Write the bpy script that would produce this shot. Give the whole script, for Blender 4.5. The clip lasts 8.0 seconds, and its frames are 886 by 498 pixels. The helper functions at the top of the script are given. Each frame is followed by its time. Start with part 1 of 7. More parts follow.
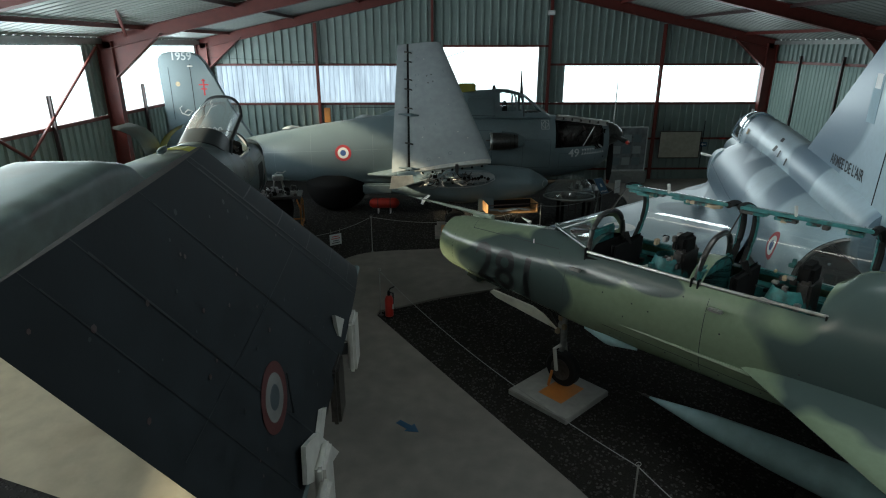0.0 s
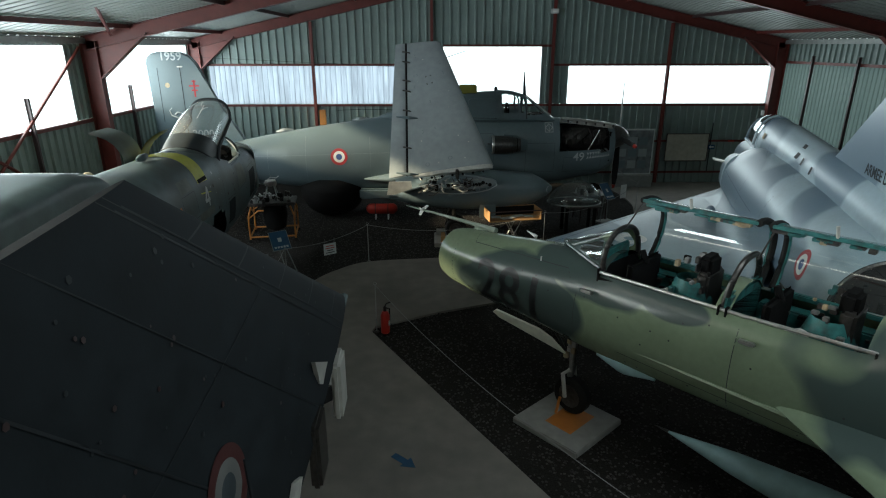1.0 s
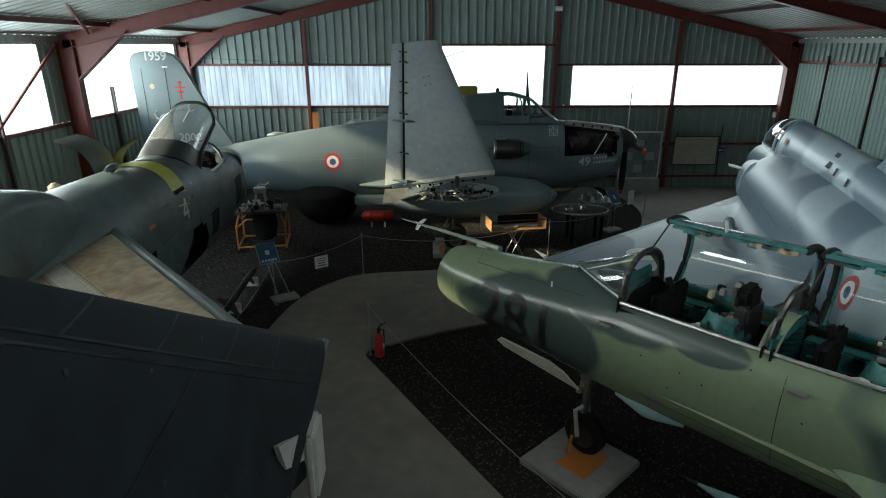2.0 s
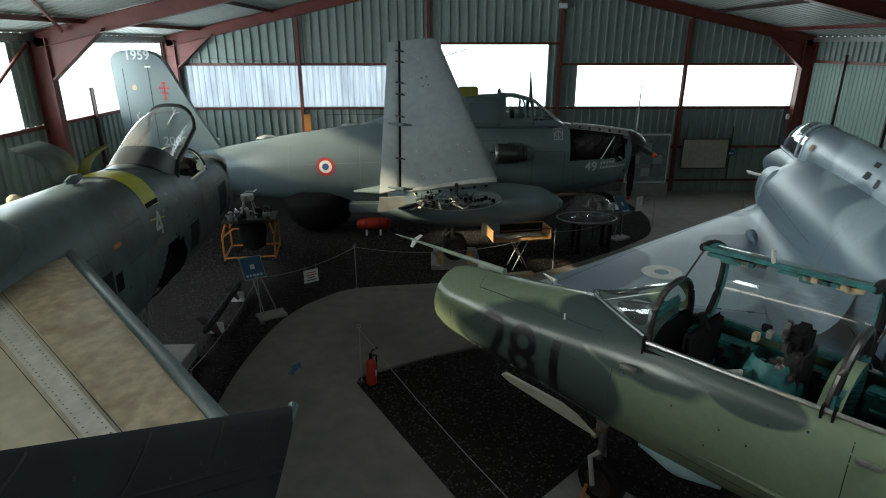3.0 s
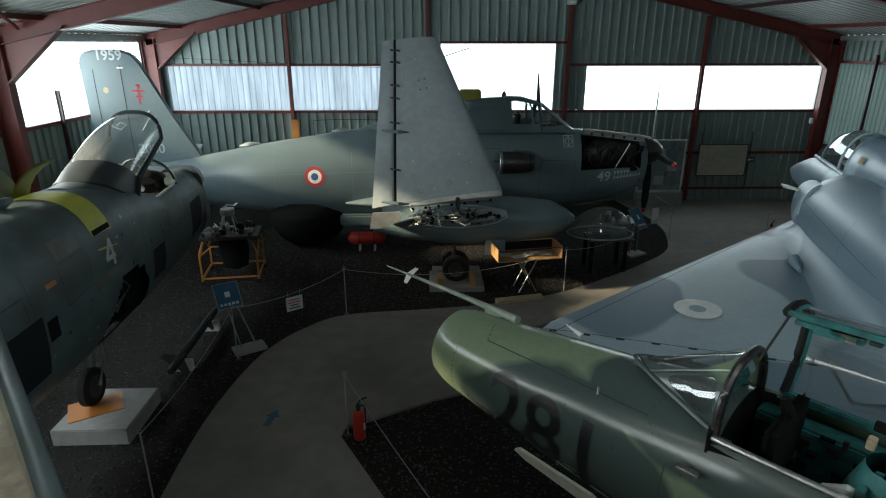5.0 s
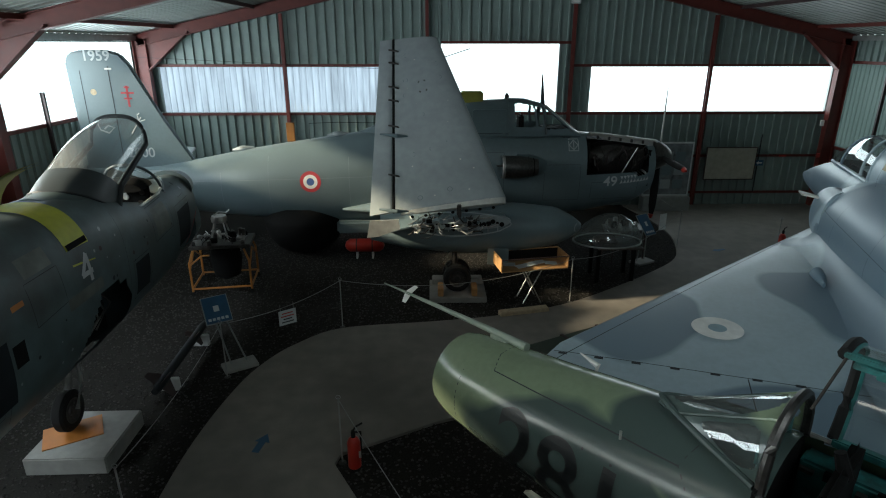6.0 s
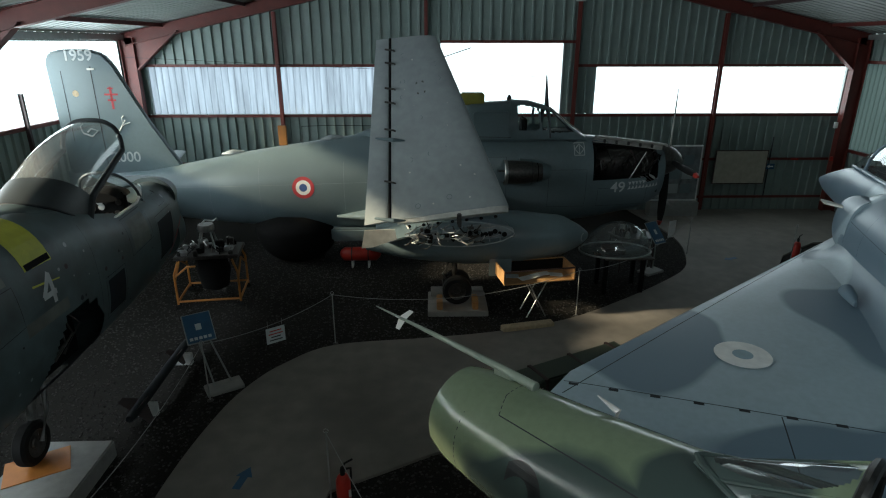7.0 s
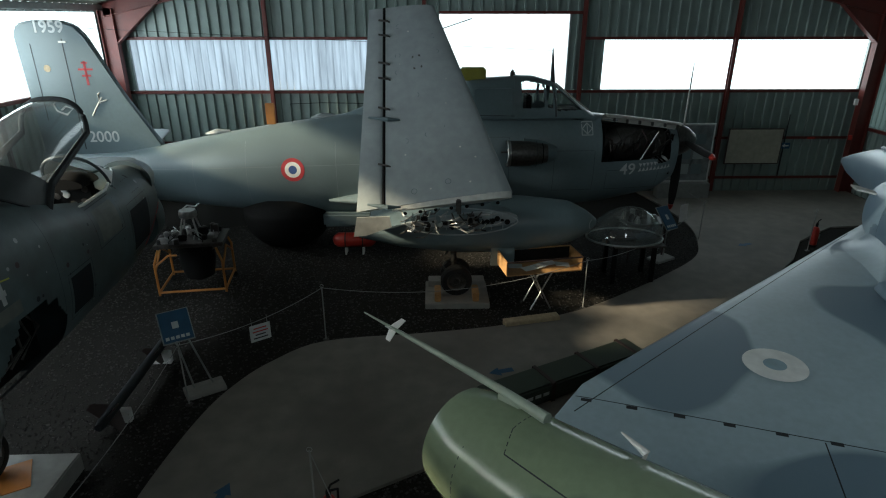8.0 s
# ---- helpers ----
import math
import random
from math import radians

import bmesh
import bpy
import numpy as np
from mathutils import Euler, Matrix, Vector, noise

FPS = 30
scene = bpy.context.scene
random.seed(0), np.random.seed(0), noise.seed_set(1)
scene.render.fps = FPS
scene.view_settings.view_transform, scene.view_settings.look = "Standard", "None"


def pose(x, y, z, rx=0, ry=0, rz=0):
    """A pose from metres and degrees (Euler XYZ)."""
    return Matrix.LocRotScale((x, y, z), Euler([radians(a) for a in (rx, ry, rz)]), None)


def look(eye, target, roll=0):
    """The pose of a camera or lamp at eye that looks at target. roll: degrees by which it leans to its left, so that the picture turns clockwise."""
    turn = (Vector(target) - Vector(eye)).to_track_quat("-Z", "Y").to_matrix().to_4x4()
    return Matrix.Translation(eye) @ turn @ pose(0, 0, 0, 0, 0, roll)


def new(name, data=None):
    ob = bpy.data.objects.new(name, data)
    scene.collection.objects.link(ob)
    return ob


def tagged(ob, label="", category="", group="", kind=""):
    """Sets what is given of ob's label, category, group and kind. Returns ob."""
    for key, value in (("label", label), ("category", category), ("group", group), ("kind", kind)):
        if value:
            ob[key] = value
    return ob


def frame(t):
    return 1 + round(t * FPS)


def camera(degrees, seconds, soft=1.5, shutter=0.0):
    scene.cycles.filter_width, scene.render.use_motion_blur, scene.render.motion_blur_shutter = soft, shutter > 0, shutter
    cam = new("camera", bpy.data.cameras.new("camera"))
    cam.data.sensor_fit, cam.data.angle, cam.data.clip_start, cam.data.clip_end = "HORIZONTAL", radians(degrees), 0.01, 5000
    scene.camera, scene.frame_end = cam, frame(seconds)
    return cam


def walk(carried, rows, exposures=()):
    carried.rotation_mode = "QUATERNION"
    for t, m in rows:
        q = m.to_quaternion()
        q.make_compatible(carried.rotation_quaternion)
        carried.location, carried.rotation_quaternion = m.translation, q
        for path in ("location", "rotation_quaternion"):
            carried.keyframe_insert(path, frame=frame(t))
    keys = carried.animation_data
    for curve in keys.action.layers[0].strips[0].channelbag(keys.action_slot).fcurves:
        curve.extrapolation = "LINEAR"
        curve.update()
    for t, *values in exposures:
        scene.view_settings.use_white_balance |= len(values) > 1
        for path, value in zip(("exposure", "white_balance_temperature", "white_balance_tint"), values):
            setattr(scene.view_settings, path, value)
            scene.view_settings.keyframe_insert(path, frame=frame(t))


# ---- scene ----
# camera and walk
cam = camera(74.7, 8.0, soft=1.1)
PATH = [
    (0, (-0.014, -0.135, 5.222), (0.022, 1.754, 4.563), 0.0),
    (0.5, (-0.004, 0.171, 5.227), (0.032, 2.059, 4.569), 0.0),
    (1, (0.015, 0.599, 5.238), (0.05, 2.486, 4.577), 0.0),
    (1.5, (0.025, 1.048, 5.241), (0.061, 2.935, 4.579), 0.0),
    (3, (0.087, 2.443, 5.224), (0.125, 4.328, 4.558), 0.0),
    (3.5, (0.102, 2.856, 5.228), (0.14, 4.741, 4.562), 0.0),
    (4, (0.113, 3.225, 5.221), (0.151, 5.11, 4.554), 0.0),
    (4.5, (0.123, 3.556, 5.213), (0.161, 5.441, 4.545), 0.0),
    (6, (0.113, 4.423, 5.214), (0.152, 6.308, 4.546), 0.0),
    (6.5, (0.131, 4.756, 5.218), (0.169, 6.641, 4.55), 0.0),
    (7, (0.151, 5.123, 5.197), (0.189, 7.007, 4.529), 0.0),
    (7.5, (0.185, 5.522, 5.156), (0.222, 7.401, 4.472), 0.0),
    (8, (0.201, 5.92, 5.15), (0.238, 7.775, 4.405), 0.0),
]
walk(cam, [(t, look(eye, target, roll)) for t, eye, target, roll in PATH],
     exposures=[(0, -0.12, 6100, 3), (3, -0.07, 6250, 3), (6, -0.25, 6050, 3), (8, -0.36, 6050, 3)])

# hangar plan, metres
XL, XR, YB, YF = -8.95, 13.35, 23.55, -14.0
EAVE, RIDGE_X, RIDGE_Z = 5.45, 2.2, 7.95
SILL, HEAD = 3.13, 4.53

# world and light
world = bpy.data.worlds.new("sky")
scene.world = world
world.use_nodes = True
wn = world.node_tree
sky = wn.nodes.new("ShaderNodeTexSky")
sky.sky_type, sky.sun_disc = "NISHITA", False
sky.sun_elevation, sky.sun_rotation = radians(20.2), radians(-96.1)
sky.air_density, sky.dust_density = 1.0, 3.0
bg = wn.nodes["Background"]
bg.inputs["Strength"].default_value = 0.15
wn.links.new(sky.outputs["Color"], bg.inputs["Color"])


def window_light(name, centre, towards, w, h, watts, colour=(0.93, 0.97, 1.0)):
    """Sky light through one opening; stands just outside it."""
    d = bpy.data.lights.new(name, "AREA")
    d.shape, d.size, d.size_y, d.energy, d.color = "RECTANGLE", w, h, watts, colour
    ob = new(name, d)
    ob.matrix_world = look(centre, Vector(centre) + Vector(towards))
    return ob


LIGHT = 24.0   # watts per square metre of opening
for nm, x0, x1, z0, z1 in (("w", -8.35, 0.0, SILL, HEAD), ("c", 0.45, 4.15, SILL, 5.2), ("e", 5.2, 12.95, SILL, HEAD)):
    window_light("sky_light_back_" + nm, ((x0 + x1) / 2, YB + 0.16, (z0 + z1) / 2), (0, -1, 0), x1 - x0 + 0.1, z1 - z0 + 0.1,
                 {"w": 0.25, "c": 0.25, "e": 0.38}[nm] * LIGHT * (x1 - x0) * (z1 - z0))
for nm, y0, y1 in (("far", 16.7, 23.1), ("mid", 9.2, 16.1), ("near", 1.7, 8.6)):
    window_light("sky_light_side_" + nm, (XL - 0.14, (y0 + y1) / 2, 4.35), (1, 0, 0), y1 - y0 + 0.1, 1.9,
                 LIGHT * (y1 - y0) * 1.75 * {"far": 1.3, "mid": 1.4, "near": 2.2}[nm])
# unseen roof lights, added to brighten the inner wing and the trainer from above
ADDED_SKYLIGHTS = [("west", -5.5, -4.5, -3.0, 7.0, 13.0, (1.0, 0.94, 0.80)), ("east", 3.4, 4.6, -4.0, 6.0, 20.0, (0.96, 1.0, 1.0))]
for nm, x0, x1, y0, y1, w, col in ADDED_SKYLIGHTS:
    zc = EAVE + (RIDGE_Z - EAVE) * (1 - abs((x0 + x1) / 2 - RIDGE_X) / (RIDGE_X - XL)) - 0.12
    window_light("fill_light_roof_" + nm, ((x0 + x1) / 2, (y0 + y1) / 2, zc), (0, 0.0001, -1), x1 - x0, y1 - y0, w * (x1 - x0) * (y1 - y0), col)
# low hazy sun through the side windows
sun_d = bpy.data.lights.new("sun", "SUN")
sun_d.energy, sun_d.angle, sun_d.color = 11.0, radians(3.0), (1.0, 0.80, 0.54)
sun = new("sun", sun_d)
sun.matrix_world = look((-27, -2.9, 10.0), (0, 0, 0))


# bright overcast distance outside the windows
glow = bpy.data.materials.new("bright_haze")
glow.use_nodes = True
ge = glow.node_tree.nodes.new("ShaderNodeEmission")
ge.inputs["Color"].default_value, ge.inputs["Strength"].default_value = (0.93, 0.98, 1.0, 1), 2.6
glow.node_tree.links.new(ge.outputs["Emission"], glow.node_tree.nodes["Material Output"].inputs["Surface"])
for nm, pts in (("backdrop_west", ((XL - 8, -25, 0), (XL - 8, 45, 0), (XL - 8, 45, 5.9), (XL - 8, -25, 5.9))),
                ("backdrop_north", ((-40, YB + 8, 0), (45, YB + 8, 0), (45, YB + 8, 5.9), (-40, YB + 8, 5.9)))):
    bd = bpy.data.meshes.new(nm)
    bd.from_pydata(pts, [], [(0, 1, 2, 3)])
    bd.materials.append(glow)
    tagged(new(nm, bd), "white hazy distance outside the windows", "backdrop", kind="structure")


# ---- materials ----
def mat(name, base, rough=0.5, metal=0.0, var=0.12, scale=6.0, bump=0.15, bscale=60.0, dirt=None, dirt_amt=0.35,
        dirt_scale=1.4, spec=0.5, coat=0.0, rvar=0.12):
    """Painted or bare surface: two scales of colour change, stains, and fine relief."""
    m = bpy.data.materials.new(name)
    m.use_nodes = True
    nt = m.node_tree
    b = nt.nodes["Principled BSDF"]
    tc = nt.nodes.new("ShaderNodeTexCoord")
    n1 = nt.nodes.new("ShaderNodeTexNoise")
    n1.inputs["Scale"].default_value, n1.inputs["Detail"].default_value = scale, 6
    n2 = nt.nodes.new("ShaderNodeTexNoise")
    n2.inputs["Scale"].default_value, n2.inputs["Detail"].default_value = dirt_scale, 5
    n3 = nt.nodes.new("ShaderNodeTexNoise")
    n3.inputs["Scale"].default_value, n3.inputs["Detail"].default_value = bscale, 3
    for n in (n1, n2, n3):
        nt.links.new(tc.outputs["Object"], n.inputs["Vector"])
    r1 = nt.nodes.new("ShaderNodeValToRGB")
    lo = [max(0, c * (1 - var)) for c in base]
    hi = [min(1, c * (1 + var)) for c in base]
    r1.color_ramp.elements[0].position, r1.color_ramp.elements[1].position = 0.3, 0.7
    r1.color_ramp.elements[0].color, r1.color_ramp.elements[1].color = (*lo, 1), (*hi, 1)
    nt.links.new(n1.outputs["Fac"], r1.inputs["Fac"])
    mx = nt.nodes.new("ShaderNodeMix")
    mx.data_type = "RGBA"
    dcol = dirt or [c * 0.55 for c in base]
    mx.inputs["B"].default_value = (*dcol, 1)
    rf = nt.nodes.new("ShaderNodeMapRange")
    rf.inputs["From Min"].default_value, rf.inputs["From Max"].default_value = 0.48, 0.72
    rf.inputs["To Max"].default_value = dirt_amt
    nt.links.new(n2.outputs["Fac"], rf.inputs["Value"])
    nt.links.new(rf.outputs["Result"], mx.inputs["Factor"])
    nt.links.new(r1.outputs["Color"], mx.inputs["A"])
    nt.links.new(mx.outputs["Result"], b.inputs["Base Color"])
    rr = nt.nodes.new("ShaderNodeMapRange")
    rr.inputs["To Min"].default_value, rr.inputs["To Max"].default_value = max(0.02, rough - rvar), min(1, rough + rvar)
    nt.links.new(n1.outputs["Fac"], rr.inputs["Value"])
    nt.links.new(rr.outputs["Result"], b.inputs["Roughness"])
    bp = nt.nodes.new("ShaderNodeBump")
    bp.inputs["Strength"].default_value, bp.inputs["Distance"].default_value = bump, 0.004
    nt.links.new(n3.outputs["Fac"], bp.inputs["Height"])
    nt.links.new(bp.outputs["Normal"], b.inputs["Normal"])
    b.inputs["Metallic"].default_value = metal
    b.inputs["Specular IOR Level"].default_value = spec
    b.inputs["Coat Weight"].default_value = coat
    b.inputs["Coat Roughness"].default_value = 0.16
    return m


def camo(name, a, b_, scale, rough=0.42, edge=0.015, under=None, under_z=0.0, offset=(0, 0, 0), thr=0.5, metal=0.0, patches=(), coat=0.0):
    """Two-tone disruptive paint with feathered edges, and a pale underside below a height."""
    m = mat(name, a, rough, metal, 0.05, 14, 0.04, 45, None, 0.2, 1.7, coat=coat, rvar=0.03)
    nt = m.node_tree
    p = nt.nodes["Principled BSDF"]
    mix0 = p.inputs["Base Color"].links[0].from_node
    tc = nt.nodes.new("ShaderNodeTexCoord")
    mp = nt.nodes.new("ShaderNodeMapping")
    mp.inputs["Location"].default_value = offset
    n = nt.nodes.new("ShaderNodeTexNoise")
    n.inputs["Scale"].default_value, n.inputs["Detail"].default_value = scale, 1.0
    nt.links.new(tc.outputs["Object"], mp.inputs["Vector"])
    nt.links.new(mp.outputs["Vector"], n.inputs["Vector"])
    r = nt.nodes.new("ShaderNodeMapRange")
    r.inputs["From Min"].default_value, r.inputs["From Max"].default_value = thr - edge, thr + edge
    nt.links.new(n.outputs["Fac"], r.inputs["Value"])
    if patches:
        # sprayed patches: soft ellipsoids with edges that wander
        least = None
        for cx, cy, cz, rx, ry, rz in patches:
            a1 = nt.nodes.new("ShaderNodeVectorMath")
            a1.operation = "SUBTRACT"
            a1.inputs[1].default_value = (cx, cy, cz)
            a2 = nt.nodes.new("ShaderNodeVectorMath")
            a2.operation = "DIVIDE"
            a2.inputs[1].default_value = (rx, ry, rz)
            a3 = nt.nodes.new("ShaderNodeVectorMath")
            a3.operation = "LENGTH"
            nt.links.new(tc.outputs["Object"], a1.inputs[0])
            nt.links.new(a1.outputs["Vector"], a2.inputs[0])
            nt.links.new(a2.outputs["Vector"], a3.inputs[0])
            if least is None:
                least = a3.outputs["Value"]
            else:
                mn = nt.nodes.new("ShaderNodeMath")
                mn.operation = "MINIMUM"
                nt.links.new(least, mn.inputs[0])
                nt.links.new(a3.outputs["Value"], mn.inputs[1])
                least = mn.outputs["Value"]
        wob = nt.nodes.new("ShaderNodeMath")
        wob.operation = "MULTIPLY_ADD"
        wob.inputs[1].default_value = 0.7
        nt.links.new(n.outputs["Fac"], wob.inputs[0])
        nt.links.new(least, wob.inputs[2])
        nt.links.new(wob.outputs["Value"], r.inputs["Value"])
        r.inputs["From Min"].default_value, r.inputs["From Max"].default_value = 1.29, 1.41
        r.inputs["To Min"].default_value, r.inputs["To Max"].default_value = 1, 0
    mx = nt.nodes.new("ShaderNodeMix")
    mx.data_type = "RGBA"
    mx.inputs["B"].default_value = (*b_, 1)
    nt.links.new(r.outputs["Result"], mx.inputs["Factor"])
    nt.links.new(mix0.outputs["Result"], mx.inputs["A"])
    out = mx
    if under:
        sp = nt.nodes.new("ShaderNodeSeparateXYZ")
        nt.links.new(tc.outputs["Object"], sp.inputs["Vector"])
        ad = nt.nodes.new("ShaderNodeMath")
        ad.operation = "MULTIPLY_ADD"
        ad.inputs[1].default_value = 0.16
        nt.links.new(n.outputs["Fac"], ad.inputs[0])
        nt.links.new(sp.outputs["Z"], ad.inputs[2])
        ru = nt.nodes.new("ShaderNodeMapRange")
        ru.inputs["From Min"].default_value, ru.inputs["From Max"].default_value = under_z + 0.07, under_z + 0.09
        ru.inputs["To Min"].default_value, ru.inputs["To Max"].default_value = 1, 0
        nt.links.new(ad.outputs["Value"], ru.inputs["Value"])
        m2 = nt.nodes.new("ShaderNodeMix")
        m2.data_type = "RGBA"
        m2.inputs["B"].default_value = (*under, 1)
        nt.links.new(ru.outputs["Result"], m2.inputs["Factor"])
        nt.links.new(mx.outputs["Result"], m2.inputs["A"])
        out = m2
    nt.links.new(out.outputs["Result"], p.inputs["Base Color"])
    return m


def glass(name, tint=(0.92, 0.96, 0.95), rough=0.02, gloss=0.05, haze=0.0):
    """Thin clear sheet: mostly see-through, with real reflections."""
    m = bpy.data.materials.new(name)
    m.use_nodes = True
    nt = m.node_tree
    nt.nodes.remove(nt.nodes["Principled BSDF"])
    g = nt.nodes.new("ShaderNodeBsdfGlossy")
    g.inputs["Roughness"].default_value = rough
    tr = nt.nodes.new("ShaderNodeBsdfTransparent")
    tr.inputs["Color"].default_value = (*tint, 1)
    fr = nt.nodes.new("ShaderNodeLayerWeight")
    fr.inputs["Blend"].default_value = 0.5
    pw = nt.nodes.new("ShaderNodeMath")
    pw.operation = "POWER"
    pw.inputs[1].default_value = 4.0
    ma = nt.nodes.new("ShaderNodeMath")
    ma.operation = "MULTIPLY_ADD"
    ma.inputs[1].default_value, ma.inputs[2].default_value = 0.75, gloss
    nt.links.new(fr.outputs["Facing"], pw.inputs[0])
    nt.links.new(pw.outputs["Value"], ma.inputs[0])
    mx = nt.nodes.new("ShaderNodeMixShader")
    df = nt.nodes.new("ShaderNodeBsdfDiffuse")
    df.inputs["Color"].default_value = (0.8, 0.83, 0.82, 1)
    hz = nt.nodes.new("ShaderNodeMixShader")
    hz.inputs["Fac"].default_value = haze
    nt.links.new(tr.outputs["BSDF"], hz.inputs[1])
    nt.links.new(df.outputs["BSDF"], hz.inputs[2])
    nt.links.new(ma.outputs["Value"], mx.inputs["Fac"])
    nt.links.new(hz.outputs["Shader"], mx.inputs[1])
    nt.links.new(g.outputs["BSDF"], mx.inputs[2])
    nt.links.new(mx.outputs["Shader"], nt.nodes["Material Output"].inputs["Surface"])
    return m


def translucent(name, col, low=0.25, high=1.35):
    m = bpy.data.materials.new(name)
    m.use_nodes = True
    nt = m.node_tree
    p = nt.nodes["Principled BSDF"]
    n = nt.nodes.new("ShaderNodeTexNoise")
    n.inputs["Scale"].default_value, n.inputs["Detail"].default_value = 2.2, 6
    tcs = nt.nodes.new("ShaderNodeTexCoord")
    mps = nt.nodes.new("ShaderNodeMapping")
    mps.inputs["Scale"].default_value = (3.5, 3.5, 0.35)
    nt.links.new(tcs.outputs["Object"], mps.inputs["Vector"])
    nt.links.new(mps.outputs["Vector"], n.inputs["Vector"])
    mr = nt.nodes.new("ShaderNodeMapRange")
    mr.inputs["To Min"].default_value, mr.inputs["To Max"].default_value = low, high
    mul = nt.nodes.new("ShaderNodeVectorMath")
    mul.operation = "MULTIPLY"
    mul.inputs[0].default_value = col
    nt.links.new(n.outputs["Fac"], mr.inputs["Value"])
    nt.links.new(mr.outputs["Result"], mul.inputs[1])
    tr = nt.nodes.new("ShaderNodeBsdfTranslucent")
    nt.links.new(mul.outputs["Vector"], tr.inputs["Color"])
    p.inputs["Base Color"].default_value = (*col, 1)
    p.inputs["Roughness"].default_value = 0.35
    mx = nt.nodes.new("ShaderNodeMixShader")
    mx.inputs["Fac"].default_value = 0.85
    nt.links.new(p.outputs["BSDF"], mx.inputs[1])
    nt.links.new(tr.outputs["BSDF"], mx.inputs[2])
    nt.links.new(mx.outputs["Shader"], nt.nodes["Material Output"].inputs["Surface"])
    return m


M_CLAD = mat("grey_green_steel_sheet", (0.22, 0.28, 0.262), 0.45, 0.0, 0.08, 3, 0.05, 30, (0.2, 0.24, 0.22), 0.3, 0.7)
M_ROOF = mat("pale_roof_sheet", (0.28, 0.31, 0.29), 0.5, 0.0, 0.06, 3, 0.05, 30)
M_RED = mat("red_oxide_steel", (0.125, 0.024, 0.018), 0.5, 0.0, 0.16, 5, 0.15, 40)
M_DARK = mat("dark_brown_steel", (0.05, 0.03, 0.03), 0.5)
M_EAVE = mat("grey_galvanised", (0.33, 0.35, 0.34), 0.45, 0.6)
M_CONC = mat("smooth_concrete", (0.215, 0.198, 0.176), 0.78, 0, 0.14, 3.5, 0.25, 30, (0.12, 0.11, 0.097), 0.6, 0.55)
M_PLINTH = mat("cast_concrete_block", (0.3, 0.295, 0.275), 0.75, 0, 0.12, 8, 0.3, 50)
M_GRAVEL = mat("dark_gravel_bed", (0.021, 0.0195, 0.017), 0.95, 0, 0.55, 45, 1.0, 40, (0.022, 0.02, 0.018), 0.7, 1.2, spec=0.15)
M_STONE = mat("gravel_stones", (0.05, 0.047, 0.042), 0.8, 0, 0.3, 30, 0.3, 90, spec=0.2)
_nt = M_STONE.node_tree
_gi = _nt.nodes.new("ShaderNodeNewGeometry")
_cr = _nt.nodes.new("ShaderNodeValToRGB")
_cr.color_ramp.elements[0].color, _cr.color_ramp.elements[1].color = (0.02, 0.019, 0.018, 1), (0.042, 0.04, 0.037, 1)
_e = _cr.color_ramp.elements.new(0.96)
_e.color = (0.085, 0.08, 0.075, 1)
_cr.color_ramp.elements[1].position = 0.85
_nt.links.new(_gi.outputs["Random Per Island"], _cr.inputs["Fac"])
_nt.links.new(_cr.outputs["Color"], _nt.nodes["Principled BSDF"].inputs["Base Color"])
M_BLACK = mat("black_rubber", (0.012, 0.012, 0.012), 0.75, spec=0.3)
# black parts; inside bays, cockpits, bores and holes it paints the shade
M_VOID = mat("black_parts_and_inner_shade", (0.006, 0.006, 0.006), 0.9, spec=0.2)
M_STEEL = mat("worn_steel", (0.45, 0.45, 0.44), 0.35, 0.9, 0.2, 20)
M_DKSTEEL = mat("oily_dark_steel", (0.10, 0.095, 0.09), 0.4, 0.8, 0.3, 20)
M_WHITE = mat("white_paint", (0.75, 0.75, 0.73), 0.5)
M_LETTER = mat("pale_grey_lettering", (0.55, 0.58, 0.58), 0.6)
M_INK = mat("dark_lettering", (0.014, 0.018, 0.022), 0.6)
M_ROUND_R = mat("roundel_red", (0.45, 0.04, 0.05), 0.55)
M_ROUND_B = mat("roundel_blue", (0.05, 0.10, 0.28), 0.55)
M_ROUND_G = mat("faded_blue_grey", (0.28, 0.40, 0.46), 0.55)
M_ROUND_W = mat("faded_white", (0.82, 0.83, 0.81), 0.55, dirt_amt=0.1)
M_ORANGE = mat("orange_steel", (0.55, 0.20, 0.04), 0.55)
M_YELLOW = mat("yellow_green_primer", (0.55, 0.56, 0.06), 0.55)
M_YSTAND = mat("yellow_painted_tube", (0.42, 0.17, 0.03), 0.5)
M_FIRE = mat("fire_red_paint", (0.42, 0.03, 0.02), 0.35)
M_WOOD = mat("varnished_pine", (0.45, 0.25, 0.10), 0.5, 0, 0.2, 14)
M_RAWWOOD = mat("raw_timber", (0.42, 0.34, 0.22), 0.75, 0, 0.2, 14)
M_BLUE = mat("blue_sign_print", (0.02, 0.085, 0.17), 0.4)
M_TURQ = mat("turquoise_cockpit_paint", (0.035, 0.165, 0.16), 0.55, 0, 0.3, 14, 0.3, 50, (0.03, 0.05, 0.045), 0.85, 9.0)
M_ROPE = mat("grey_cord", (0.30, 0.30, 0.29), 0.8)
M_FRAME = mat("dark_canopy_frame", (0.05, 0.06, 0.065), 0.45)
M_GLASS = glass("clear_perspex")
M_BOOM = mat("grey_green_boom_paint", (0.27, 0.32, 0.26), 0.4)
M_FLAP = mat("stained_buff_flap_skin", (0.40, 0.34, 0.24), 0.55, 0, 0.3, 9, 0.25, 40, (0.22, 0.16, 0.10), 0.8, 4.0)
M_OLIVE = mat("olive_yellow_cover", (0.30, 0.28, 0.04), 0.6)
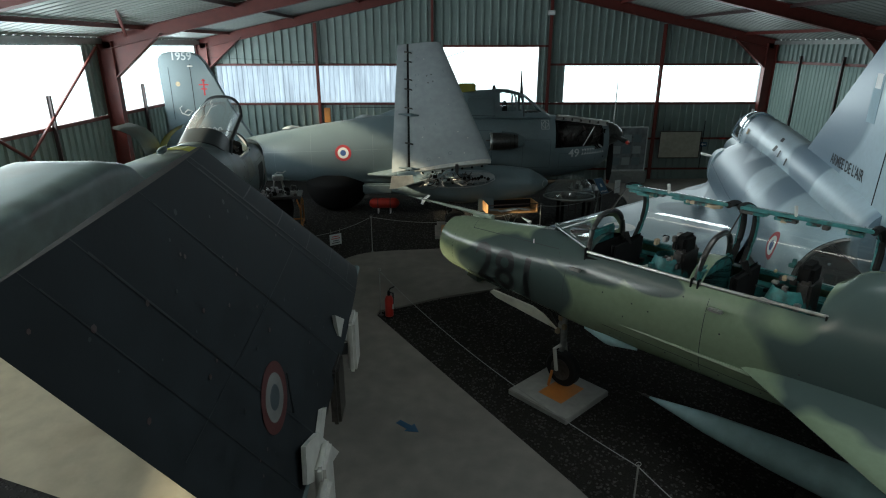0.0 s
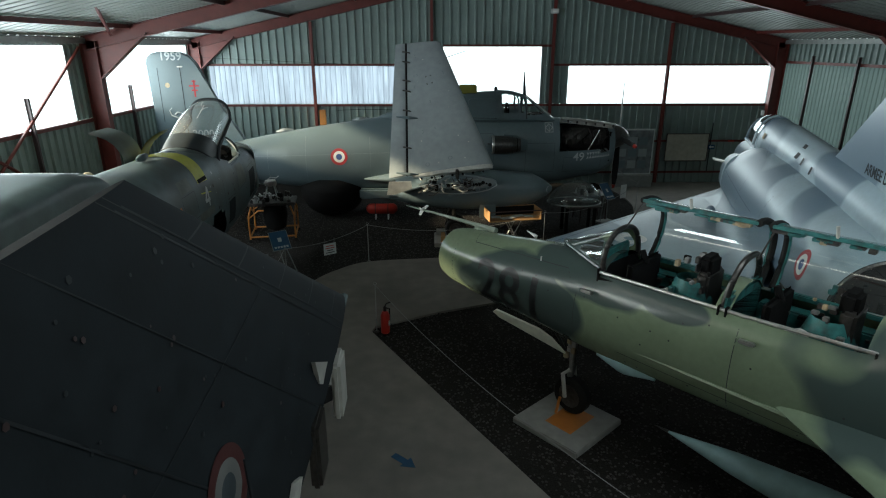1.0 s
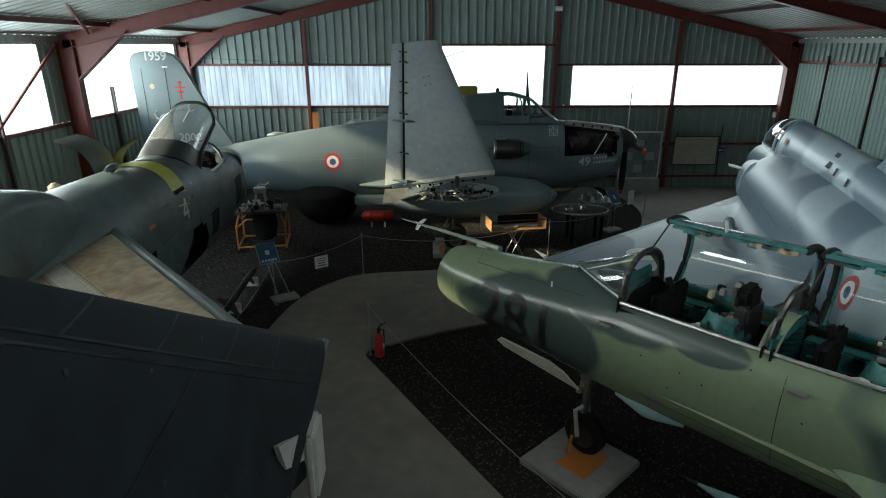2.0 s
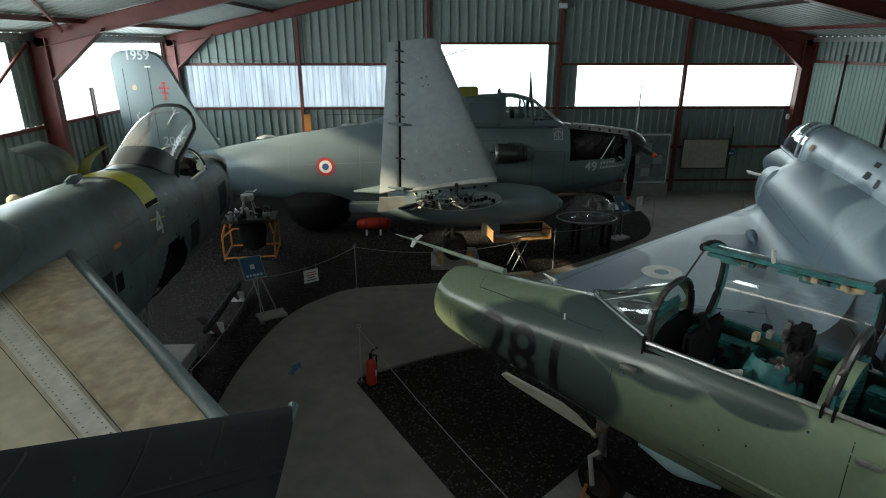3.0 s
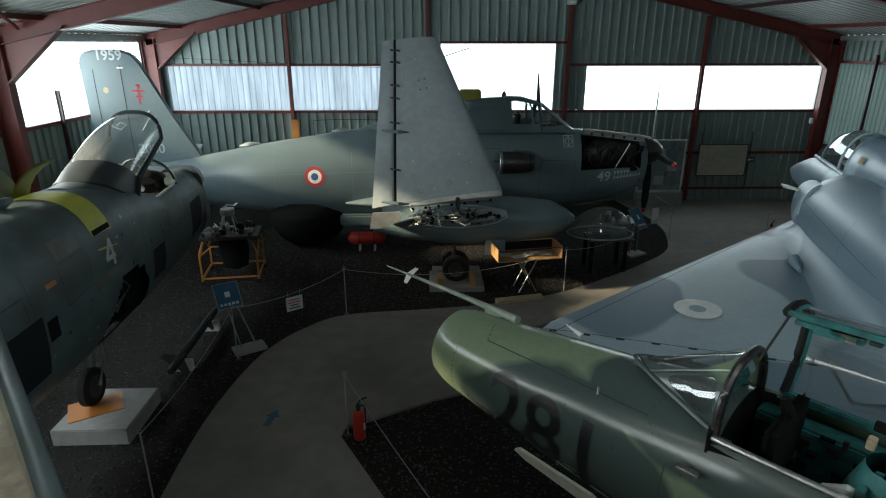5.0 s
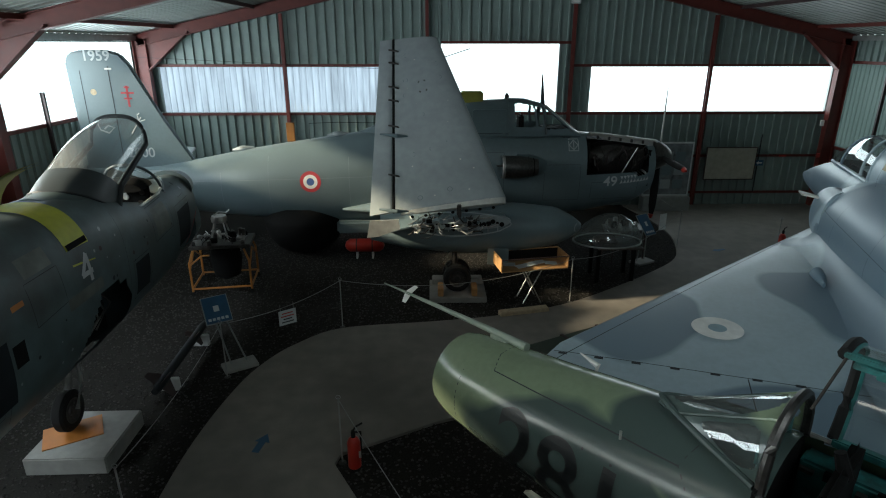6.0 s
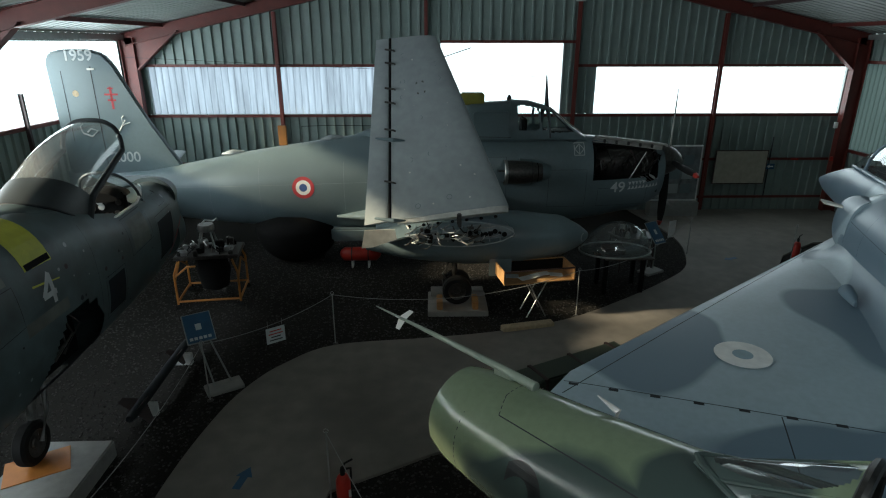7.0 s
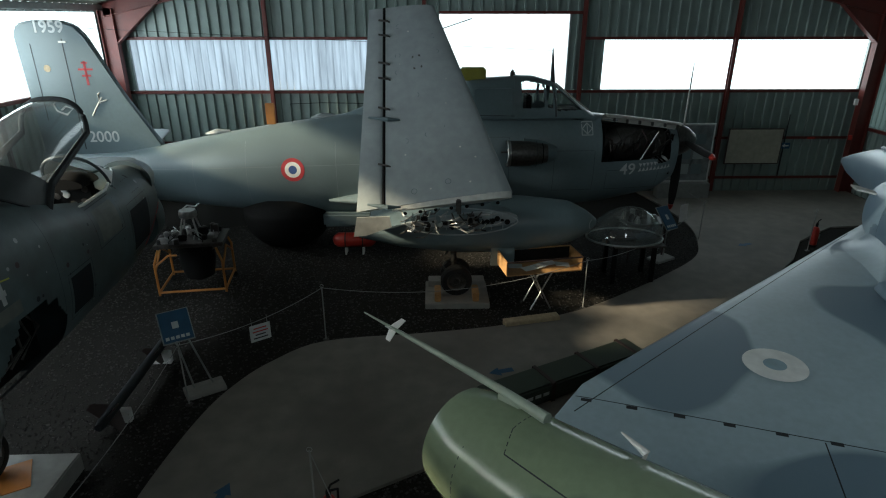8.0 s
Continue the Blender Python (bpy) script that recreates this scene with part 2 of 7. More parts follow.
M_NUM = mat("matt_black_numerals", (0.006, 0.008, 0.009), 0.4)
M_SHEET = translucent("pale_green_ribbed_sheet", (0.20, 0.26, 0.23), 0.8, 1.05)
M_POLY = translucent("ribbed_polycarbonate", (0.40, 0.45, 0.50))
# cream raised to hold the warm sunlight that misses the gear door
M_DOOR = mat("sunlit_door_paint", (0.74, 0.75, 0.64), 0.45)
# roundel colours darkened for the shaded side of the folded wing
M_SHADED_R = mat("shaded_roundel_red", (0.07, 0.02, 0.02), 0.6)
M_SHADED_W = mat("shaded_roundel_white", (0.16, 0.165, 0.16), 0.6)
M_SHADED_B = mat("shaded_roundel_blue", (0.05, 0.065, 0.075), 0.6)
# a faint white diffuse share helps paint the reflections on these panes
M_HAZY = glass("reflection_hazed_canopy", (0.86, 0.9, 0.89), 0.04, 0.11, 0.05)
M_MILKY = glass("hazy_old_canopy", (0.8, 0.84, 0.83), 0.12, 0.08, 0.22)
M_ALIZE = camo("blue_grey_naval_paint", (0.15, 0.2, 0.217), (0.125, 0.168, 0.184), 0.5, 0.34, 0.1)
M_ALIZE_P = mat("pale_grey_wing_paint", (0.30, 0.335, 0.345), 0.42, 0, 0.08, 6, 0.1, 40, (0.2, 0.22, 0.23), 0.35, 1.2)
M_ALUW = mat("bare_white_alloy", (0.62, 0.62, 0.58), 0.4, 0.2, 0.15, 8)
M_CRUS = mat("weathered_blue_grey_paint", (0.088, 0.125, 0.13), 0.42, 0, 0.28, 3.5, 0.15, 40, (0.055, 0.06, 0.058), 0.8, 1.3)
# grey taken near black to hold the folded panel's shade
M_CRUS_U = mat("shade_dark_grey_paint", (0.016, 0.021, 0.025), 0.68, 0, 0.25, 5, 0.15, 40, (0.012, 0.014, 0.016), 0.7, 0.9, spec=0.2)
M_CRUS_P = mat("faded_green_grey_primer", (0.15, 0.165, 0.145), 0.6, 0, 0.2, 6, 0.15, 40, (0.08, 0.08, 0.07), 0.7, 2.5)
# weathered skin; its buff tint also carries the warm light on top
M_CRUS_W = mat("warm_lit_weathered_skin", (0.47, 0.44, 0.345), 0.5, 0, 0.12, 6, 0.2, 40, (0.28, 0.23, 0.16), 0.5, 2.0)
M_MIG = camo("green_disruptive_camouflage", (0.205, 0.262, 0.172), (0.064, 0.09, 0.084), 1.6, 0.21, 0.04,
             (0.26, 0.46, 0.52), 1.30, (3.1, 0.4, 0.0), 0.5, 0.0,
             ((-1.75, 0.5, 1.95, 1.15, 0.5, 0.6), (-2.95, 0.3, 2.6, 1.05, 0.7, 0.42), (-4.0, 0.62, 2.5, 0.5, 0.3, 0.16), (-6.9, 0.4, 2.3, 1.5, 1.0, 1.2),
              (-9.0, 0.5, 2.8, 1.2, 0.8, 0.9), (-8.3, 2.2, 1.9, 1.1, 0.8, 0.5)), 0.0)
M_MIGBLUE = mat("pale_turquoise_paint", (0.36, 0.54, 0.56), 0.4)
M_MIR = camo("silver_blue_camouflage", (0.40, 0.505, 0.56), (0.17, 0.24, 0.30), 0.42, 0.36, 0.012, None, 0, (1.3, 7.4, 0), 0.52, 0.0, (), 0.06)


# ---- mesh helpers ----
def part(name, bm, material, parent=None, label="", smooth=False):
    me = bpy.data.meshes.new(name)
    bmesh.ops.recalc_face_normals(bm, faces=bm.faces)
    if smooth:
        for f in bm.faces:
            f.smooth = True
    bm.to_mesh(me)
    bm.free()
    if smooth:
        me.set_sharp_from_angle(angle=radians(38))
    me.materials.append(material)
    ob = new(name, me)
    ob.parent = parent
    if label:
        ob["label"] = label
    return ob


def thing(name, m, label, category, group="", kind=""):
    ob = new(name)
    ob.empty_display_size = 0.2
    ob.matrix_world = m
    return tagged(ob, label, category, group, kind)


def solid(name, bm, material, label, category, group="", kind="", m=None, smooth=False):
    ob = part(name, bm, material, None, "", smooth)
    if m is not None:
        ob.matrix_world = m
    return tagged(ob, label, category, group, kind)


def box(x0, x1, y0, y1, z0, z1, bevel=0.0, bm=None, m=None):
    bm = bm or bmesh.new()
    r = bmesh.ops.create_cube(bm, size=1)
    vs = r["verts"]
    for v in vs:
        v.co = Vector(((x0 + x1) / 2 + v.co.x * (x1 - x0), (y0 + y1) / 2 + v.co.y * (y1 - y0), (z0 + z1) / 2 + v.co.z * (z1 - z0)))
    if bevel:
        es = list({e for v in vs for e in v.link_edges})
        rb = bmesh.ops.bevel(bm, geom=es, offset=bevel, segments=2, affect="EDGES")
        vs = list({v for f in rb["faces"] for v in f.verts} | {v for v in vs if v.is_valid})
    if m is not None:
        for v in vs:
            v.co = m @ v.co
    return bm


def tube(pts, r, n=8, bm=None, closed=False):
    """A round bar along points; r may be one radius or one for each point."""
    bm = bm or bmesh.new()
    pts = [Vector(p) for p in pts]
    rs = r if isinstance(r, (list, tuple)) else [r] * len(pts)
    rings = []
    k = len(pts)
    for i, p in enumerate(pts):
        a = pts[(i - 1) % k] if (i or closed) else p
        b = pts[(i + 1) % k] if (i < k - 1 or closed) else p
        d = (b - a).normalized()
        ref = Vector((0, 0, 1)) if abs(d.z) < 0.9 else Vector((1, 0, 0))
        u = d.cross(ref).normalized()
        w = d.cross(u)
        rings.append([bm.verts.new(p + (u * math.cos(2 * math.pi * j / n) + w * math.sin(2 * math.pi * j / n)) * rs[i]) for j in range(n)])
    for i in range(k if closed else k - 1):
        a, b = rings[i], rings[(i + 1) % k]
        for j in range(n):
            bm.faces.new((a[j], a[(j + 1) % n], b[(j + 1) % n], b[j]))
    if not closed:
        bm.faces.new(rings[0][::-1])
        bm.faces.new(rings[-1])
    return bm


def revolve(profile, n=24, axis="z", centre=(0, 0, 0), bm=None, close=True):
    """profile: (along, radius) pairs turned about an axis through centre."""
    bm = bm or bmesh.new()
    c = Vector(centre)
    rings = []
    for h, r in profile:
        ring = []
        for j in range(n):
            a = 2 * math.pi * j / n
            u, w = r * math.cos(a), r * math.sin(a)
            v = {"z": (u, w, h), "x": (h, u, w), "y": (u, h, w)}[axis]
            ring.append(bm.verts.new(c + Vector(v)))
        rings.append(ring)
    for a, b in zip(rings, rings[1:]):
        for j in range(n):
            bm.faces.new((a[j], a[(j + 1) % n], b[(j + 1) % n], b[j]))
    if close:
        bm.faces.new(rings[0][::-1])
        bm.faces.new(rings[-1])
    return bm


def plate(outline, thick, bm=None, m=None):
    """A flat outline in x, y, with thickness in z from 0 downwards."""
    bm = bm or bmesh.new()
    top = [bm.verts.new((x, y, 0)) for x, y in outline]
    bot = [bm.verts.new((x, y, -thick)) for x, y in outline]
    bm.faces.new(top)
    bm.faces.new(bot[::-1])
    k = len(top)
    for i in range(k):
        bm.faces.new((top[i], bot[i], bot[(i + 1) % k], top[(i + 1) % k]))
    if m is not None:
        for v in top + bot:
            v.co = m @ v.co
    return bm


def hull(sections, step=0.15, n=48, hole=None, caps=(True, True)):
    """A body along x. sections: (x, half width, top z, bottom z, middle z, roundness), with openings where hole(centre) holds."""
    s = np.array(sorted(sections), float)
    cnt = max(2, int(round((s[-1, 0] - s[0, 0]) / step)) + 1)
    xs = np.linspace(s[0, 0], s[-1, 0], cnt)
    cols = [np.interp(xs, s[:, 0], s[:, i]) for i in range(1, 6)]
    for c in cols:
        c[1:-1] = 0.25 * c[:-2] + 0.5 * c[1:-1] + 0.25 * c[2:]
    bm = bmesh.new()
    rings = []
    for i, x in enumerate(xs):
        w, zt, zb, zc, p = (c[i] for c in cols)
        ring = []
        for j in range(n):
            a = 2 * math.pi * j / n
            ca, sa = math.cos(a), math.sin(a)
            y = w * math.copysign(abs(ca) ** (2 / p), ca)
            z = zc + ((zt - zc) if sa > 0 else (zc - zb)) * math.copysign(abs(sa) ** (2 / p), sa)
            ring.append(bm.verts.new((x, y, z)))
        rings.append(ring)
    for a, b in zip(rings, rings[1:]):
        for j in range(n):
            q = (a[j], a[(j + 1) % n], b[(j + 1) % n], b[j])
            if hole and hole(sum((v.co for v in q), Vector()) / 4):
                continue
            bm.faces.new(q)
    if caps[0]:
        bm.faces.new(rings[0][::-1])
    if caps[1]:
        bm.faces.new(rings[-1])
    return bm


def foil(root, tip, n=14, bm=None, t=0.1, blunt=0.0):
    """A wing panel between two chords, each ((le), (te)); thickness along the panel's normal."""
    bm = bm or bmesh.new()
    rle, rte, tle, tte = (Vector(v) for v in (*root, *tip))
    nrm = ((rte - rle).cross(tle - rle)).normalized()
    rings = []
    for le, te in ((rle, rte), (tle, tte)):
        c = (te - le).length
        up, dn = [], []
        for i in range(n + 1):
            u = (1 - math.cos(math.pi * i / n)) / 2
            y = 5 * t * c * (0.2969 * math.sqrt(u) - 0.126 * u - 0.3516 * u * u + 0.2843 * u ** 3 - 0.1036 * u ** 4) + blunt * u
            p = le.lerp(te, u)
            up.append(p + nrm * y)
            dn.append(p - nrm * y)
        rings.append([bm.verts.new(v) for v in up + dn[-1:0:-1]])
    k = len(rings[0])
    for j in range(k):
        bm.faces.new((rings[0][j], rings[0][(j + 1) % k], rings[1][(j + 1) % k], rings[1][j]))
    bm.faces.new(rings[0][::-1])
    bm.faces.new(rings[1])
    return bm


def disc(r0, r1, n=32, bm=None, m=None):
    """A flat ring, or a disc when r0 is 0, 2 mm thick."""
    bm = bm or bmesh.new()
    vs = []
    for j in range(n):
        a = 2 * math.pi * j / n
        vs.append([bm.verts.new((r * math.cos(a), r * math.sin(a), h)) for r, h in ((r0, 0), (r1, 0), (r1, -0.002), (r0, -0.002))])
    for j in range(n):
        a, b = vs[j], vs[(j + 1) % n]
        for i in range(4):
            q = (a[i], a[(i + 1) % 4], b[(i + 1) % 4], b[i])
            if r0 < 1e-6 and i == 3:
                continue
            bm.faces.new(q)
    if r0 < 1e-6:
        bmesh.ops.remove_doubles(bm, verts=bm.verts, dist=1e-7)
    if m is not None:
        for v in bm.verts:
            v.co = m @ v.co
    return bm


def facing(p, normal, up=(0, 0, 1), spin=0):
    """A pose at p whose z points along normal and whose y points up."""
    z = Vector(normal).normalized()
    if abs(z.z) > 0.999:
        up = (1, 0, 0)
    x = Vector(up).cross(z).normalized()
    y = z.cross(x)
    r = Matrix((x, y, z)).transposed().to_4x4()
    return Matrix.Translation(p) @ r @ pose(0, 0, 0, 0, 0, spin)


def wrap(bm, onto, direction, gap=0.003):
    """Presses a flat marking onto a surface along a direction, then lifts it by gap."""
    from mathutils.bvhtree import BVHTree
    tree = BVHTree.FromPolygons([v.co for v in onto.data.vertices], [p.vertices for p in onto.data.polygons])
    d = Vector(direction).normalized()
    lost = []
    for v in bm.verts:
        hit = tree.ray_cast(v.co - d * 3, d)
        if hit[0] is not None:
            v.co = hit[0] - d * gap
        else:
            lost.append(v)
    bmesh.ops.delete(bm, geom=lost, context="VERTS")
    # front and back now share one place: keep a single layer
    bmesh.ops.remove_doubles(bm, verts=bm.verts, dist=2e-5)
    bm.verts.index_update()
    known, twins = set(), []
    for f in bm.faces:
        key = frozenset(v.index for v in f.verts)
        if key in known:
            twins.append(f)
        known.add(key)
    bmesh.ops.delete(bm, geom=twins, context="FACES_ONLY")
    return bm


def seam(parent, onto, pts, direction, r=0.004, material=None, name="panel_gap"):
    """A thin joint line pressed onto a skin along points."""
    P = [Vector(p) for p in pts]
    fine = []
    for a, b in zip(P, P[1:]):
        k = max(2, int((b - a).length / 0.06))
        fine += [a.lerp(b, i / k) for i in range(k)]
    fine.append(P[-1])
    return part(name, wrap(tube(fine, r, 4), onto, direction, 0.001), material or M_INK, parent)


def letters(text, size, m, material, parent, name="lettering", onto=None, direction=None, bold=0.0):
    c = bpy.data.curves.new(name, "FONT")
    c.body, c.size, c.extrude, c.offset = text, size, 0.001, bold
    c.align_x, c.align_y = "CENTER", "CENTER"
    tmp = bpy.data.objects.new("tmp", c)
    scene.collection.objects.link(tmp)
    me = bpy.data.meshes.new_from_object(tmp.evaluated_get(bpy.context.evaluated_depsgraph_get()))
    bpy.data.objects.remove(tmp)
    bm = bmesh.new()
    bm.from_mesh(me)
    for v in bm.verts:
        v.co = m @ v.co
    if onto is not None:
        upv = (m.to_3x3() @ Vector((0, 1, 0))).normalized()
        hs = [v.co.dot(upv) for v in bm.verts]
        k = max(2, int((max(hs) - min(hs)) / 0.05))
        for i in range(1, k):
            h = min(hs) + (max(hs) - min(hs)) * i / k
            bmesh.ops.bisect_plane(bm, geom=bm.verts[:] + bm.edges[:] + bm.faces[:], plane_co=upv * h, plane_no=upv)
        wrap(bm, onto, direction)
    return part(name, bm, material, parent)


# ---- hangar ----
def sheet_run(x0, x1, z0, ztop, pitch=0.28, depth=0.06):
    """Trapezoid-ribbed sheet in x and z; ztop is a height, or a function of x."""
    bm = bmesh.new()
    k = max(1, int(round((x1 - x0) / pitch)))
    p = (x1 - x0) / k
    xs = []
    for i in range(k):
        a = x0 + i * p
        xs += [(a, 0), (a + 0.72 * p, 0), (a + 0.76 * p, depth), (a + 0.94 * p, depth), (a + 0.98 * p, 0)]
    xs.append((x1, 0))
    top = ztop if callable(ztop) else (lambda x: ztop)
    lo = [bm.verts.new((x, -d, z0)) for x, d in xs]
    hi = [bm.verts.new((x, -d, top(x))) for x, d in xs]
    for i in range(len(xs) - 1):
        bm.faces.new((lo[i], lo[i + 1], hi[i + 1], hi[i]))
    return bm


def roof_z(x):
    return EAVE + (RIDGE_Z - EAVE) * (1 - abs(x - RIDGE_X) / (RIDGE_X - XL))


def clad_wall(name, m, spans, label, material=None):
    """A wall of ribbed sheets. spans: (x0, x1, z0, z1) in the wall's own plane."""
    w = thing(name, m, label, "wall", kind="structure")
    for x0, x1, z0, z1 in spans:
        k = max(1, int(round((x1 - x0) / 1.12)))
        for i in range(k):
            a, b = x0 + (x1 - x0) * i / k, x0 + (x1 - x0) * (i + 1) / k
            part("cladding_sheet", sheet_run(a, b, z0, z1), material or M_CLAD, w)
    return w


back = [(XL, XR, 0, SILL), (XL, -8.35, SILL, HEAD), (0.0, 0.45, SILL, HEAD), (4.15, 5.2, SILL, HEAD), (12.95, XR, SILL, HEAD),
        (XL, 0.45, HEAD, roof_z), (4.15, XR, HEAD, roof_z), (0.45, 4.15, 5.2, roof_z)]
clad_wall("wall_back", pose(0, YB, 0), back, "grey-green ribbed steel sheet gable wall")
# left wall: its own x runs along world y
left = [(YF, YB, 0, 3.45), (YF, YB, 5.25, EAVE)]
for a, b in ((YF, 1.7), (8.6, 9.2), (15.65, 16.7), (23.1, YB)):
    left.append((a, b, 3.45, 5.25))
clad_wall("wall_left", pose(XL, 0, 0, 0, 0, 90), left, "grey-green ribbed steel side wall with long windows")
clad_wall("wall_right", pose(XR, 0, 0, 0, 0, -90), [(-YB, -YF, 0, 2.05), (-YB, -YF, 4.62, EAVE), (-16.6, -YF, 2.05, 4.62)], "pale ribbed steel side wall")
window_light("sky_light_east", (XR + 0.16, 20.0, 3.33), (-1, 0, 0), 6.8, 2.5, 1.2 * 6.8 * 2.5, (0.95, 1.0, 0.97))
clad_wall("wall_front", pose(0, YF, 0, 0, 0, 180), [(-XR, -XL, 0, lambda x: roof_z(-x))], "ribbed steel gable wall")
# outer skins give the walls their thickness
solid("wall_back_lining", box(XL - 0.1, XR + 0.1, YB + 0.03, YB + 0.1, 0, SILL - 0.02), M_CLAD, "outer sheet of the gable wall", "wall", kind="structure")

# roof: ribbed sheets running down the slopes
def roof_slope(name, x0, x1, ya=YF, yb=YB + 0.1, material=None):
    bm = bmesh.new()
    pitch, d = 0.3, 0.035
    ys = []
    y = ya
    while y < yb - 0.02:
        ys += [(y, 0), (y + 0.66 * pitch, 0), (y + 0.74 * pitch, d), (y + 0.92 * pitch, d)]
        y += pitch
    ys = [q for q in ys if q[0] < yb] + [(yb, 0)]
    a = [bm.verts.new((x0, yy, roof_z(x0) + dd)) for yy, dd in ys]
    b = [bm.verts.new((x1, yy, roof_z(x1) + dd)) for yy, dd in ys]
    for i in range(len(ys) - 1):
        bm.faces.new((a[i], a[i + 1], b[i + 1], b[i]))
    return solid(name, bm, material or M_ROOF, "pale ribbed steel roof sheets" if material is None else "added translucent ribbed roof light sheets, out of view", "ceiling", kind="structure")


# slopes are split round the added roof light strips
for nm, e0, e1, (_, s0, s1, y0, y1, _w, _c) in (("west", XL, RIDGE_X, ADDED_SKYLIGHTS[0]), ("east", RIDGE_X, XR, ADDED_SKYLIGHTS[1])):
    roof_slope("ceiling_%s_1" % nm, e0, s0)
    roof_slope("ceiling_%s_2" % nm, s1, e1)
    roof_slope("ceiling_%s_3" % nm, s0, s1, YF, y0)
    roof_slope("ceiling_%s_4" % nm, s0, s1, y1)
    roof_slope("ceiling_%s_added_rooflight" % nm, s0, s1, y0, y1, M_POLY)


def beam(name, p0, p1, h, w, material, label, parent=None, flange=0.016, up=(0, 0, 1)):
    """A rolled I-section from p0 to p1."""
    p0, p1 = Vector(p0), Vector(p1)
    d = (p1 - p0)
    L = d.length
    z = d.normalized()
    u = Vector(up)
    x = u.cross(z).normalized()
    y = z.cross(x)
    m = Matrix.Translation(p0) @ Matrix((x, y, z)).transposed().to_4x4()
    bm = box(-w / 2, w / 2, h / 2 - flange, h / 2, 0, L, 0, None, m)
    box(-w / 2, w / 2, -h / 2, -h / 2 + flange, 0, L, 0, bm, m)
    box(-0.006, 0.006, -h / 2 + flange, h / 2 - flange, 0, L, 0, bm, m)
    if parent is not None:
        return part(name, bm, material, parent)
    return solid(name, bm, material, label, "beam", kind="structure")


def portal(y, label):
    """Red steel frame across the hall: two columns, two rafters, haunches at the knees."""
    t = thing("portal_frame", pose(0, y, 0), label, "steel frame", "portal frames", kind="structure")
    for x, s in ((XL + 0.27, 1), (XR - 0.27, -1)):
        beam("column", (x, 0, 0), (x, 0, EAVE - 0.1), 0.4, 0.22, M_RED, "", t, up=(1, 0, 0))
        bm = bmesh.new()
        zz = roof_z(x) - 0.35
        x1 = x + s * 1.5
        pts = [(x + s * 0.15, zz - 0.75), (x + s * 0.15, zz + 0.1), (x1, roof_z(x1) - 0.3)]
        va = [bm.verts.new((px, -0.01, pz)) for px, pz in pts]
        vb = [bm.verts.new((px, 0.01, pz)) for px, pz in pts]
        bm.faces.new(va)
        bm.faces.new(vb[::-1])
        for i in range(3):
            bm.faces.new((va[i], vb[i], vb[(i + 1) % 3], va[(i + 1) % 3]))
        a, b = Vector((pts[0][0], 0, pts[0][1])), Vector((pts[2][0], 0, pts[2][1]))
        part("haunch", bm, M_RED, t)
        beam("haunch_flange", a, b, 0.03, 0.2, M_RED, "", t, flange=0.014)
        beam("rafter", (x - s * 0.1, 0, roof_z(x) - 0.22), (RIDGE_X, 0, RIDGE_Z - 0.22), 0.34, 0.2, M_RED, "", t)
    return t


for y in (23.25, 16.4, 8.9, 1.4, -6.0, -13.5):
    portal(y, "red oxide steel portal frame with haunched knees")

# purlins under the roof, girts and posts of the gable
for i in range(1, 5):
    for s in (-1, 1):
        x = RIDGE_X + s * i * 2.45
        beam("purlin", (x, YF, roof_z(x) - 0.06), (x, YB, roof_z(x) - 0.06), 0.1, 0.06, M_DARK if i % 2 else M_RED, "thin steel roof purlin")
for x, s in ((XL + 0.1, 1), (XR - 0.1, -1)):
    solid("trim", box(x - 0.09, x + 0.09, YF, YB, EAVE - 0.16, EAVE - 0.02), M_EAVE, "grey galvanised eaves rail", "trim", kind="structure")
for x in (-4.42, 0.02, 4.55, 8.95):
    beam("gable_post", (x, YB - 0.13, 0), (x, YB - 0.13, roof_z(x) - 0.4), 0.14, 0.1, M_RED, "red steel gable post", up=(0, 1, 0))
for z, x0, x1 in ((SILL - 0.05, XL + 0.4, XR - 0.4), (HEAD + 0.03, XL + 0.4, 0.0), (HEAD + 0.03, 4.6, XR - 0.4), (1.69, 4.6, XR - 0.4), (0.45, 4.6, XR - 0.4), (1.6, XL + .4, 4.5)):
    beam("girt", (x0, YB - 0.06, z), (x1, YB - 0.06, z), 0.08, 0.05, M_RED, "red steel wall rail")
beam("girt", (0.45, YB - 0.06, 5.24), (4.5, YB - 0.06, 5.24), 0.08, 0.05, M_RED, "red steel wall rail")
for z in (3.40, 0.9):
    beam("girt", (XL + 0.06, YF, z), (XL + 0.06, YB - 0.3, z), 0.09, 0.05, M_RED, "red steel wall rail")
for z in (2.0, 4.66):
    beam("girt", (XR - 0.06, YF, z), (XR - 0.06, YB - 0.3, z), 0.09, 0.05, M_RED, "red steel wall rail")
# wind bracing in the left wall
for (y0, z0, y1, z1) in ((9.2, 0.6, 16.1, 5.2), (16.1, 0.6, 9.2, 5.2)):
    solid("wind_brace", tube([(XL + 0.16, y0, z0), (XL + 0.16, y1, z1)], 0.035, 6), M_RED, "diagonal red steel wind brace on the side wall", "brace", "wind braces", kind="structure")
for y, z1 in ((11.4, 4.15), (13.8, 4.15), (18.4, 4.15), (20.7, 4.15)):
    beam("wall_stud", (XL + 0.12, y, 0), (XL + 0.12, y, z1), 0.09, 0.06, M_DARK, "dark steel wall stud", up=(1, 0, 0))
for y in (21.5, 19.2, 16.8, 12):
    beam("wall_stud", (XR - 0.12, y, 0), (XR - 0.12, y, 4.9), 0.09, 0.06, M_DARK, "dark steel wall stud", up=(1, 0, 0))


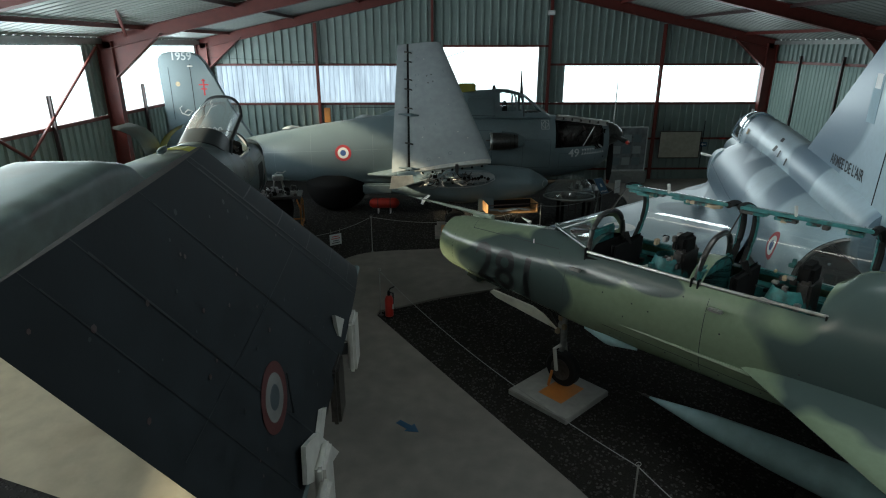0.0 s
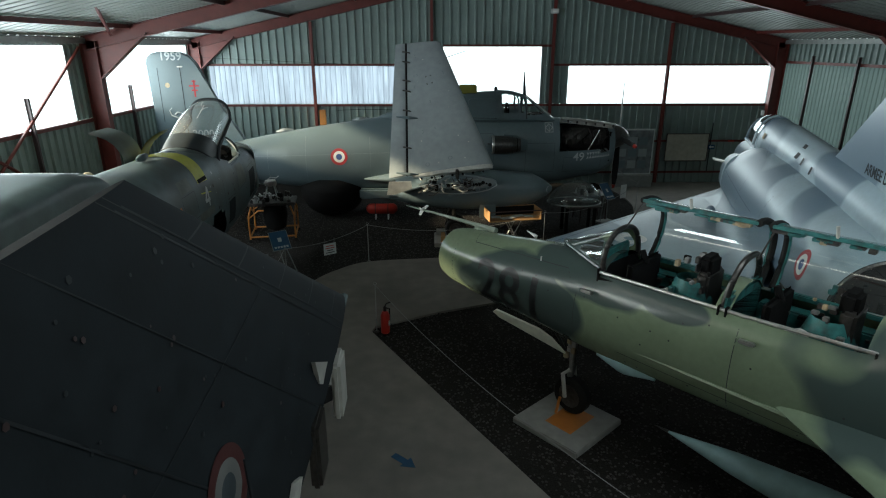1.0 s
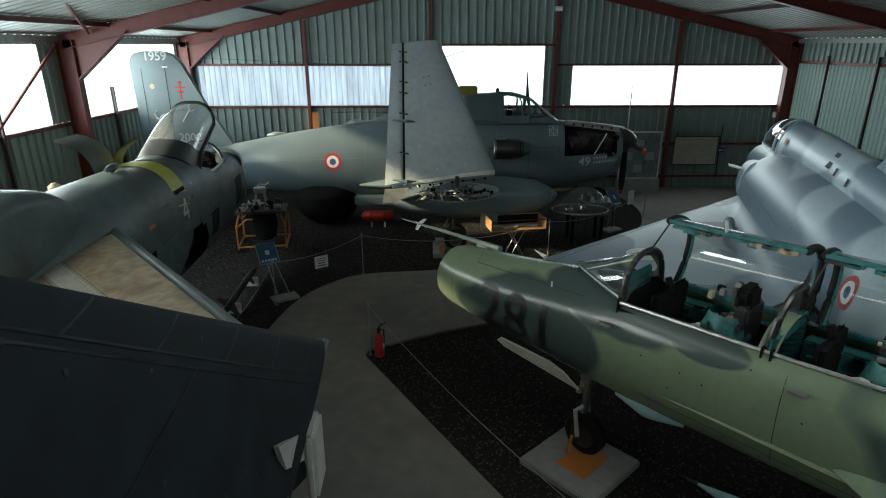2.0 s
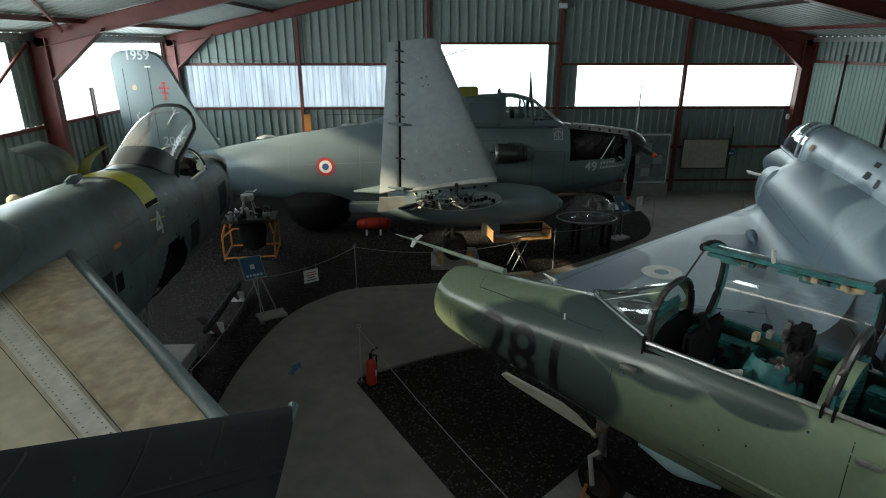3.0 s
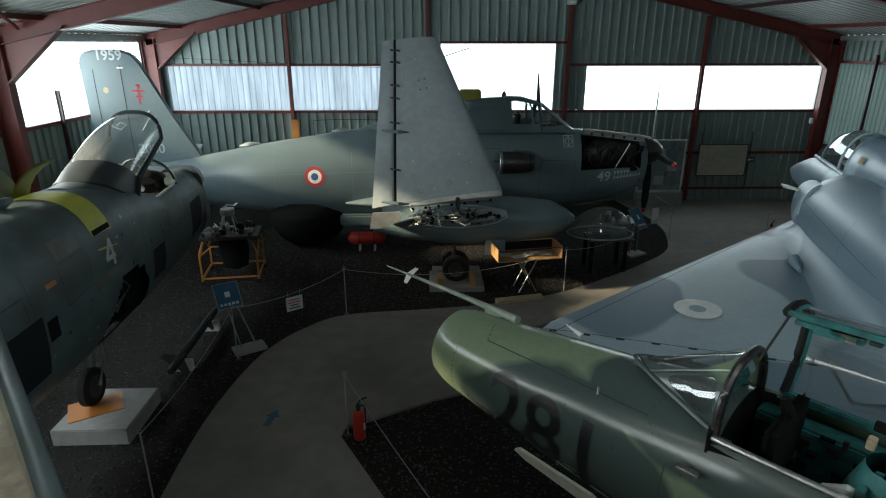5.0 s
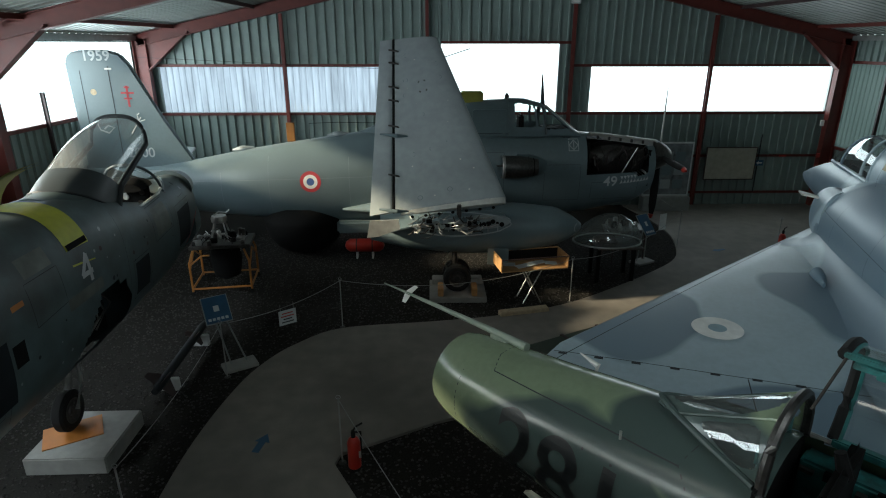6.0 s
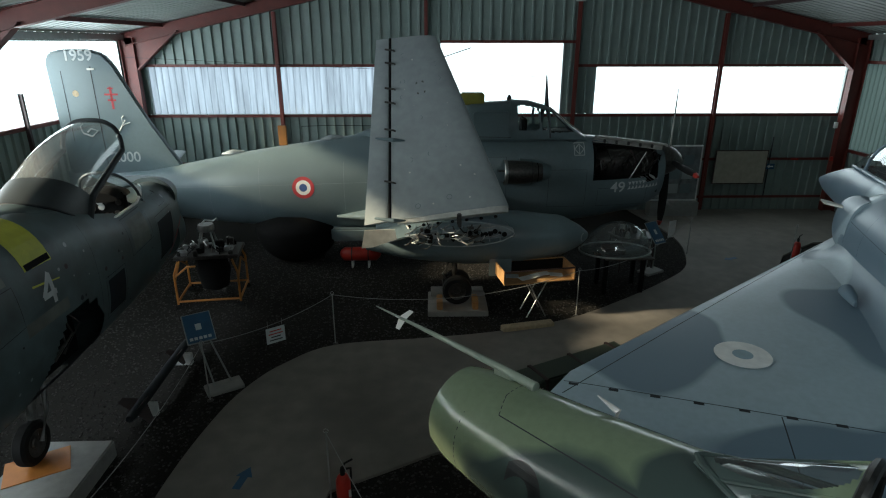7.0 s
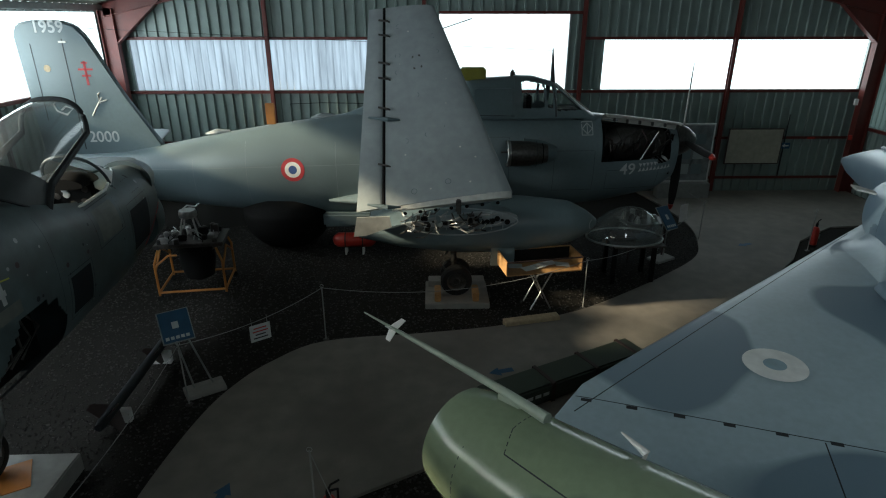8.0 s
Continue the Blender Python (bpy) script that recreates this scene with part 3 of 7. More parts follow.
def window(name, m, w, h, label, pane_mat, mullions=(), ribbed=False):
    """A window in its wall: frame, sill and panes; own x along the wall."""
    t = thing(name, m, label, "window", kind="structure")
    bm = box(0, w, -0.03, 0.06, -0.05, 0.0)
    box(0, w, -0.03, 0.06, h, h + 0.05, 0, bm)
    box(-0.05, 0, -0.03, 0.06, -0.05, h + 0.05, 0, bm)
    box(w, w + 0.05, -0.03, 0.06, -0.05, h + 0.05, 0, bm)
    part("window_frame", bm, M_EAVE, t)
    edges = [0, *mullions, w]
    for a, b in zip(edges, edges[1:]):
        if ribbed:
            bm = sheet_run(a, b, 0, h, 0.2, 0.03)
            for v in bm.verts:
                v.co.y += 0.05
        else:
            bm = bmesh.new()
            bm.faces.new([bm.verts.new(v) for v in ((a, 0.033, 0), (b, 0.033, 0), (b, 0.033, h), (a, 0.033, h))])
        p = part("pane", bm, pane_mat, t)
        p.visible_shadow = False
    return t


window("window_1", pose(-8.35, YB, SILL), 8.35, HEAD - SILL, "ribbed translucent polycarbonate strip window", M_POLY, (3.95,), True)
window("window_2", pose(0.45, YB, SILL), 3.7, 5.2 - SILL, "tall clear window in the gable wall", M_GLASS)
window("window_3", pose(5.2, YB, SILL), 7.75, HEAD - SILL, "clear strip window in the gable wall", M_GLASS, (3.75,))
for i, (a, b) in enumerate(((16.7, 23.1), (9.2, 15.65), (1.7, 8.6))):
    window("window_%d" % (4 + i), pose(XL, a, 3.45, 0, 0, 90), b - a, 1.8, "long clear window in the side wall", M_GLASS)

window("window_8", pose(XR, 23.4, 2.05, 0, 0, -90), 6.8, 2.57, "pale translucent ribbed sheets in the side wall", M_SHEET, (1.13, 2.26, 3.4, 4.53, 5.66), True)
solid("wind_brace", tube([(XL + 0.9, 16.3, 5.5), (-6.4, 12.6, 6.1)], 0.04, 6), M_RED, "diagonal red steel roof brace", "brace", "wind braces", kind="structure")

# ---- ground ----
def ground():
    bm = bmesh.new()
    vs = [bm.verts.new(v) for v in ((-3000, -3000, 0), (3000, -3000, 0), (3000, 3000, 0), (-3000, 3000, 0))]
    bm.faces.new(vs)
    return solid("ground", bm, M_GRAVEL, "dark gravel ground", "ground", kind="structure")


ground()
def smooth_line(pts, k=5):
    """Points along a smooth curve through pts."""
    out = []
    P = [Vector(p) for p in pts]
    for i in range(len(P) - 1):
        a, b, c, d = P[max(0, i - 1)], P[i], P[i + 1], P[min(len(P) - 1, i + 2)]
        for j in range(k):
            t = j / k
            v = 0.5 * (2 * b + (c - a) * t + (2 * a - 5 * b + 4 * c - d) * t * t + (3 * b - a - 3 * c + d) * t ** 3)
            out.append(tuple(v))
    out.append(tuple(P[-1]))
    return out


KERB = smooth_line([(-2.8, 6.5), (-3.05, 8.2), (-3.18, 9.6), (-3.19, 11.1), (-3.02, 12.45), (-2.77, 13.25), (-2.36, 13.9), (-1.61, 14.5), (0.17, 14.75), (1.5, 15.0), (2.9, 15.5),
        (4.2, 16.35), (5.3, 17.2), (6.2, 18.04), (6.65, 18.93), (6.95, 20.2), (6.9, 21.6), (6.6, 23.4)])
INNER = [(13.2, 23.4), (13.2, 20.2), (10.6, 20.0), (9.2, 19.0), (8.4, 17.9), (6.4, 15.9), (4.0, 13.6), (1.35, 11.95), (0.17, 11.52), (-1.12, 10.85), (-1.17, 10.65), (0.15, 8.4), (1.75, 5.7), (3.0, 3.3), (4.9, -0.5), (6.0, -13.8),
         (-2.2, -13.8), (-2.2, 0.0)]
solid("pavement", plate(KERB + INNER, 0.06, None, pose(0, 0, 0.045)), M_CONC, "smooth grey concrete walkway between gravel beds", "walkway", kind="structure")


def in_poly(x, y, poly):
    c = False
    for (x0, y0), (x1, y1) in zip(poly, poly[1:] + poly[:1]):
        if (y0 > y) != (y1 > y) and x < (x1 - x0) * (y - y0) / (y1 - y0) + x0:
            c = not c
    return c


def gravel(count):
    """Loose stones over the beds on both sides of the walkway."""
    rng = random.Random(4)
    base = [(1, 0, 0), (-1, 0, 0), (0, 1, 0), (0, -1, 0), (0, 0, 1), (0, 0, -1)]
    fs = [(0, 2, 4), (2, 1, 4), (1, 3, 4), (3, 0, 4), (2, 0, 5), (1, 2, 5), (3, 1, 5), (0, 3, 5)]
    V, Fc = [], []
    poly = KERB + INNER
    made = 0
    while made < count:
        x, y = rng.uniform(-7.5, 7), rng.uniform(4.5, 20.5)
        if in_poly(x, y, poly):
            continue
        r = rng.uniform(0.010, 0.026)
        a = rng.uniform(0, 6.28)
        k = len(V)
        ca, sa = math.cos(a), math.sin(a)
        for bx, by, bz in base:
            sx, sy, sz = (bx * r * rng.uniform(0.7, 1.4), by * r * rng.uniform(0.7, 1.3), bz * r * 0.7)
            V.append((x + sx * ca - sy * sa, y + sx * sa + sy * ca, 0.006 + sz))
        Fc += [(k + i, k + j, k + l) for i, j, l in fs]
        made += 1
    me = bpy.data.meshes.new("gravel")
    me.from_pydata(V, [], Fc)
    me.materials.append(M_STONE)
    return tagged(new("gravel", me), "loose grey gravel stones over the beds", "gravel", kind="stuff")


gravel(42000)


# ---- aircraft helpers ----
def roundel(parent, p, normal, r, onto, direction, low=False, name="roundel", mats=None):
    """Three flat rings pressed onto a skin."""
    mats = mats or ((M_ROUND_R, M_ROUND_W, M_ROUND_B) if not low else (M_ROUND_W, M_ROUND_W, M_ROUND_G))
    m = facing(p, normal)
    gap = 0.012 if low else 0.003
    a = part(name, wrap(disc(r * 0.68, r, 40, None, m), onto, direction, gap), mats[0], parent)
    part("ring", wrap(disc(r * 0.36, r * 0.68, 40, None, m), onto, direction, gap), mats[1], a)
    part("centre_spot", wrap(disc(0, r * 0.36, 32, None, m), onto, direction, gap), mats[2], a)
    return a


def wheel(parent, c, r, w, axis="y", rim=None):
    prof = [(-w / 2, r * 0.62), (-w / 2, r * 0.88), (-w * 0.3, r), (w * 0.3, r), (w / 2, r * 0.88), (w / 2, r * 0.62)]
    wh = part("wheel", revolve(prof, 28, axis, c, None, False), M_BLACK, parent, "black rubber tyre", True)
    hub = [(-w * 0.42, 0.02), (-w * 0.42, r * 0.2), (-w * 0.3, r * 0.25), (-w * 0.3, r * 0.5), (-w * 0.46, r * 0.63), (w * 0.46, r * 0.63), (w * 0.3, r * 0.5), (w * 0.3, 0.02)]
    part("rim", revolve(hub, 24, axis, c), rim or M_DKSTEEL, wh, "grey metal wheel rim", True)
    return wh


# ---- turboprop naval aircraft with folded wings, along the gable wall ----
def turboprop():
    A = thing("turboprop_aircraft", pose(0, 19.2, 0), "blue-grey naval turboprop aircraft with wings folded up on gravel", "aircraft")
    sec = [(-8.6, 0.1, 2.3, 1.75, 2.05, 2), (-7.6, 0.28, 2.25, 1.45, 1.9, 2), (-6.7, 0.4, 2.3, 1.2, 1.8, 2), (-5.7, 0.52, 2.47, 1.08, 1.8, 2),
           (-4.5, 0.62, 2.7, 0.95, 1.85, 2), (-3.4, 0.68, 2.88, 0.88, 1.9, 2), (-2.3, 0.72, 3.03, 0.8, 1.95, 2.1), (-1.5, 0.74, 3.15, 0.78, 2.0, 2.2),
           (0, 0.76, 3.2, 0.8, 2.0, 2.3), (1, 0.76, 3.22, 0.85, 2.0, 2.4), (3, 0.74, 3.2, 0.95, 2.1, 2.4), (4.2, 0.7, 3.08, 1.1, 2.15, 2.3),
           (5.4, 0.6, 2.88, 1.35, 2.2, 2.1), (5.75, 0.46, 2.8, 1.6, 2.3, 2)]

    def open_bay(c):
        return (3.98 < c.x < 5.56 and 2.14 < c.z < 3.0 and c.y < -0.2) or (2.1 < c.x < 3.6 and c.z > 3.02 and abs(c.y) < 0.45)
    body = part("fuselage", hull(sec, 0.1, 56, open_bay), M_ALIZE, A, "", True)
    # engine in the open bay
    eng = part("engine", revolve([(4.1, 0.3), (4.4, 0.42), (5.0, 0.4), (5.5, 0.3)], 24, "x", (0, 0, 2.45)), M_DKSTEEL, A, "oily dark engine in the open bay", True)
    rng = random.Random(2)
    for i in range(30):
        x = 4.1 + i * 0.048
        z0 = rng.uniform(2.1, 2.4)
        part("pipe", tube([(x, -0.36, z0), (x + rng.uniform(-.1, .15), -0.5, z0 + 0.2), (x + rng.uniform(-.2, .3), -0.42, z0 + rng.uniform(0.3, 0.45))], rng.uniform(0.008, 0.02), 6), rng.choice((M_BLACK, M_DKSTEEL, M_DARK)), eng)
    # black sheets close the bay and paint the shade behind the engine
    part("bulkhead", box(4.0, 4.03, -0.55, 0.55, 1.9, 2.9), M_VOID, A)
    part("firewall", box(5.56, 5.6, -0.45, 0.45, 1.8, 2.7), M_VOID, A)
    part("bay_shade_sheet", box(4.0, 5.6, -0.02, 0.02, 1.8, 2.9), M_VOID, A)
    part("stay", tube([(4.85, -0.55, 2.1), (5.2, -0.58, 2.8)], 0.012, 6), M_STEEL, A)
    # hinged cowling above the bay
    cw = bmesh.new()
    rows = []
    for i in range(13):
        x = 4.0 + i * 0.14
        zc = 3.12 - 0.2 * (i / 12) ** 1.2
        rows.append([(x, -0.62 + 0.04 * j, zc - 0.004 * j * j + 0.02 * j) for j in range(10)])
    for lift in (0, 0.03):
        g = [[cw.verts.new((x, y, z + lift)) for x, y, z in r] for r in rows]
        for r0, r1 in zip(g, g[1:]):
            for j in range(9):
                cw.faces.new((r0[j], r0[j + 1], r1[j + 1], r1[j]))
    cowl = part("cowling", cw, M_ALUW, A, "raised engine cowling panel", True)
    for i in range(6):
        x = 4.15 + i * 0.28
        part("latch", box(x, x + 0.05, -0.66, -0.6, 3.02 - 0.03 * i, 3.1 - 0.03 * i, 0.008), M_DKSTEEL, cowl)
    # propeller
    sp = part("spinner", revolve([(5.75, 0.4), (5.9, 0.37), (6.1, 0.28), (6.25, 0.15), (6.32, 0.02)], 28, "x", (0, 0, 2.5)), M_DKSTEEL, A, "black propeller spinner", True)
    for ang in (92, -88, 182, 2):
        bm = bmesh.new()
        rings = []
        for i, (r, c, th, tw) in enumerate(((0.25, 0.06, 0.06, 60), (0.5, 0.08, 0.04, 70), (0.9, 0.1, 0.025, 66), (1.35, 0.09, 0.016, 62), (1.62, 0.05, 0.01, 60))):
            ring = []
            for j in range(10):
                a = 2 * math.pi * j / 10
                v = Vector((c * (0.22 if ang == 92 else 1) * math.cos(a), th * (0.6 if ang == 92 else 1) * math.sin(a), r))
                ring.append(bm.verts.new(pose(0, 0, 0, 0, 0, 90 - tw) @ v))
            rings.append(ring)
        for a, b in zip(rings, rings[1:]):
            for j in range(10):
                bm.faces.new((a[j], a[(j + 1) % 10], b[(j + 1) % 10], b[j]))
        bm.faces.new(rings[-1])
        m = pose(5.98, 0, 2.5, ang - 90, 0, 0)
        for v in bm.verts:
            v.co = m @ v.co
        bl = part("propeller_blade", bm, M_ALUW if ang == 92 else M_BLACK, A, "black propeller blade", True)
        part("blade_tip", tube([m @ Vector((0, 0, 1.58)), m @ Vector((0, 0, 1.7))], [0.012, 0.006] if ang == 92 else [0.07, 0.03], 8), M_ALUW if ang == 92 else M_FIRE, bl, "" if ang == 92 else "red blade tip")
    # cockpit: solid rear fairing, arches, glazing
    hump = [(0.6, 0.36, 3.3, 3.0, 3.05, 2), (0.95, 0.52, 3.86, 3.0, 3.1, 2.6), (1.5, 0.55, 3.9, 3.0, 3.1, 2.7), (2.08, 0.56, 3.93, 3.0, 3.1, 2.7)]
    cp = part("cockpit_fairing", hull(hump, 0.1, 40), M_ALIZE, A, "", True)
    part("fairing_panel", box(1.12, 1.95, -0.585, -0.56, 3.12, 3.72, 0.03), M_ALIZE, cp)

    # cabin: skin with a clear side window and a dark quarter pane on each side
    cab = [(2.0, 0.56, 3.95, 3.0, 3.1, 2.7), (2.45, 0.56, 3.93, 3.0, 3.1, 2.6), (2.86, 0.54, 3.82, 3.0, 3.1, 2.5), (3.2, 0.5, 3.56, 3.0, 3.1, 2.4), (3.55, 0.46, 3.3, 3.0, 3.08, 2.2), (3.8, 0.42, 3.14, 3.0, 3.05, 2)]

    def side_window(c):
        return abs(c.y) > 0.28 and 3.3 < c.z < 3.84 - 0.2 * max(0, c.x - 2.3) and 2.14 + 0.04 * (3.84 - c.z) < c.x < 2.84 and not 2.6 < c.x - 0.12 * (3.84 - c.z) < 2.66

    def quarter_pane(c):
        return c.x > 2.93 and 3.24 < c.z < 3.76 - 0.86 * (c.x - 2.9) and abs(c.y) > 0.16

    def front_pane(c):
        return c.x > 2.98 and c.x < 3.6 and abs(c.y) < 0.12 and c.z > 3.2
    cabin = part("cabin_skin", hull(cab, 0.03, 128, lambda c: side_window(c) or quarter_pane(c) or front_pane(c)), M_ALIZE, A, "", True)
    for nm, test in (("side_window", side_window), ("quarter_pane", quarter_pane), ("front_pane", front_pane)):
        part(nm, hull(cab, 0.03, 128, lambda c: not test(c), (False, False)), M_GLASS, cabin, "clear cockpit glazing", True)
    part("cabin_bow", tube([(2.92 - 0.1 * math.sin(math.pi * k / 16), 0.555 * math.cos(math.pi * k / 16), 3.12 + 0.69 * math.sin(math.pi * k / 16) ** 0.7) for k in range(17)], 0.022, 8), M_FRAME, cabin, "", True)
    for y in (-0.14, 0.14):
        part("windscreen_bar", tube([(2.95, y, 3.78), (3.3, y * 1.05, 3.5), (3.72, y, 3.2)], 0.016, 6), M_ALUW, cabin, "pale windscreen edge")
    part("cabin_seam", tube([(1.0, -0.585, 3.16), (2.0, -0.585, 3.14)], 0.008, 5), M_INK, cabin)
    part("coaming", box(2.85, 3.5, -0.36, 0.36, 3.0, 3.24, 0.05), M_VOID, A)
    part("seat", box(2.3, 2.42, -0.25, 0.25, 2.9, 3.55, 0.04), M_VOID, A, "dark cockpit seat back")
    part("cockpit_floor", box(2.1, 3.95, -0.5, 0.5, 2.6, 2.63), M_VOID, A)
    part("aerial_mast", tube([(2.9, 0, 3.75), (2.86, 0, 4.5)], [0.06, 0.012], 8), M_INK, A)
    part("aerial_wire", tube([(2.86, 0, 4.45), (-8.0, 0, 4.95)], 0.004, 4), M_INK, A)
    part("beacon", revolve([(3.9, 0.06), (4.0, 0.055), (4.06, 0.01)], 12, "z", (2.0, 0, 0)), M_DKSTEEL, A)
    part("cover_box", box(0.85, 1.4, -0.2, 0.2, 3.84, 4.1, 0.03), M_OLIVE, A, "yellow cover on the fairing")
    part("spoiler_flag", box(-3.5, -3.3, -0.03, 0.03, 2.88, 3.35, 0.01, None, None), M_YSTAND, A, "ochre upright flap on the fuselage top")
    for x, z in ((-4.6, 2.7), (-2.2, 3.05)):
        part("dorsal_fairing", hull([(x - 0.3, 0.03, z, z - 0.05, z - 0.03, 2), (x - 0.05, 0.1, z + 0.09, z - 0.06, z, 2), (x + 0.25, 0.03, z + 0.06, z - 0.05, z, 2)], 0.05, 12), M_ALIZE_P, A, "", True)
    part("dorsal_hump", hull([(-1.9, 0.05, 3.05, 2.9, 3.0, 2), (-1.2, 0.3, 3.32, 2.9, 3.0, 2), (0.5, 0.4, 3.5, 3.0, 3.1, 2)], 0.1, 24), M_ALIZE, A, "", True)
    part("rod_aerial", tube([(-2.9, -0.15, 2.95), (-2.9, -0.15, 3.35), (-2.2, -0.2, 3.38), (-0.2, -0.3, 3.36)], 0.008, 6), M_INK, A)
    part("whip_aerial", tube([(0.0, 0.2, 4.75), (1.1, 0.2, 5.1)], 0.012, 6), M_INK, A)
    # exhaust on the side
    ex = part("exhaust", revolve([(1.85, 0.27), (2.0, 0.275), (2.3, 0.27), (2.7, 0.2)], 28, "x", (0, -0.86, 2.38), None, False), M_DKSTEEL, A, "dark steel exhaust stub", True)
    part("exhaust_rim", revolve([(1.84, 0.255), (1.82, 0.27), (1.84, 0.285), (1.9, 0.28)], 28, "x", (0, -0.86, 2.38), None, False), M_STEEL, ex, "worn steel exhaust rim", True)
    part("exhaust_bore", revolve([(1.86, 0.25), (2.6, 0.22), (2.62, 0.01)], 28, "x", (0, -0.86, 2.38), None, False), M_VOID, ex, "", True)
    part("exhaust_fairing", hull([(2.2, 0.3, 2.68, 2.08, 2.38, 2), (2.6, 0.26, 2.66, 2.1, 2.38, 2), (2.95, 0.05, 2.5, 2.2, 2.38, 2)], 0.1, 24), M_ALIZE, A, "", True).location = (0, -0.7, 0)
    part("exhaust_seam", tube([(2.45, -0.9 - 0.23 * math.cos(a * 0.2618), 2.38 + 0.27 * math.sin(a * 0.2618)) for a in range(-6, 7)], 0.006, 5), M_INK, ex)
    part("exhaust_clip", box(1.7, 1.9, -0.9, -0.86, 2.4, 2.43), M_DKSTEEL, ex)
    # tail
    fin = bmesh.new()
    outl = [(-8.55, 2.2), (-8.62, 4.8), (-8.5, 5.0), (-8.2, 5.07), (-7.6, 5.07), (-7.3, 4.98), (-7.1, 4.75), (-6.5, 3.45), (-5.85, 2.42), (-6.3, 2.1)]
    plate(outl, 0.16, fin, Matrix(((1, 0, 0, 0), (0, 0, 1, 0.08), (0, 1, 0, 0), (0, 0, 0, 1))))
    bmesh.ops.bevel(fin, geom=[e for e in fin.edges], offset=0.045, segments=3, affect="EDGES")
    F = part("fin", fin, M_ALIZE, A, "", True)
    part("rudder_gap", box(-7.62, -7.6, -0.084, -0.079, 2.35, 4.7), M_INK, F)
    part("rudder_tab", box(-8.3, -8.285, -0.084, -0.079, 3.0, 4.6), M_INK, F)
    part("hinge", box(-7.68, -7.52, -0.1, -0.08, 4.62, 4.66), M_ALUW, F)
    letters("1959", 0.34, facing((-7.85, -0.082, 4.93), (0, -1, 0)), M_LETTER, F, bold=0.006)
    letters("2000", 0.34, facing((-7.15, -0.082, 2.62), (0, -1, 0)), M_LETTER, F, bold=0.004)
    cr = bmesh.new()
    for x0, x1, z0, z1 in ((-7.27, -7.22, 3.75, 4.25), (-7.4, -7.09, 4.06, 4.1), (-7.34, -7.15, 3.93, 3.97), (-7.31, -7.18, 4.2, 4.23)):
        box(x0, x1, -0.0835, -0.0805 - 0.0004 * len(cr.verts) / 8, z0, z1, 0, cr)
    part("red_cross_marking", cr, M_ROUND_R, F, "red double cross marking")
    tr = bmesh.new()
    for a, b in (((-7.3, 3.1), (-7.02, 3.5)), ((-7.08, 3.36), (-7.1, 3.55)), ((-7.12, 3.38), (-6.92, 3.44)), ((-7.1, 3.55), (-7.04, 3.6))):
        tube([(a[0], -0.083, a[1]), (b[0], -0.083, b[1])], 0.014, 5, tr)
    part("trident_marking", tr, M_LETTER, F, "pale trident marking")
    part("yellow_marking", disc(0, 0.075, 12, None, facing((-8.05, -0.083, 4.1), (0, -1, 0))), M_RAWWOOD, F)
    sw = bmesh.new()
    tube([(-8.05, -0.083, 3.2), (-7.85, -0.083, 3.12), (-7.7, -0.083, 3.25), (-7.85, -0.083, 3.3), (-7.95, -0.083, 3.22)], 0.022, 5, sw)
    tube([(-8.05, -0.083, 3.2), (-8.1, -0.083, 3.35), (-8.02, -0.083, 3.42)], 0.016, 5, sw)
    part("bird_marking", sw, M_LETTER, F, "pale bird-shaped marking")
    for s in (1, -1):
        part("tailplane", foil(((-6.4, s * 0.3, 2.15), (-7.9, s * 0.3, 2.15)), ((-6.8, s * 2.5, 2.3), (-7.7, s * 2.5, 2.3)), 12), M_ALIZE_P, A, "", True)
    letters("49", 0.36, facing((4.58, -1.0, 1.96), (0, -1, 0)), M_LETTER, A, onto=body, direction=(0, 1, 0), bold=0.004)
    jaw = bmesh.new()
    for i in range(9):
        x = 4.82 + i * 0.085
        plate([(x, 0), (x + 0.08, 0.02), (x + 0.05, 0.1)], 0.002, jaw, facing((0, -1, 1.9 + 0.008 * i), (0, -1, 0)))
        plate([(x, 0.2), (x + 0.08, 0.19), (x + 0.05, 0.11)], 0.002, jaw, facing((0, -1, 1.9 + 0.008 * i), (0, -1, 0)))
    part("teeth_marking", wrap(jaw, body, (0, 1, 0)), M_LETTER, A, "pale painted row of teeth")
    cst = bmesh.new()
    for a, b in (((0, 0.11), (0.11, 0)), ((0.11, 0), (0, -0.11)), ((0, -0.11), (-0.11, 0)), ((-0.11, 0), (0, 0.11)), ((0, 0.11), (0, -0.11)), ((-0.12, 0.13), (0.12, 0.13)), ((-0.12, -0.13), (0.12, -0.13)), ((-0.12, -0.13), (-0.12, 0.13)), ((0.12, -0.13), (0.12, 0.13))):
        tube([(3.62 + a[0] + (b[0] - a[0]) * k / 4, -1, 2.86 + a[1] + (b[1] - a[1]) * k / 4) for k in range(5)], 0.009, 4, cst)
    part("crest_marking", wrap(cst, body, (0, 1, 0)), M_LETTER, A)
    roundel(A, (-2.86, -1.2, 2.0), (0, -1, 0), 0.26, body, (0, 1, 0))
    for x in (-6.2, -5.1, -3.9, -1.9, -0.6):
        seam(A, body, [(x, -2, 2.6 if x > -4 else 2.2), (x, -2, 1.2)], (0, 1, 0), 0.0025, M_ALIZE_P)
    seam(A, body, [(-6.5, -2, 1.95), (-0.8, -2, 2.15)], (0, 1, 0), 0.0025, M_ALIZE_P)
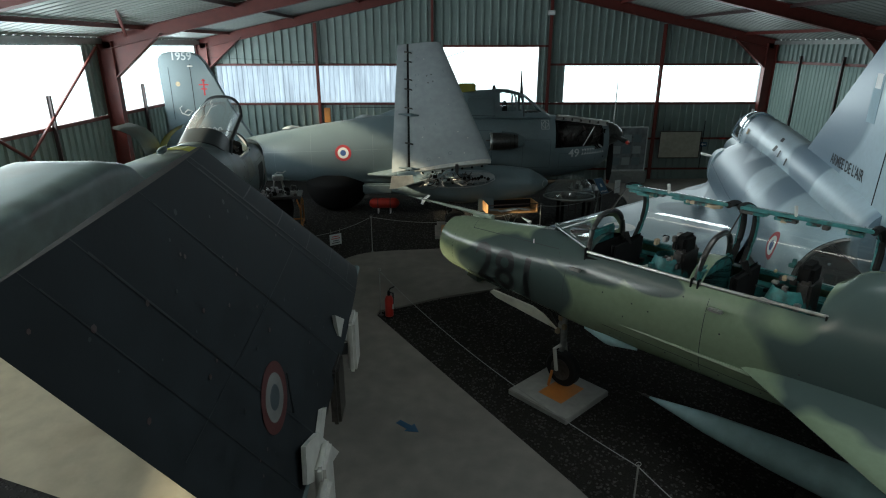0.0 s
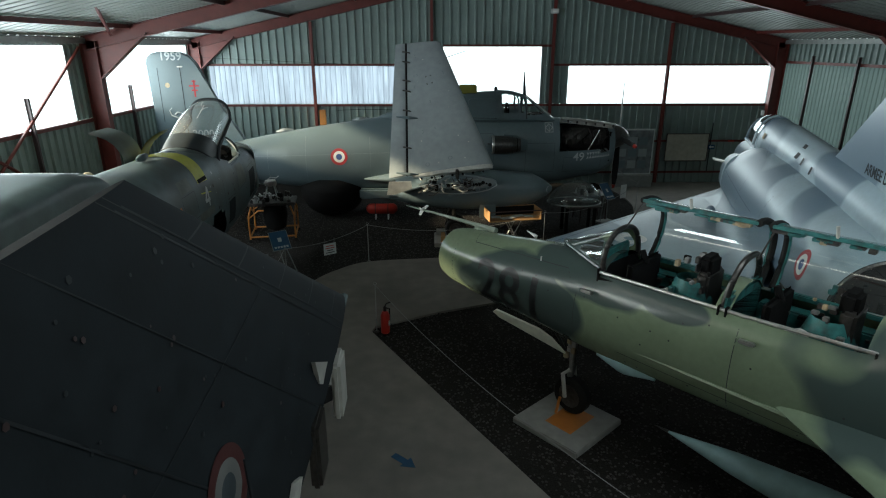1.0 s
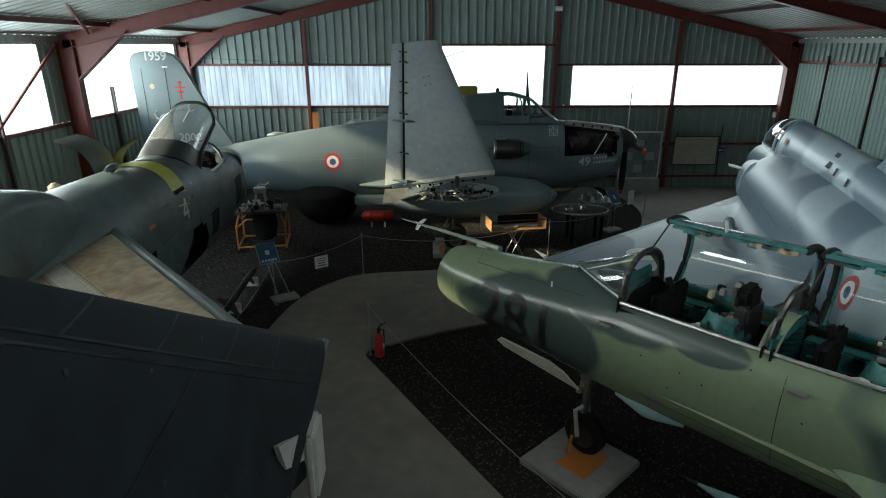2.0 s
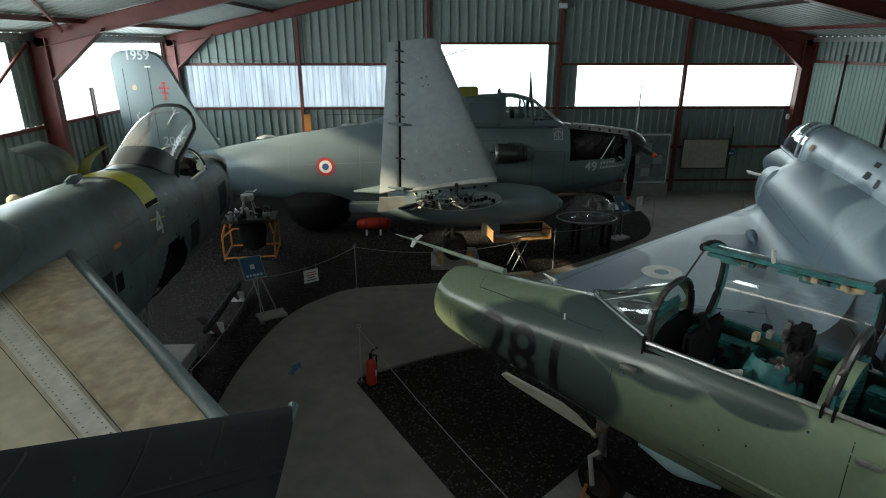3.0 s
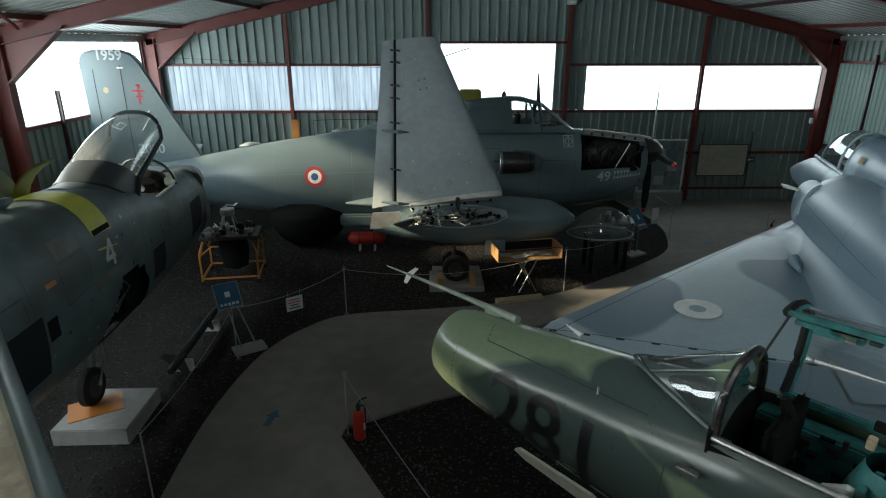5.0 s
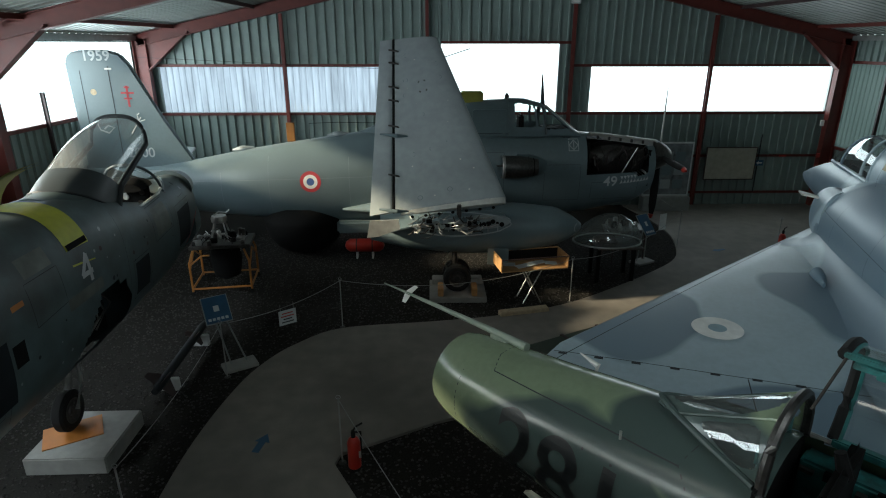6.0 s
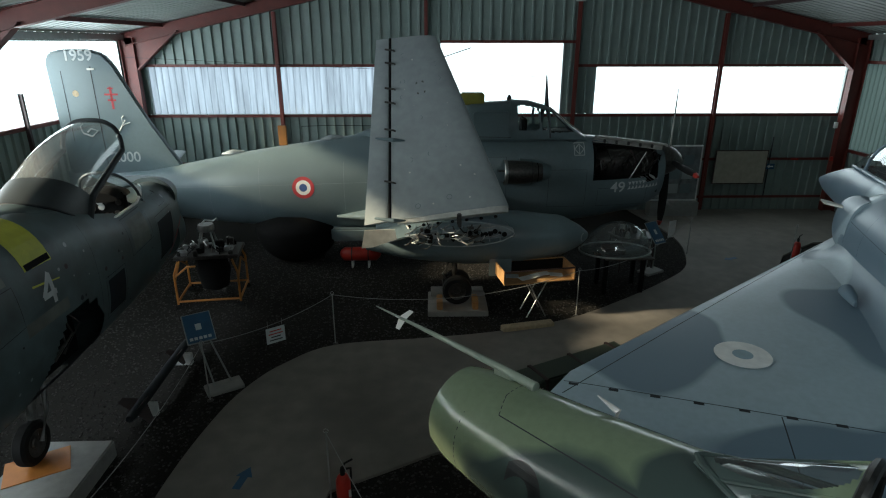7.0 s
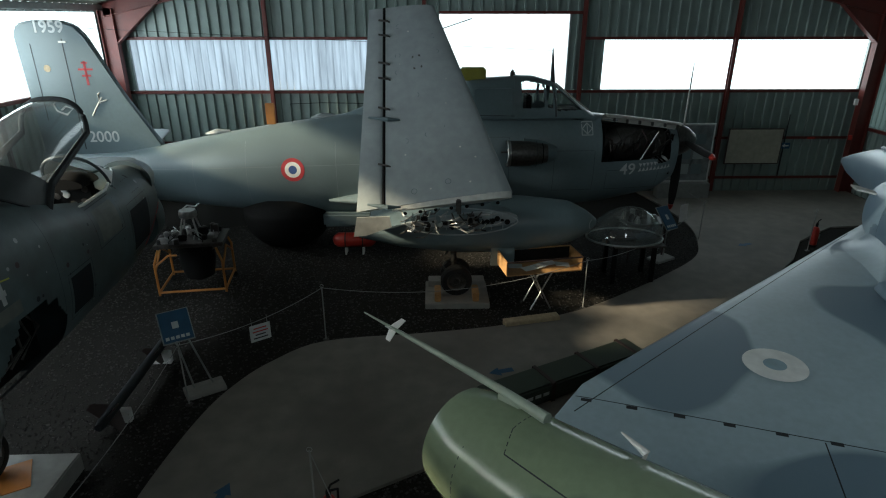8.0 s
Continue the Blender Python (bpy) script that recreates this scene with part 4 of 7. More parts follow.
    for x0, x1, z0, z1 in ((0.9, 1.9, 1.6, 2.7), (2.9, 3.8, 1.5, 2.4), (4.1, 5.3, 1.5, 1.95)):
        seam(A, body, [(x0, -2, z0), (x1, -2, z0), (x1, -2, z1), (x0, -2, z1), (x0, -2, z0)], (0, 1, 0), 0.003)
    # radome bin under the belly
    part("radome", revolve([(-0.9 * math.cos(a * math.pi / 24), max(0.02, 1.03 * math.sin(a * math.pi / 24) ** 0.7)) for a in range(0, 13)] + [(0.06, 1.0), (0.2, 0.78), (0.3, 0.6)], 48, "z", (-3.22, 0, 0.93)), M_VOID, A, "matt black radar radome under the belly", True)
    # inner wing, nacelle and fold
    part("inner_wing", foil(((1.66, -3.52, 1.82), (-0.3, -3.52, 1.72)), ((1.75, -0.5, 1.7), (-1.0, -0.5, 1.6)), 16, None, 0.14), M_ALIZE, A, "", True)
    part("far_inner_wing", foil(((1.75, 0.5, 1.7), (-1.5, 0.5, 1.6)), ((1.66, 3.3, 1.82), (-0.3, 3.3, 1.72)), 16, None, 0.14), M_ALIZE, A, "", True)
    part("flap", foil(((-0.25, -3.4, 1.68), (-0.95, -3.4, 1.5)), ((-0.7, -0.8, 1.62), (-1.15, -0.8, 1.5)), 10, None, 0.05), M_ALIZE, A, "", True)
    part("wing_fillet", hull([(-2.1, 0.02, 1.34, 1.28, 1.31, 2), (-1.2, 0.3, 1.5, 1.2, 1.35, 2), (0.2, 0.36, 1.8, 1.25, 1.5, 2)], 0.1, 24), M_ALIZE, A, "", True).location = (0, -0.75, 0)
    rib = thing_rib(A)
    part("nacelle", hull([(-1.2, 0.06, 1.35, 1.2, 1.27, 2), (-0.4, 0.3, 1.66, 1.02, 1.35, 2), (0.8, 0.5, 1.98, 0.9, 1.42, 2), (1.9, 0.52, 2.0, 0.93, 1.46, 2), (2.8, 0.42, 1.9, 1.08, 1.5, 2), (3.2, 0.22, 1.68, 1.28, 1.49, 2), (3.34, 0.06, 1.55, 1.42, 1.49, 2)], 0.08, 36), M_ALIZE, A, "", True).location = (0, -2.8, 0)
    part("nacelle_lamp", disc(0, 0.09, 16, None, facing((3.2, -2.99, 1.5), (0.75, -0.6, 0))), M_ALIZE_P, A)
    # folded outer panel, leaning over the fuselage
    # local: hinge chord low, tip high and inboard
    R_LE, R_TE = (1.62, -3.5, 2.27), (-0.62, -3.5, 2.0)
    T_LE, T_TE = (0.27, -0.78, 5.33), (-0.72, -0.5, 5.28)
    ow = part("outer_wing", foil((R_LE, R_TE), (T_LE, T_TE), 16, None, 0.11, 0.02), M_ALIZE_P, A, "pale grey folded outer wing panel", True)
    AI0, AI1, AT0, AT1 = (-0.66, -3.5, 2.0), (-1.13, -3.5, 1.93), (-0.74, -0.5, 5.28), (-1.05, -0.42, 5.26)
    part("aileron", foil((AI0, AI1), (AT0, AT1), 8, None, 0.12, 0.0), M_ALIZE_P, ow, "", True)
    V = Vector
    part("aileron_gap", tube([(-0.645, -3.5, 2.0), (-0.735, -0.5, 5.28)], 0.034, 8), M_VOID, ow, "dark gap before the aileron")
    for f in (0.02, 0.2, 0.42, 0.47, 0.62, 0.7, 0.85, 0.93):
        p = V(R_TE).lerp(V(T_TE), f)
        big = f in (0.02, 0.42)
        L = 0.3 if big else 0.12
        part("hinge_arm", tube([p + V((0.28 if big else 0.1, -0.14, -0.02)), p + V((0.06, -0.2 if big else -0.16, 0)), p + V((-L, -0.1, 0.02))], [0.015, 0.045 if big else 0.02, 0.02], 8), M_ALIZE if big else M_DKSTEEL, ow)
    nrm = (V(R_TE) - V(R_LE)).cross(V(T_LE) - V(R_LE)).normalized()
    if nrm.y > 0:
        nrm = -nrm
    c0 = V(R_LE).lerp(V(T_LE), 0.68).lerp(V(R_TE).lerp(V(T_TE), 0.68), 0.55) + nrm * 1.0
    part("wing_badge", wrap(disc(0.13, 0.17, 24, None, facing(c0, nrm)), ow, -nrm), M_DKSTEEL, ow)
    rng = random.Random(5)
    for i in range(26):
        f, u = rng.uniform(0.05, 0.9), rng.uniform(0.15, 0.85)
        p = V(R_LE).lerp(V(T_LE), f).lerp(V(R_TE).lerp(V(T_TE), f), u) + nrm
        part("access_cover" if i % 2 else "fastener", wrap(disc(0.045, 0.055, 14, None, facing(p, nrm)) if i % 2 else disc(0, 0.018, 10, None, facing(p, nrm)), ow, -nrm, 0.003), M_ALIZE if i % 2 else M_ALUW, ow)
    # open fold edge of the outer panel
    part("fold_rib", foil(((1.6, -3.56, 2.2), (-0.5, -3.56, 1.96)), ((1.6, -3.5, 2.3), (-0.5, -3.5, 2.06)), 14, None, 0.1), M_ALUW, ow, "pale open rib of the folded wing")
    for k in range(7):
        p = V((1.35 - k * 0.27, -3.62, 2.13 - k * 0.031))
        part("lightening_hole", disc(0, 0.035, 14, None, facing(p, (0, -1, -0.3))), M_VOID, ow)
    part("wing_tab", plate([(-0.55, 1.86), (-1.13, 1.84), (-1.2, 1.48), (-0.98, 1.5), (-0.52, 1.66)], 0.03, None, Matrix(((1, 0, 0, 0), (0, 0, 1, -3.5), (0, 1, 0, 0), (0, 0, 0, 1)))), M_ALUW, A, "pale alloy flap end")
    # main gear
    part("gear_leg", tube([(0.6, -2.95, 1.2), (0.62, -2.98, 0.42)], [0.07, 0.05], 10), M_DKSTEEL, A)
    part("gear_scissor", tube([(0.5, -3.0, 1.0), (0.36, -3.02, 0.72), (0.55, -3.02, 0.46)], 0.025, 6), M_DKSTEEL, A)
    wheel(A, (0.66, -3.12, 0.425), 0.3, 0.2, "y")
    wheel(A, (0.66, -2.78, 0.425), 0.3, 0.2, "y")
    part("gear_door", box(1.3, 1.75, -3.2, -3.17, 0.75, 1.2, 0.01), M_ALIZE, A)
    part("belly_keel", box(-2.3, -0.9, -0.6, -0.2, 0.62, 0.95, 0.05), M_ALIZE, A)
    return A


def thing_rib(A):
    """The open end of the inner wing with ribs, pipes and wiring."""
    rib = part("fold_frame", foil(((1.72, -3.56, 1.83), (-0.35, -3.56, 1.72)), ((1.72, -3.5, 1.83), (-0.35, -3.5, 1.72)), 16, None, 0.14), M_ALIZE_P, A, "open wing fold with pipes and wiring")
    V = Vector
    out = []
    for i in range(29):
        a = 2 * math.pi * i / 28
        out.append((0.72 + 1.0 * math.cos(a), -3.6, 1.78 + (0.25 if abs(math.cos(a)) < 0.9 else 0.2) * math.sin(a) * (1 - 0.1 * math.cos(a))))
    part("rib_edge", tube(out, 0.012, 6, None, False), M_ALIZE_P, rib)
    rng = random.Random(8)
    for i in range(9):
        x = -0.15 + i * 0.2
        part("rib_web", box(x, x + 0.014, -3.6, -3.56, 1.62, 1.95), M_ALIZE_P, rib)
    for i in range(34):
        x, z = rng.uniform(-0.25, 1.3), rng.uniform(1.62, 1.9)
        part("fold_fitting", box(x, x + rng.uniform(0.03, 0.12), -3.62 - rng.uniform(0, 0.06), -3.58, z, z + rng.uniform(0.03, 0.1), 0.008), rng.choice((M_ALIZE_P, M_DKSTEEL, M_VOID, M_VOID, M_ALIZE)), rib)
    for i in range(8):
        part("rib_hole", disc(0, 0.03 + 0.02 * (i % 2), 14, None, facing((0.9 + i * 0.09, -3.615, 1.79 + 0.03 * ((i * 3) % 4 - 1.5)), (0, -1, 0))), M_VOID, rib)
    for i in range(46):
        x, z = rng.uniform(-0.25, 1.2), rng.uniform(1.62, 1.95)
        x2, z2 = x + rng.uniform(-.3, .3), z + rng.uniform(-.14, .14)
        part("pipe", tube([(x, -3.62, z), ((x + x2) / 2, -3.7, (z + z2) / 2 + rng.uniform(-.05, .05)), (x2, -3.62, z2)], rng.uniform(0.006, 0.016), 5), rng.choice((M_ALUW, M_STEEL, M_DKSTEEL, M_BLACK)), rib)
    for x in (0.62,):
        part("hinge_lug", box(x, x + 0.09, -3.66, -3.56, 1.92, 2.2, 0.015), M_DKSTEEL, rib)
    return rib


turboprop()


# ---- two-seat delta trainer with open canopies ----
def trainer():
    T = thing("trainer_jet", pose(0.42, 9.75, 0, 0, 0, 131.7), "green camouflaged two-seat delta jet trainer with open canopies", "aircraft")
    ZC = 1.98
    sec = [(-14, 0.45, 2.5, 1.5, ZC, 2), (-9, 0.62, 2.95, 1.36, ZC, 2), (-6.6, 0.63, 3.16, 1.34, ZC, 2.0), (-5.95, 0.64, 3.06, 1.34, ZC, 2.1), (-5.8, 0.64, 2.84, 1.34, ZC, 2.3), (-3.2, 0.63, 2.8, 1.35, ZC, 2.3), (-2.3, 0.59, 2.66, 1.38, ZC, 2.15),
           (-1.2, 0.54, 2.53, 1.43, ZC, 2.0), (-0.5, 0.485, 2.46, 1.49, ZC, 2), (-0.15, 0.455, 2.43, 1.52, ZC, 2), (0, 0.41, 2.39, 1.57, ZC, 2)]

    def cockpits(c):
        return (-4.42 < c.x < -3.02 or -5.8 < c.x < -4.56) and c.z > 2.6 and abs(c.y) < 0.47
    body = part("fuselage", hull(sec, 0.08, 64, cockpits, (True, False)), M_MIG, T, "", True)
    part("intake_lip", revolve([(-0.02, 0.41), (0.02, 0.395), (0.0, 0.375), (-0.3, 0.36), (-0.7, 0.34)], 48, "x", (0, 0, ZC), None, False), M_MIG, T, "", True)
    part("intake_cone", revolve([(0.1, 0.01), (-0.25, 0.14), (-0.6, 0.3), (-0.65, 0.01)], 32, "x", (0, 0, ZC)), M_MIG, T, "", True)
    part("intake_duct", revolve([(-0.6, 0.37), (-1.2, 0.36), (-1.22, 0.01)], 32, "x", (0, 0, ZC), None, False), M_VOID, T, "", True)
    # cockpit tubs, their black standing in for the shade inside
    for x0, x1 in ((-4.46, -2.98), (-5.85, -4.52)):
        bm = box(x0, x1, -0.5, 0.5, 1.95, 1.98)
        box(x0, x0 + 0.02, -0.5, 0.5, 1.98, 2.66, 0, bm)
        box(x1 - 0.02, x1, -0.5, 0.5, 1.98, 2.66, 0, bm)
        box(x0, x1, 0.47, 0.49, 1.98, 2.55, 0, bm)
        tub = part("cockpit_tub", bm, M_VOID, T, "cockpit tub, black for the shade inside")
        part("side_console", box(x0 + 0.1, x1 - 0.05, -0.5, -0.3, 1.98, 2.5, 0.02), M_TURQ, tub, "turquoise side console with switches")
        rng = random.Random(int(-x0 * 10))
        for i in range(22):
            xx, zz = rng.uniform(x0 + 0.15, x1 - 0.15), rng.uniform(2.2, 2.5)
            part("switch_box", box(xx, xx + rng.uniform(0.03, 0.12), -0.3, -0.3 + rng.uniform(0.02, 0.06), zz, zz + rng.uniform(0.02, 0.07)), rng.choice((M_VOID, M_TURQ, M_DKSTEEL)), tub)
        part("instrument_panel", box(x1 - 0.38, x1 - 0.3, -0.38, 0.38, 2.25, 2.78, 0.04), M_VOID, tub)
        part("gunsight", tube([(x1 - 0.36, 0.0, 2.7), (x1 - 0.3, 0.0, 2.86)], [0.05, 0.035], 10), M_VOID, tub)
        part("stick", tube([(x0 + 0.75, 0, 2.0), (x0 + 0.8, 0, 2.45)], 0.022, 8), M_VOID, tub)
        # seat
        sx = x0 + 0.38
        seat = part("ejection_seat", box(sx - 0.12, sx + 0.02, -0.22, 0.22, 2.0, 2.85, 0.03), M_DKSTEEL, T, "grey ejection seat with worn fittings")
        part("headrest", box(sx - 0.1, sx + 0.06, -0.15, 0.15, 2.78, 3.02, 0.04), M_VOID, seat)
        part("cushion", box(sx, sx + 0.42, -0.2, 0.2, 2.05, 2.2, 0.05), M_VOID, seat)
        part("seat_shell", revolve([(2.15, 0.2), (2.5, 0.25), (2.74, 0.17)], 14, "z", (sx + 0.1, 0.12, 0), None, False), M_TURQ, seat, "turquoise seat side shell", True)
        for i in range(26):
            p = Vector((sx + rng.uniform(-0.1, 0.25), rng.uniform(-0.2, 0.34), rng.uniform(2.5, 2.95)))
            part("seat_fitting", box(p.x, p.x + rng.uniform(0.03, 0.08), p.y, p.y + rng.uniform(0.03, 0.07), p.z, p.z + rng.uniform(0.03, 0.09), 0.006), rng.choice((M_STEEL, M_DKSTEEL, M_DKSTEEL, M_VOID, M_STEEL, M_RAWWOOD, M_TURQ)), seat)
        part("seat_arm", tube([(sx + 0.05, 0.26, 2.5), (sx + 0.3, 0.3, 2.56), (sx + 0.42, 0.28, 2.5)], [0.04, 0.045, 0.03], 8), M_ALUW, seat, "", True)

    def hoop(x, w, zt, zb, lean=0.0, k=0.85):
        pts = []
        for j in range(25):
            a = math.pi * j / 24
            s = abs(math.sin(a)) ** k
            pts.append(Vector((x - lean * s, w * math.copysign(abs(math.cos(a)) ** k, math.cos(a)), zb + (zt - zb) * s)))
        return pts
    # windscreen: bow, flat centre pane and side panes
    bow = hoop(-3.0, 0.42, 3.09, 2.62, 0.0)
    W = part("windscreen_frame", tube(bow, 0.034, 8), M_DKSTEEL, T, "dark windscreen bow", True)
    lo = [Vector((-2.14 - 0.83 * (abs(j - 12) / 12) ** 1.3, 0.43 * (12 - j) / 12, 2.71 - 0.06 * (abs(j - 12) / 12) ** 2)) for j in range(25)]
    def shell(test):
        """Faces of the windscreen surface whose place across (u) and up (v) passes the test."""
        bm = bmesh.new()
        nu, nv = 144, 36
        grid = []
        for a in range(nu + 1):
            f = a / nu * 24
            k = min(23, int(f))
            lw, up_ = lo[k].lerp(lo[k + 1], f - k), bow[k].lerp(bow[k + 1], f - k)
            grid.append([bm.verts.new(lw.lerp(up_, b / nv)) for b in range(nv + 1)])
        for a in range(nu):
            for b in range(nv):
                if test((a + 0.5) / nu, (b + 0.5) / nv):
                    bm.faces.new((grid[a][b], grid[a + 1][b], grid[a + 1][b + 1], grid[a][b + 1]))
        bmesh.ops.delete(bm, geom=[v for v in bm.verts if not v.link_faces], context="VERTS")
        return bm

    def oval(u, v):
        return ((u - 0.5) / 0.13) ** 2 + ((v - 0.52) / 0.42) ** 2 < 1

    def flank(u, v):
        u = min(u, 1 - u)
        return abs((u - 0.2) / 0.115) ** 4 + abs((v - 0.5) / 0.34) ** 4 < 1
    part("windscreen_skin", shell(lambda u, v: not oval(u, v) and not flank(u, v)), M_MIG, W, "dull green windscreen framing", True)
    part("front_pane", shell(oval), M_HAZY, W, "oval clear windscreen pane", True)
    part("side_pane", shell(lambda u, v: flank(u, v) and u < 0.5), M_HAZY, W, "clear windscreen side pane", True)
    part("side_pane", shell(lambda u, v: flank(u, v) and u > 0.5), M_HAZY, W, "clear windscreen side pane", True)
    for k0 in (8.4, 15.6):
        k = int(k0)
        a0, a1 = lo[k].lerp(lo[k + 1], k0 - k), bow[k].lerp(bow[k + 1], k0 - k)
        part("windscreen_bar", tube([a1, a0], 0.016, 8), M_MIG, W)
    part("windscreen_base", tube(lo, 0.025, 8), M_MIG, W)
    part("windscreen_cuff", tube([lo[9], (-2.15, 0, 2.64), lo[15]], 0.03, 8), M_MIG, W)
    part("inner_panel", box(-2.95, -2.9, -0.3, 0.3, 2.55, 2.85, 0.03), M_TURQ, W)
    part("windscreen_bow_rear", tube(hoop(-4.47, 0.42, 3.12, 2.6, 0.05), 0.035, 8), M_DKSTEEL, T, "dark bow between the cockpits", True)
    part("cockpit_bulkhead", box(-4.54, -4.46, -0.46, 0.46, 1.98, 2.78, 0.03), M_TURQ, T, "turquoise bulkhead between the cockpits")
    for y in (0.462, -0.462):
        part("cockpit_sill", tube([(-3.0, y, 2.61), (-4.7, y, 2.62), (-5.85, y, 2.65)], 0.022, 8), M_STEEL, T, "worn bare-metal cockpit sill")
    # open canopies, hinged on the right sill
    HY, HZ, FY, FZ = -0.47, 2.64, -0.1, 3.45

    def canopy(x0, x1, braced):
        chord = Vector((0, FY - HY, FZ - HZ))
        nrm = Vector((0, -chord.z, chord.y)).normalized()
        prof = []
        for j in range(17):
            u = j / 16
            prof.append(Vector((0, HY, HZ)) + chord * u + nrm * 0.42 * math.sin(math.pi * u) ** 0.75)
        bm = bmesh.new()
        rings = []
        for i in range(9):
            x = x0 + (x1 - x0) * i / 8
            rings.append([bm.verts.new(p + Vector((x, 0, 0))) for p in prof])
        for a, b in zip(rings, rings[1:]):
            for j in range(16):
                bm.faces.new((a[j], a[j + 1], b[j + 1], b[j]))
        c = part("canopy", bm, M_HAZY, T, "open clear canopy hinged to one side", True)
        for x in (x0, x1):
            part("canopy_hoop", tube([p + Vector((x, 0, 0)) for p in prof], 0.04, 8), M_BLACK, c, "", True)
            part("canopy_seal", tube([p + Vector((x + (0.03 if x == x0 else -0.03), 0.012, 0)) for p in prof], 0.02, 6), M_TURQ, c, "", True)
        rail = box(x0, x1, FY - 0.03, FY + 0.02, FZ - 0.02, FZ + 0.02, 0.008)
        part("canopy_rail", rail, M_TURQ, c, "chipped turquoise canopy rail")
        rng = random.Random(int(-x0 * 7))
        for i in range(16):
            x = rng.uniform(x0 + 0.05, x1 - 0.15)
            part("rail_fitting", box(x, x + rng.uniform(0.05, 0.16), FY - 0.03, FY + 0.05, FZ - rng.uniform(0.04, 0.08), FZ - 0.02, 0.006), rng.choice((M_TURQ, M_DKSTEEL, M_RAWWOOD)), c)
        part("hinge_rail", box(x0, x1, HY - 0.03, HY + 0.04, HZ - 0.04, HZ + 0.02, 0.01), M_TURQ, c)
        part("latch_pin", tube([(x0 * 0.45 + x1 * 0.55, FY, FZ), (x0 * 0.45 + x1 * 0.55 + 0.02, FY, FZ + 0.13)], 0.018, 6), M_ALUW, c)
        part("canopy_stay", tube([(x1 - 0.02, FY, FZ), (x1 + 0.05, 0.15, 3.15)] if braced else [(x1 - 0.04, FY, FZ), (x1 + 0.02, 0.1, 3.12)], 0.01, 6), M_DKSTEEL, c)
    canopy(-4.5, -3.16, True)
    canopy(-5.95, -4.64, False)
    # probe boom on top of the nose, to the right of the axis
    pr = part("pitot_boom", tube([(-0.75, -0.12, 2.5), (-0.3, -0.15, 2.49), (0.6, -0.15, 2.48), (1.5, -0.15, 2.46)], [0.045, 0.034, 0.024, 0.007], 10), M_BOOM, T, "pale green pitot boom", True)
    for a in (35, 145, 215, 325):
        d = Vector((0, math.cos(radians(a)), math.sin(radians(a))))
        b0 = Vector((1.0, -0.15, 2.47))
        bm = plate([(0, 0), (0.1, 0), (0.04, 0.12), (-0.02, 0.12)], 0.006, None, Matrix.Translation(b0) @ Matrix((Vector((1, 0, 0)), d, Vector((1, 0, 0)).cross(d))).transposed().to_4x4())
        part("vane", bm, M_WHITE, pr)
    part("flow_vane", tube([(-1.4, -0.28, 2.44), (-1.42, -0.28, 2.53), (-1.22, -0.3, 2.57)], [0.025, 0.03, 0.006], 8), M_WHITE, T, "white flow vane", True)
    part("boom_bracket", box(-0.5, -0.28, -0.19, -0.11, 2.4, 2.49, 0.01), M_BOOM, pr)
    for pts, d in (([(-0.7, 0.28, 3), (-1.4, 0.33, 3), (-2.5, 0.42, 3)], (0, 0, -1)), ([(-2.62, 0.1, 3), (-2.55, 0.3, 3), (-2.5, 0.42, 3), (-2.6, 0.5, 3)], (0, 0, -1)),
                   ([(-0.7, 0.28, 3), (-0.62, 0.1, 3), (-0.62, -0.1, 3), (-0.7, -0.28, 3), (-2.2, -0.4, 3)], (0, 0, -1)),
                   ([(-2.75, 1.5, 2.3), (-2.75, 1.5, 1.5)], (0, -1, 0)), ([(-4.7, 1.5, 2.5), (-4.72, 1.5, 1.4)], (0, -1, 0)), ([(-3.4, 1.5, 1.72), (-6.8, 1.5, 1.6)], (0, -1, 0)),
                   ([(-0.38, 1.5, 2.3), (-0.38, 1.5, 1.65)], (0, -1, 0)), ([(-6.5, 1.5, 2.6), (-6.55, 1.5, 1.45)], (0, -1, 0))):
        seam(T, body, pts, d)
    rr_ = random.Random(14)
    for i in range(30):
        x, z = -rr_.uniform(0.5, 6.5), rr_.uniform(1.5, 2.5)
        part("fastener", wrap(disc(0, 0.011, 8, None, facing((x, 1.5, z), (0, 1, 0))), body, (0, -1, 0), 0.002), M_INK, T)
    # numerals on the side
    letters("281", 0.9, facing((-1.62, 1.2, 1.92), (0, 1, 0)), M_NUM, T, onto=body, direction=(0, -1, 0), bold=0.012)
    # nose gear with doors, on its plinth
    part("gear_door", plate([(-1.22, 0.1), (-1.3, 0.17), (-2.1, 0.14), (-2.3, 0.06), (-2.5, -0.14), (-1.34, 0.03)], 0.03, None, Matrix(((1, 0, 0, 0), (0, 0.35, -0.94, 0.36), (0, 0.94, 0.35, 1.36), (0, 0, 0, 1)))), M_DOOR, T, "pale nose gear door, sunlight put into its colour")
    part("gear_leg", tube([(-2.4, 0.0, 1.4), (-2.42, 0.0, 0.85), (-2.35, 0.0, 0.42)], [0.06, 0.05, 0.04], 10), M_STEEL, T)
    part("gear_strut", tube([(-2.0, 0.0, 1.4), (-2.4, 0.0, 0.9)], 0.025, 8), M_DKSTEEL, T)
    for y in (0.14, -0.14):
        part("gear_fork", tube([(-2.42, y * 0.4, 0.82), (-2.36, y, 0.76), (-2.42, y, 0.40)], 0.03, 8), M_ALUW, T)
    rng = random.Random(3)
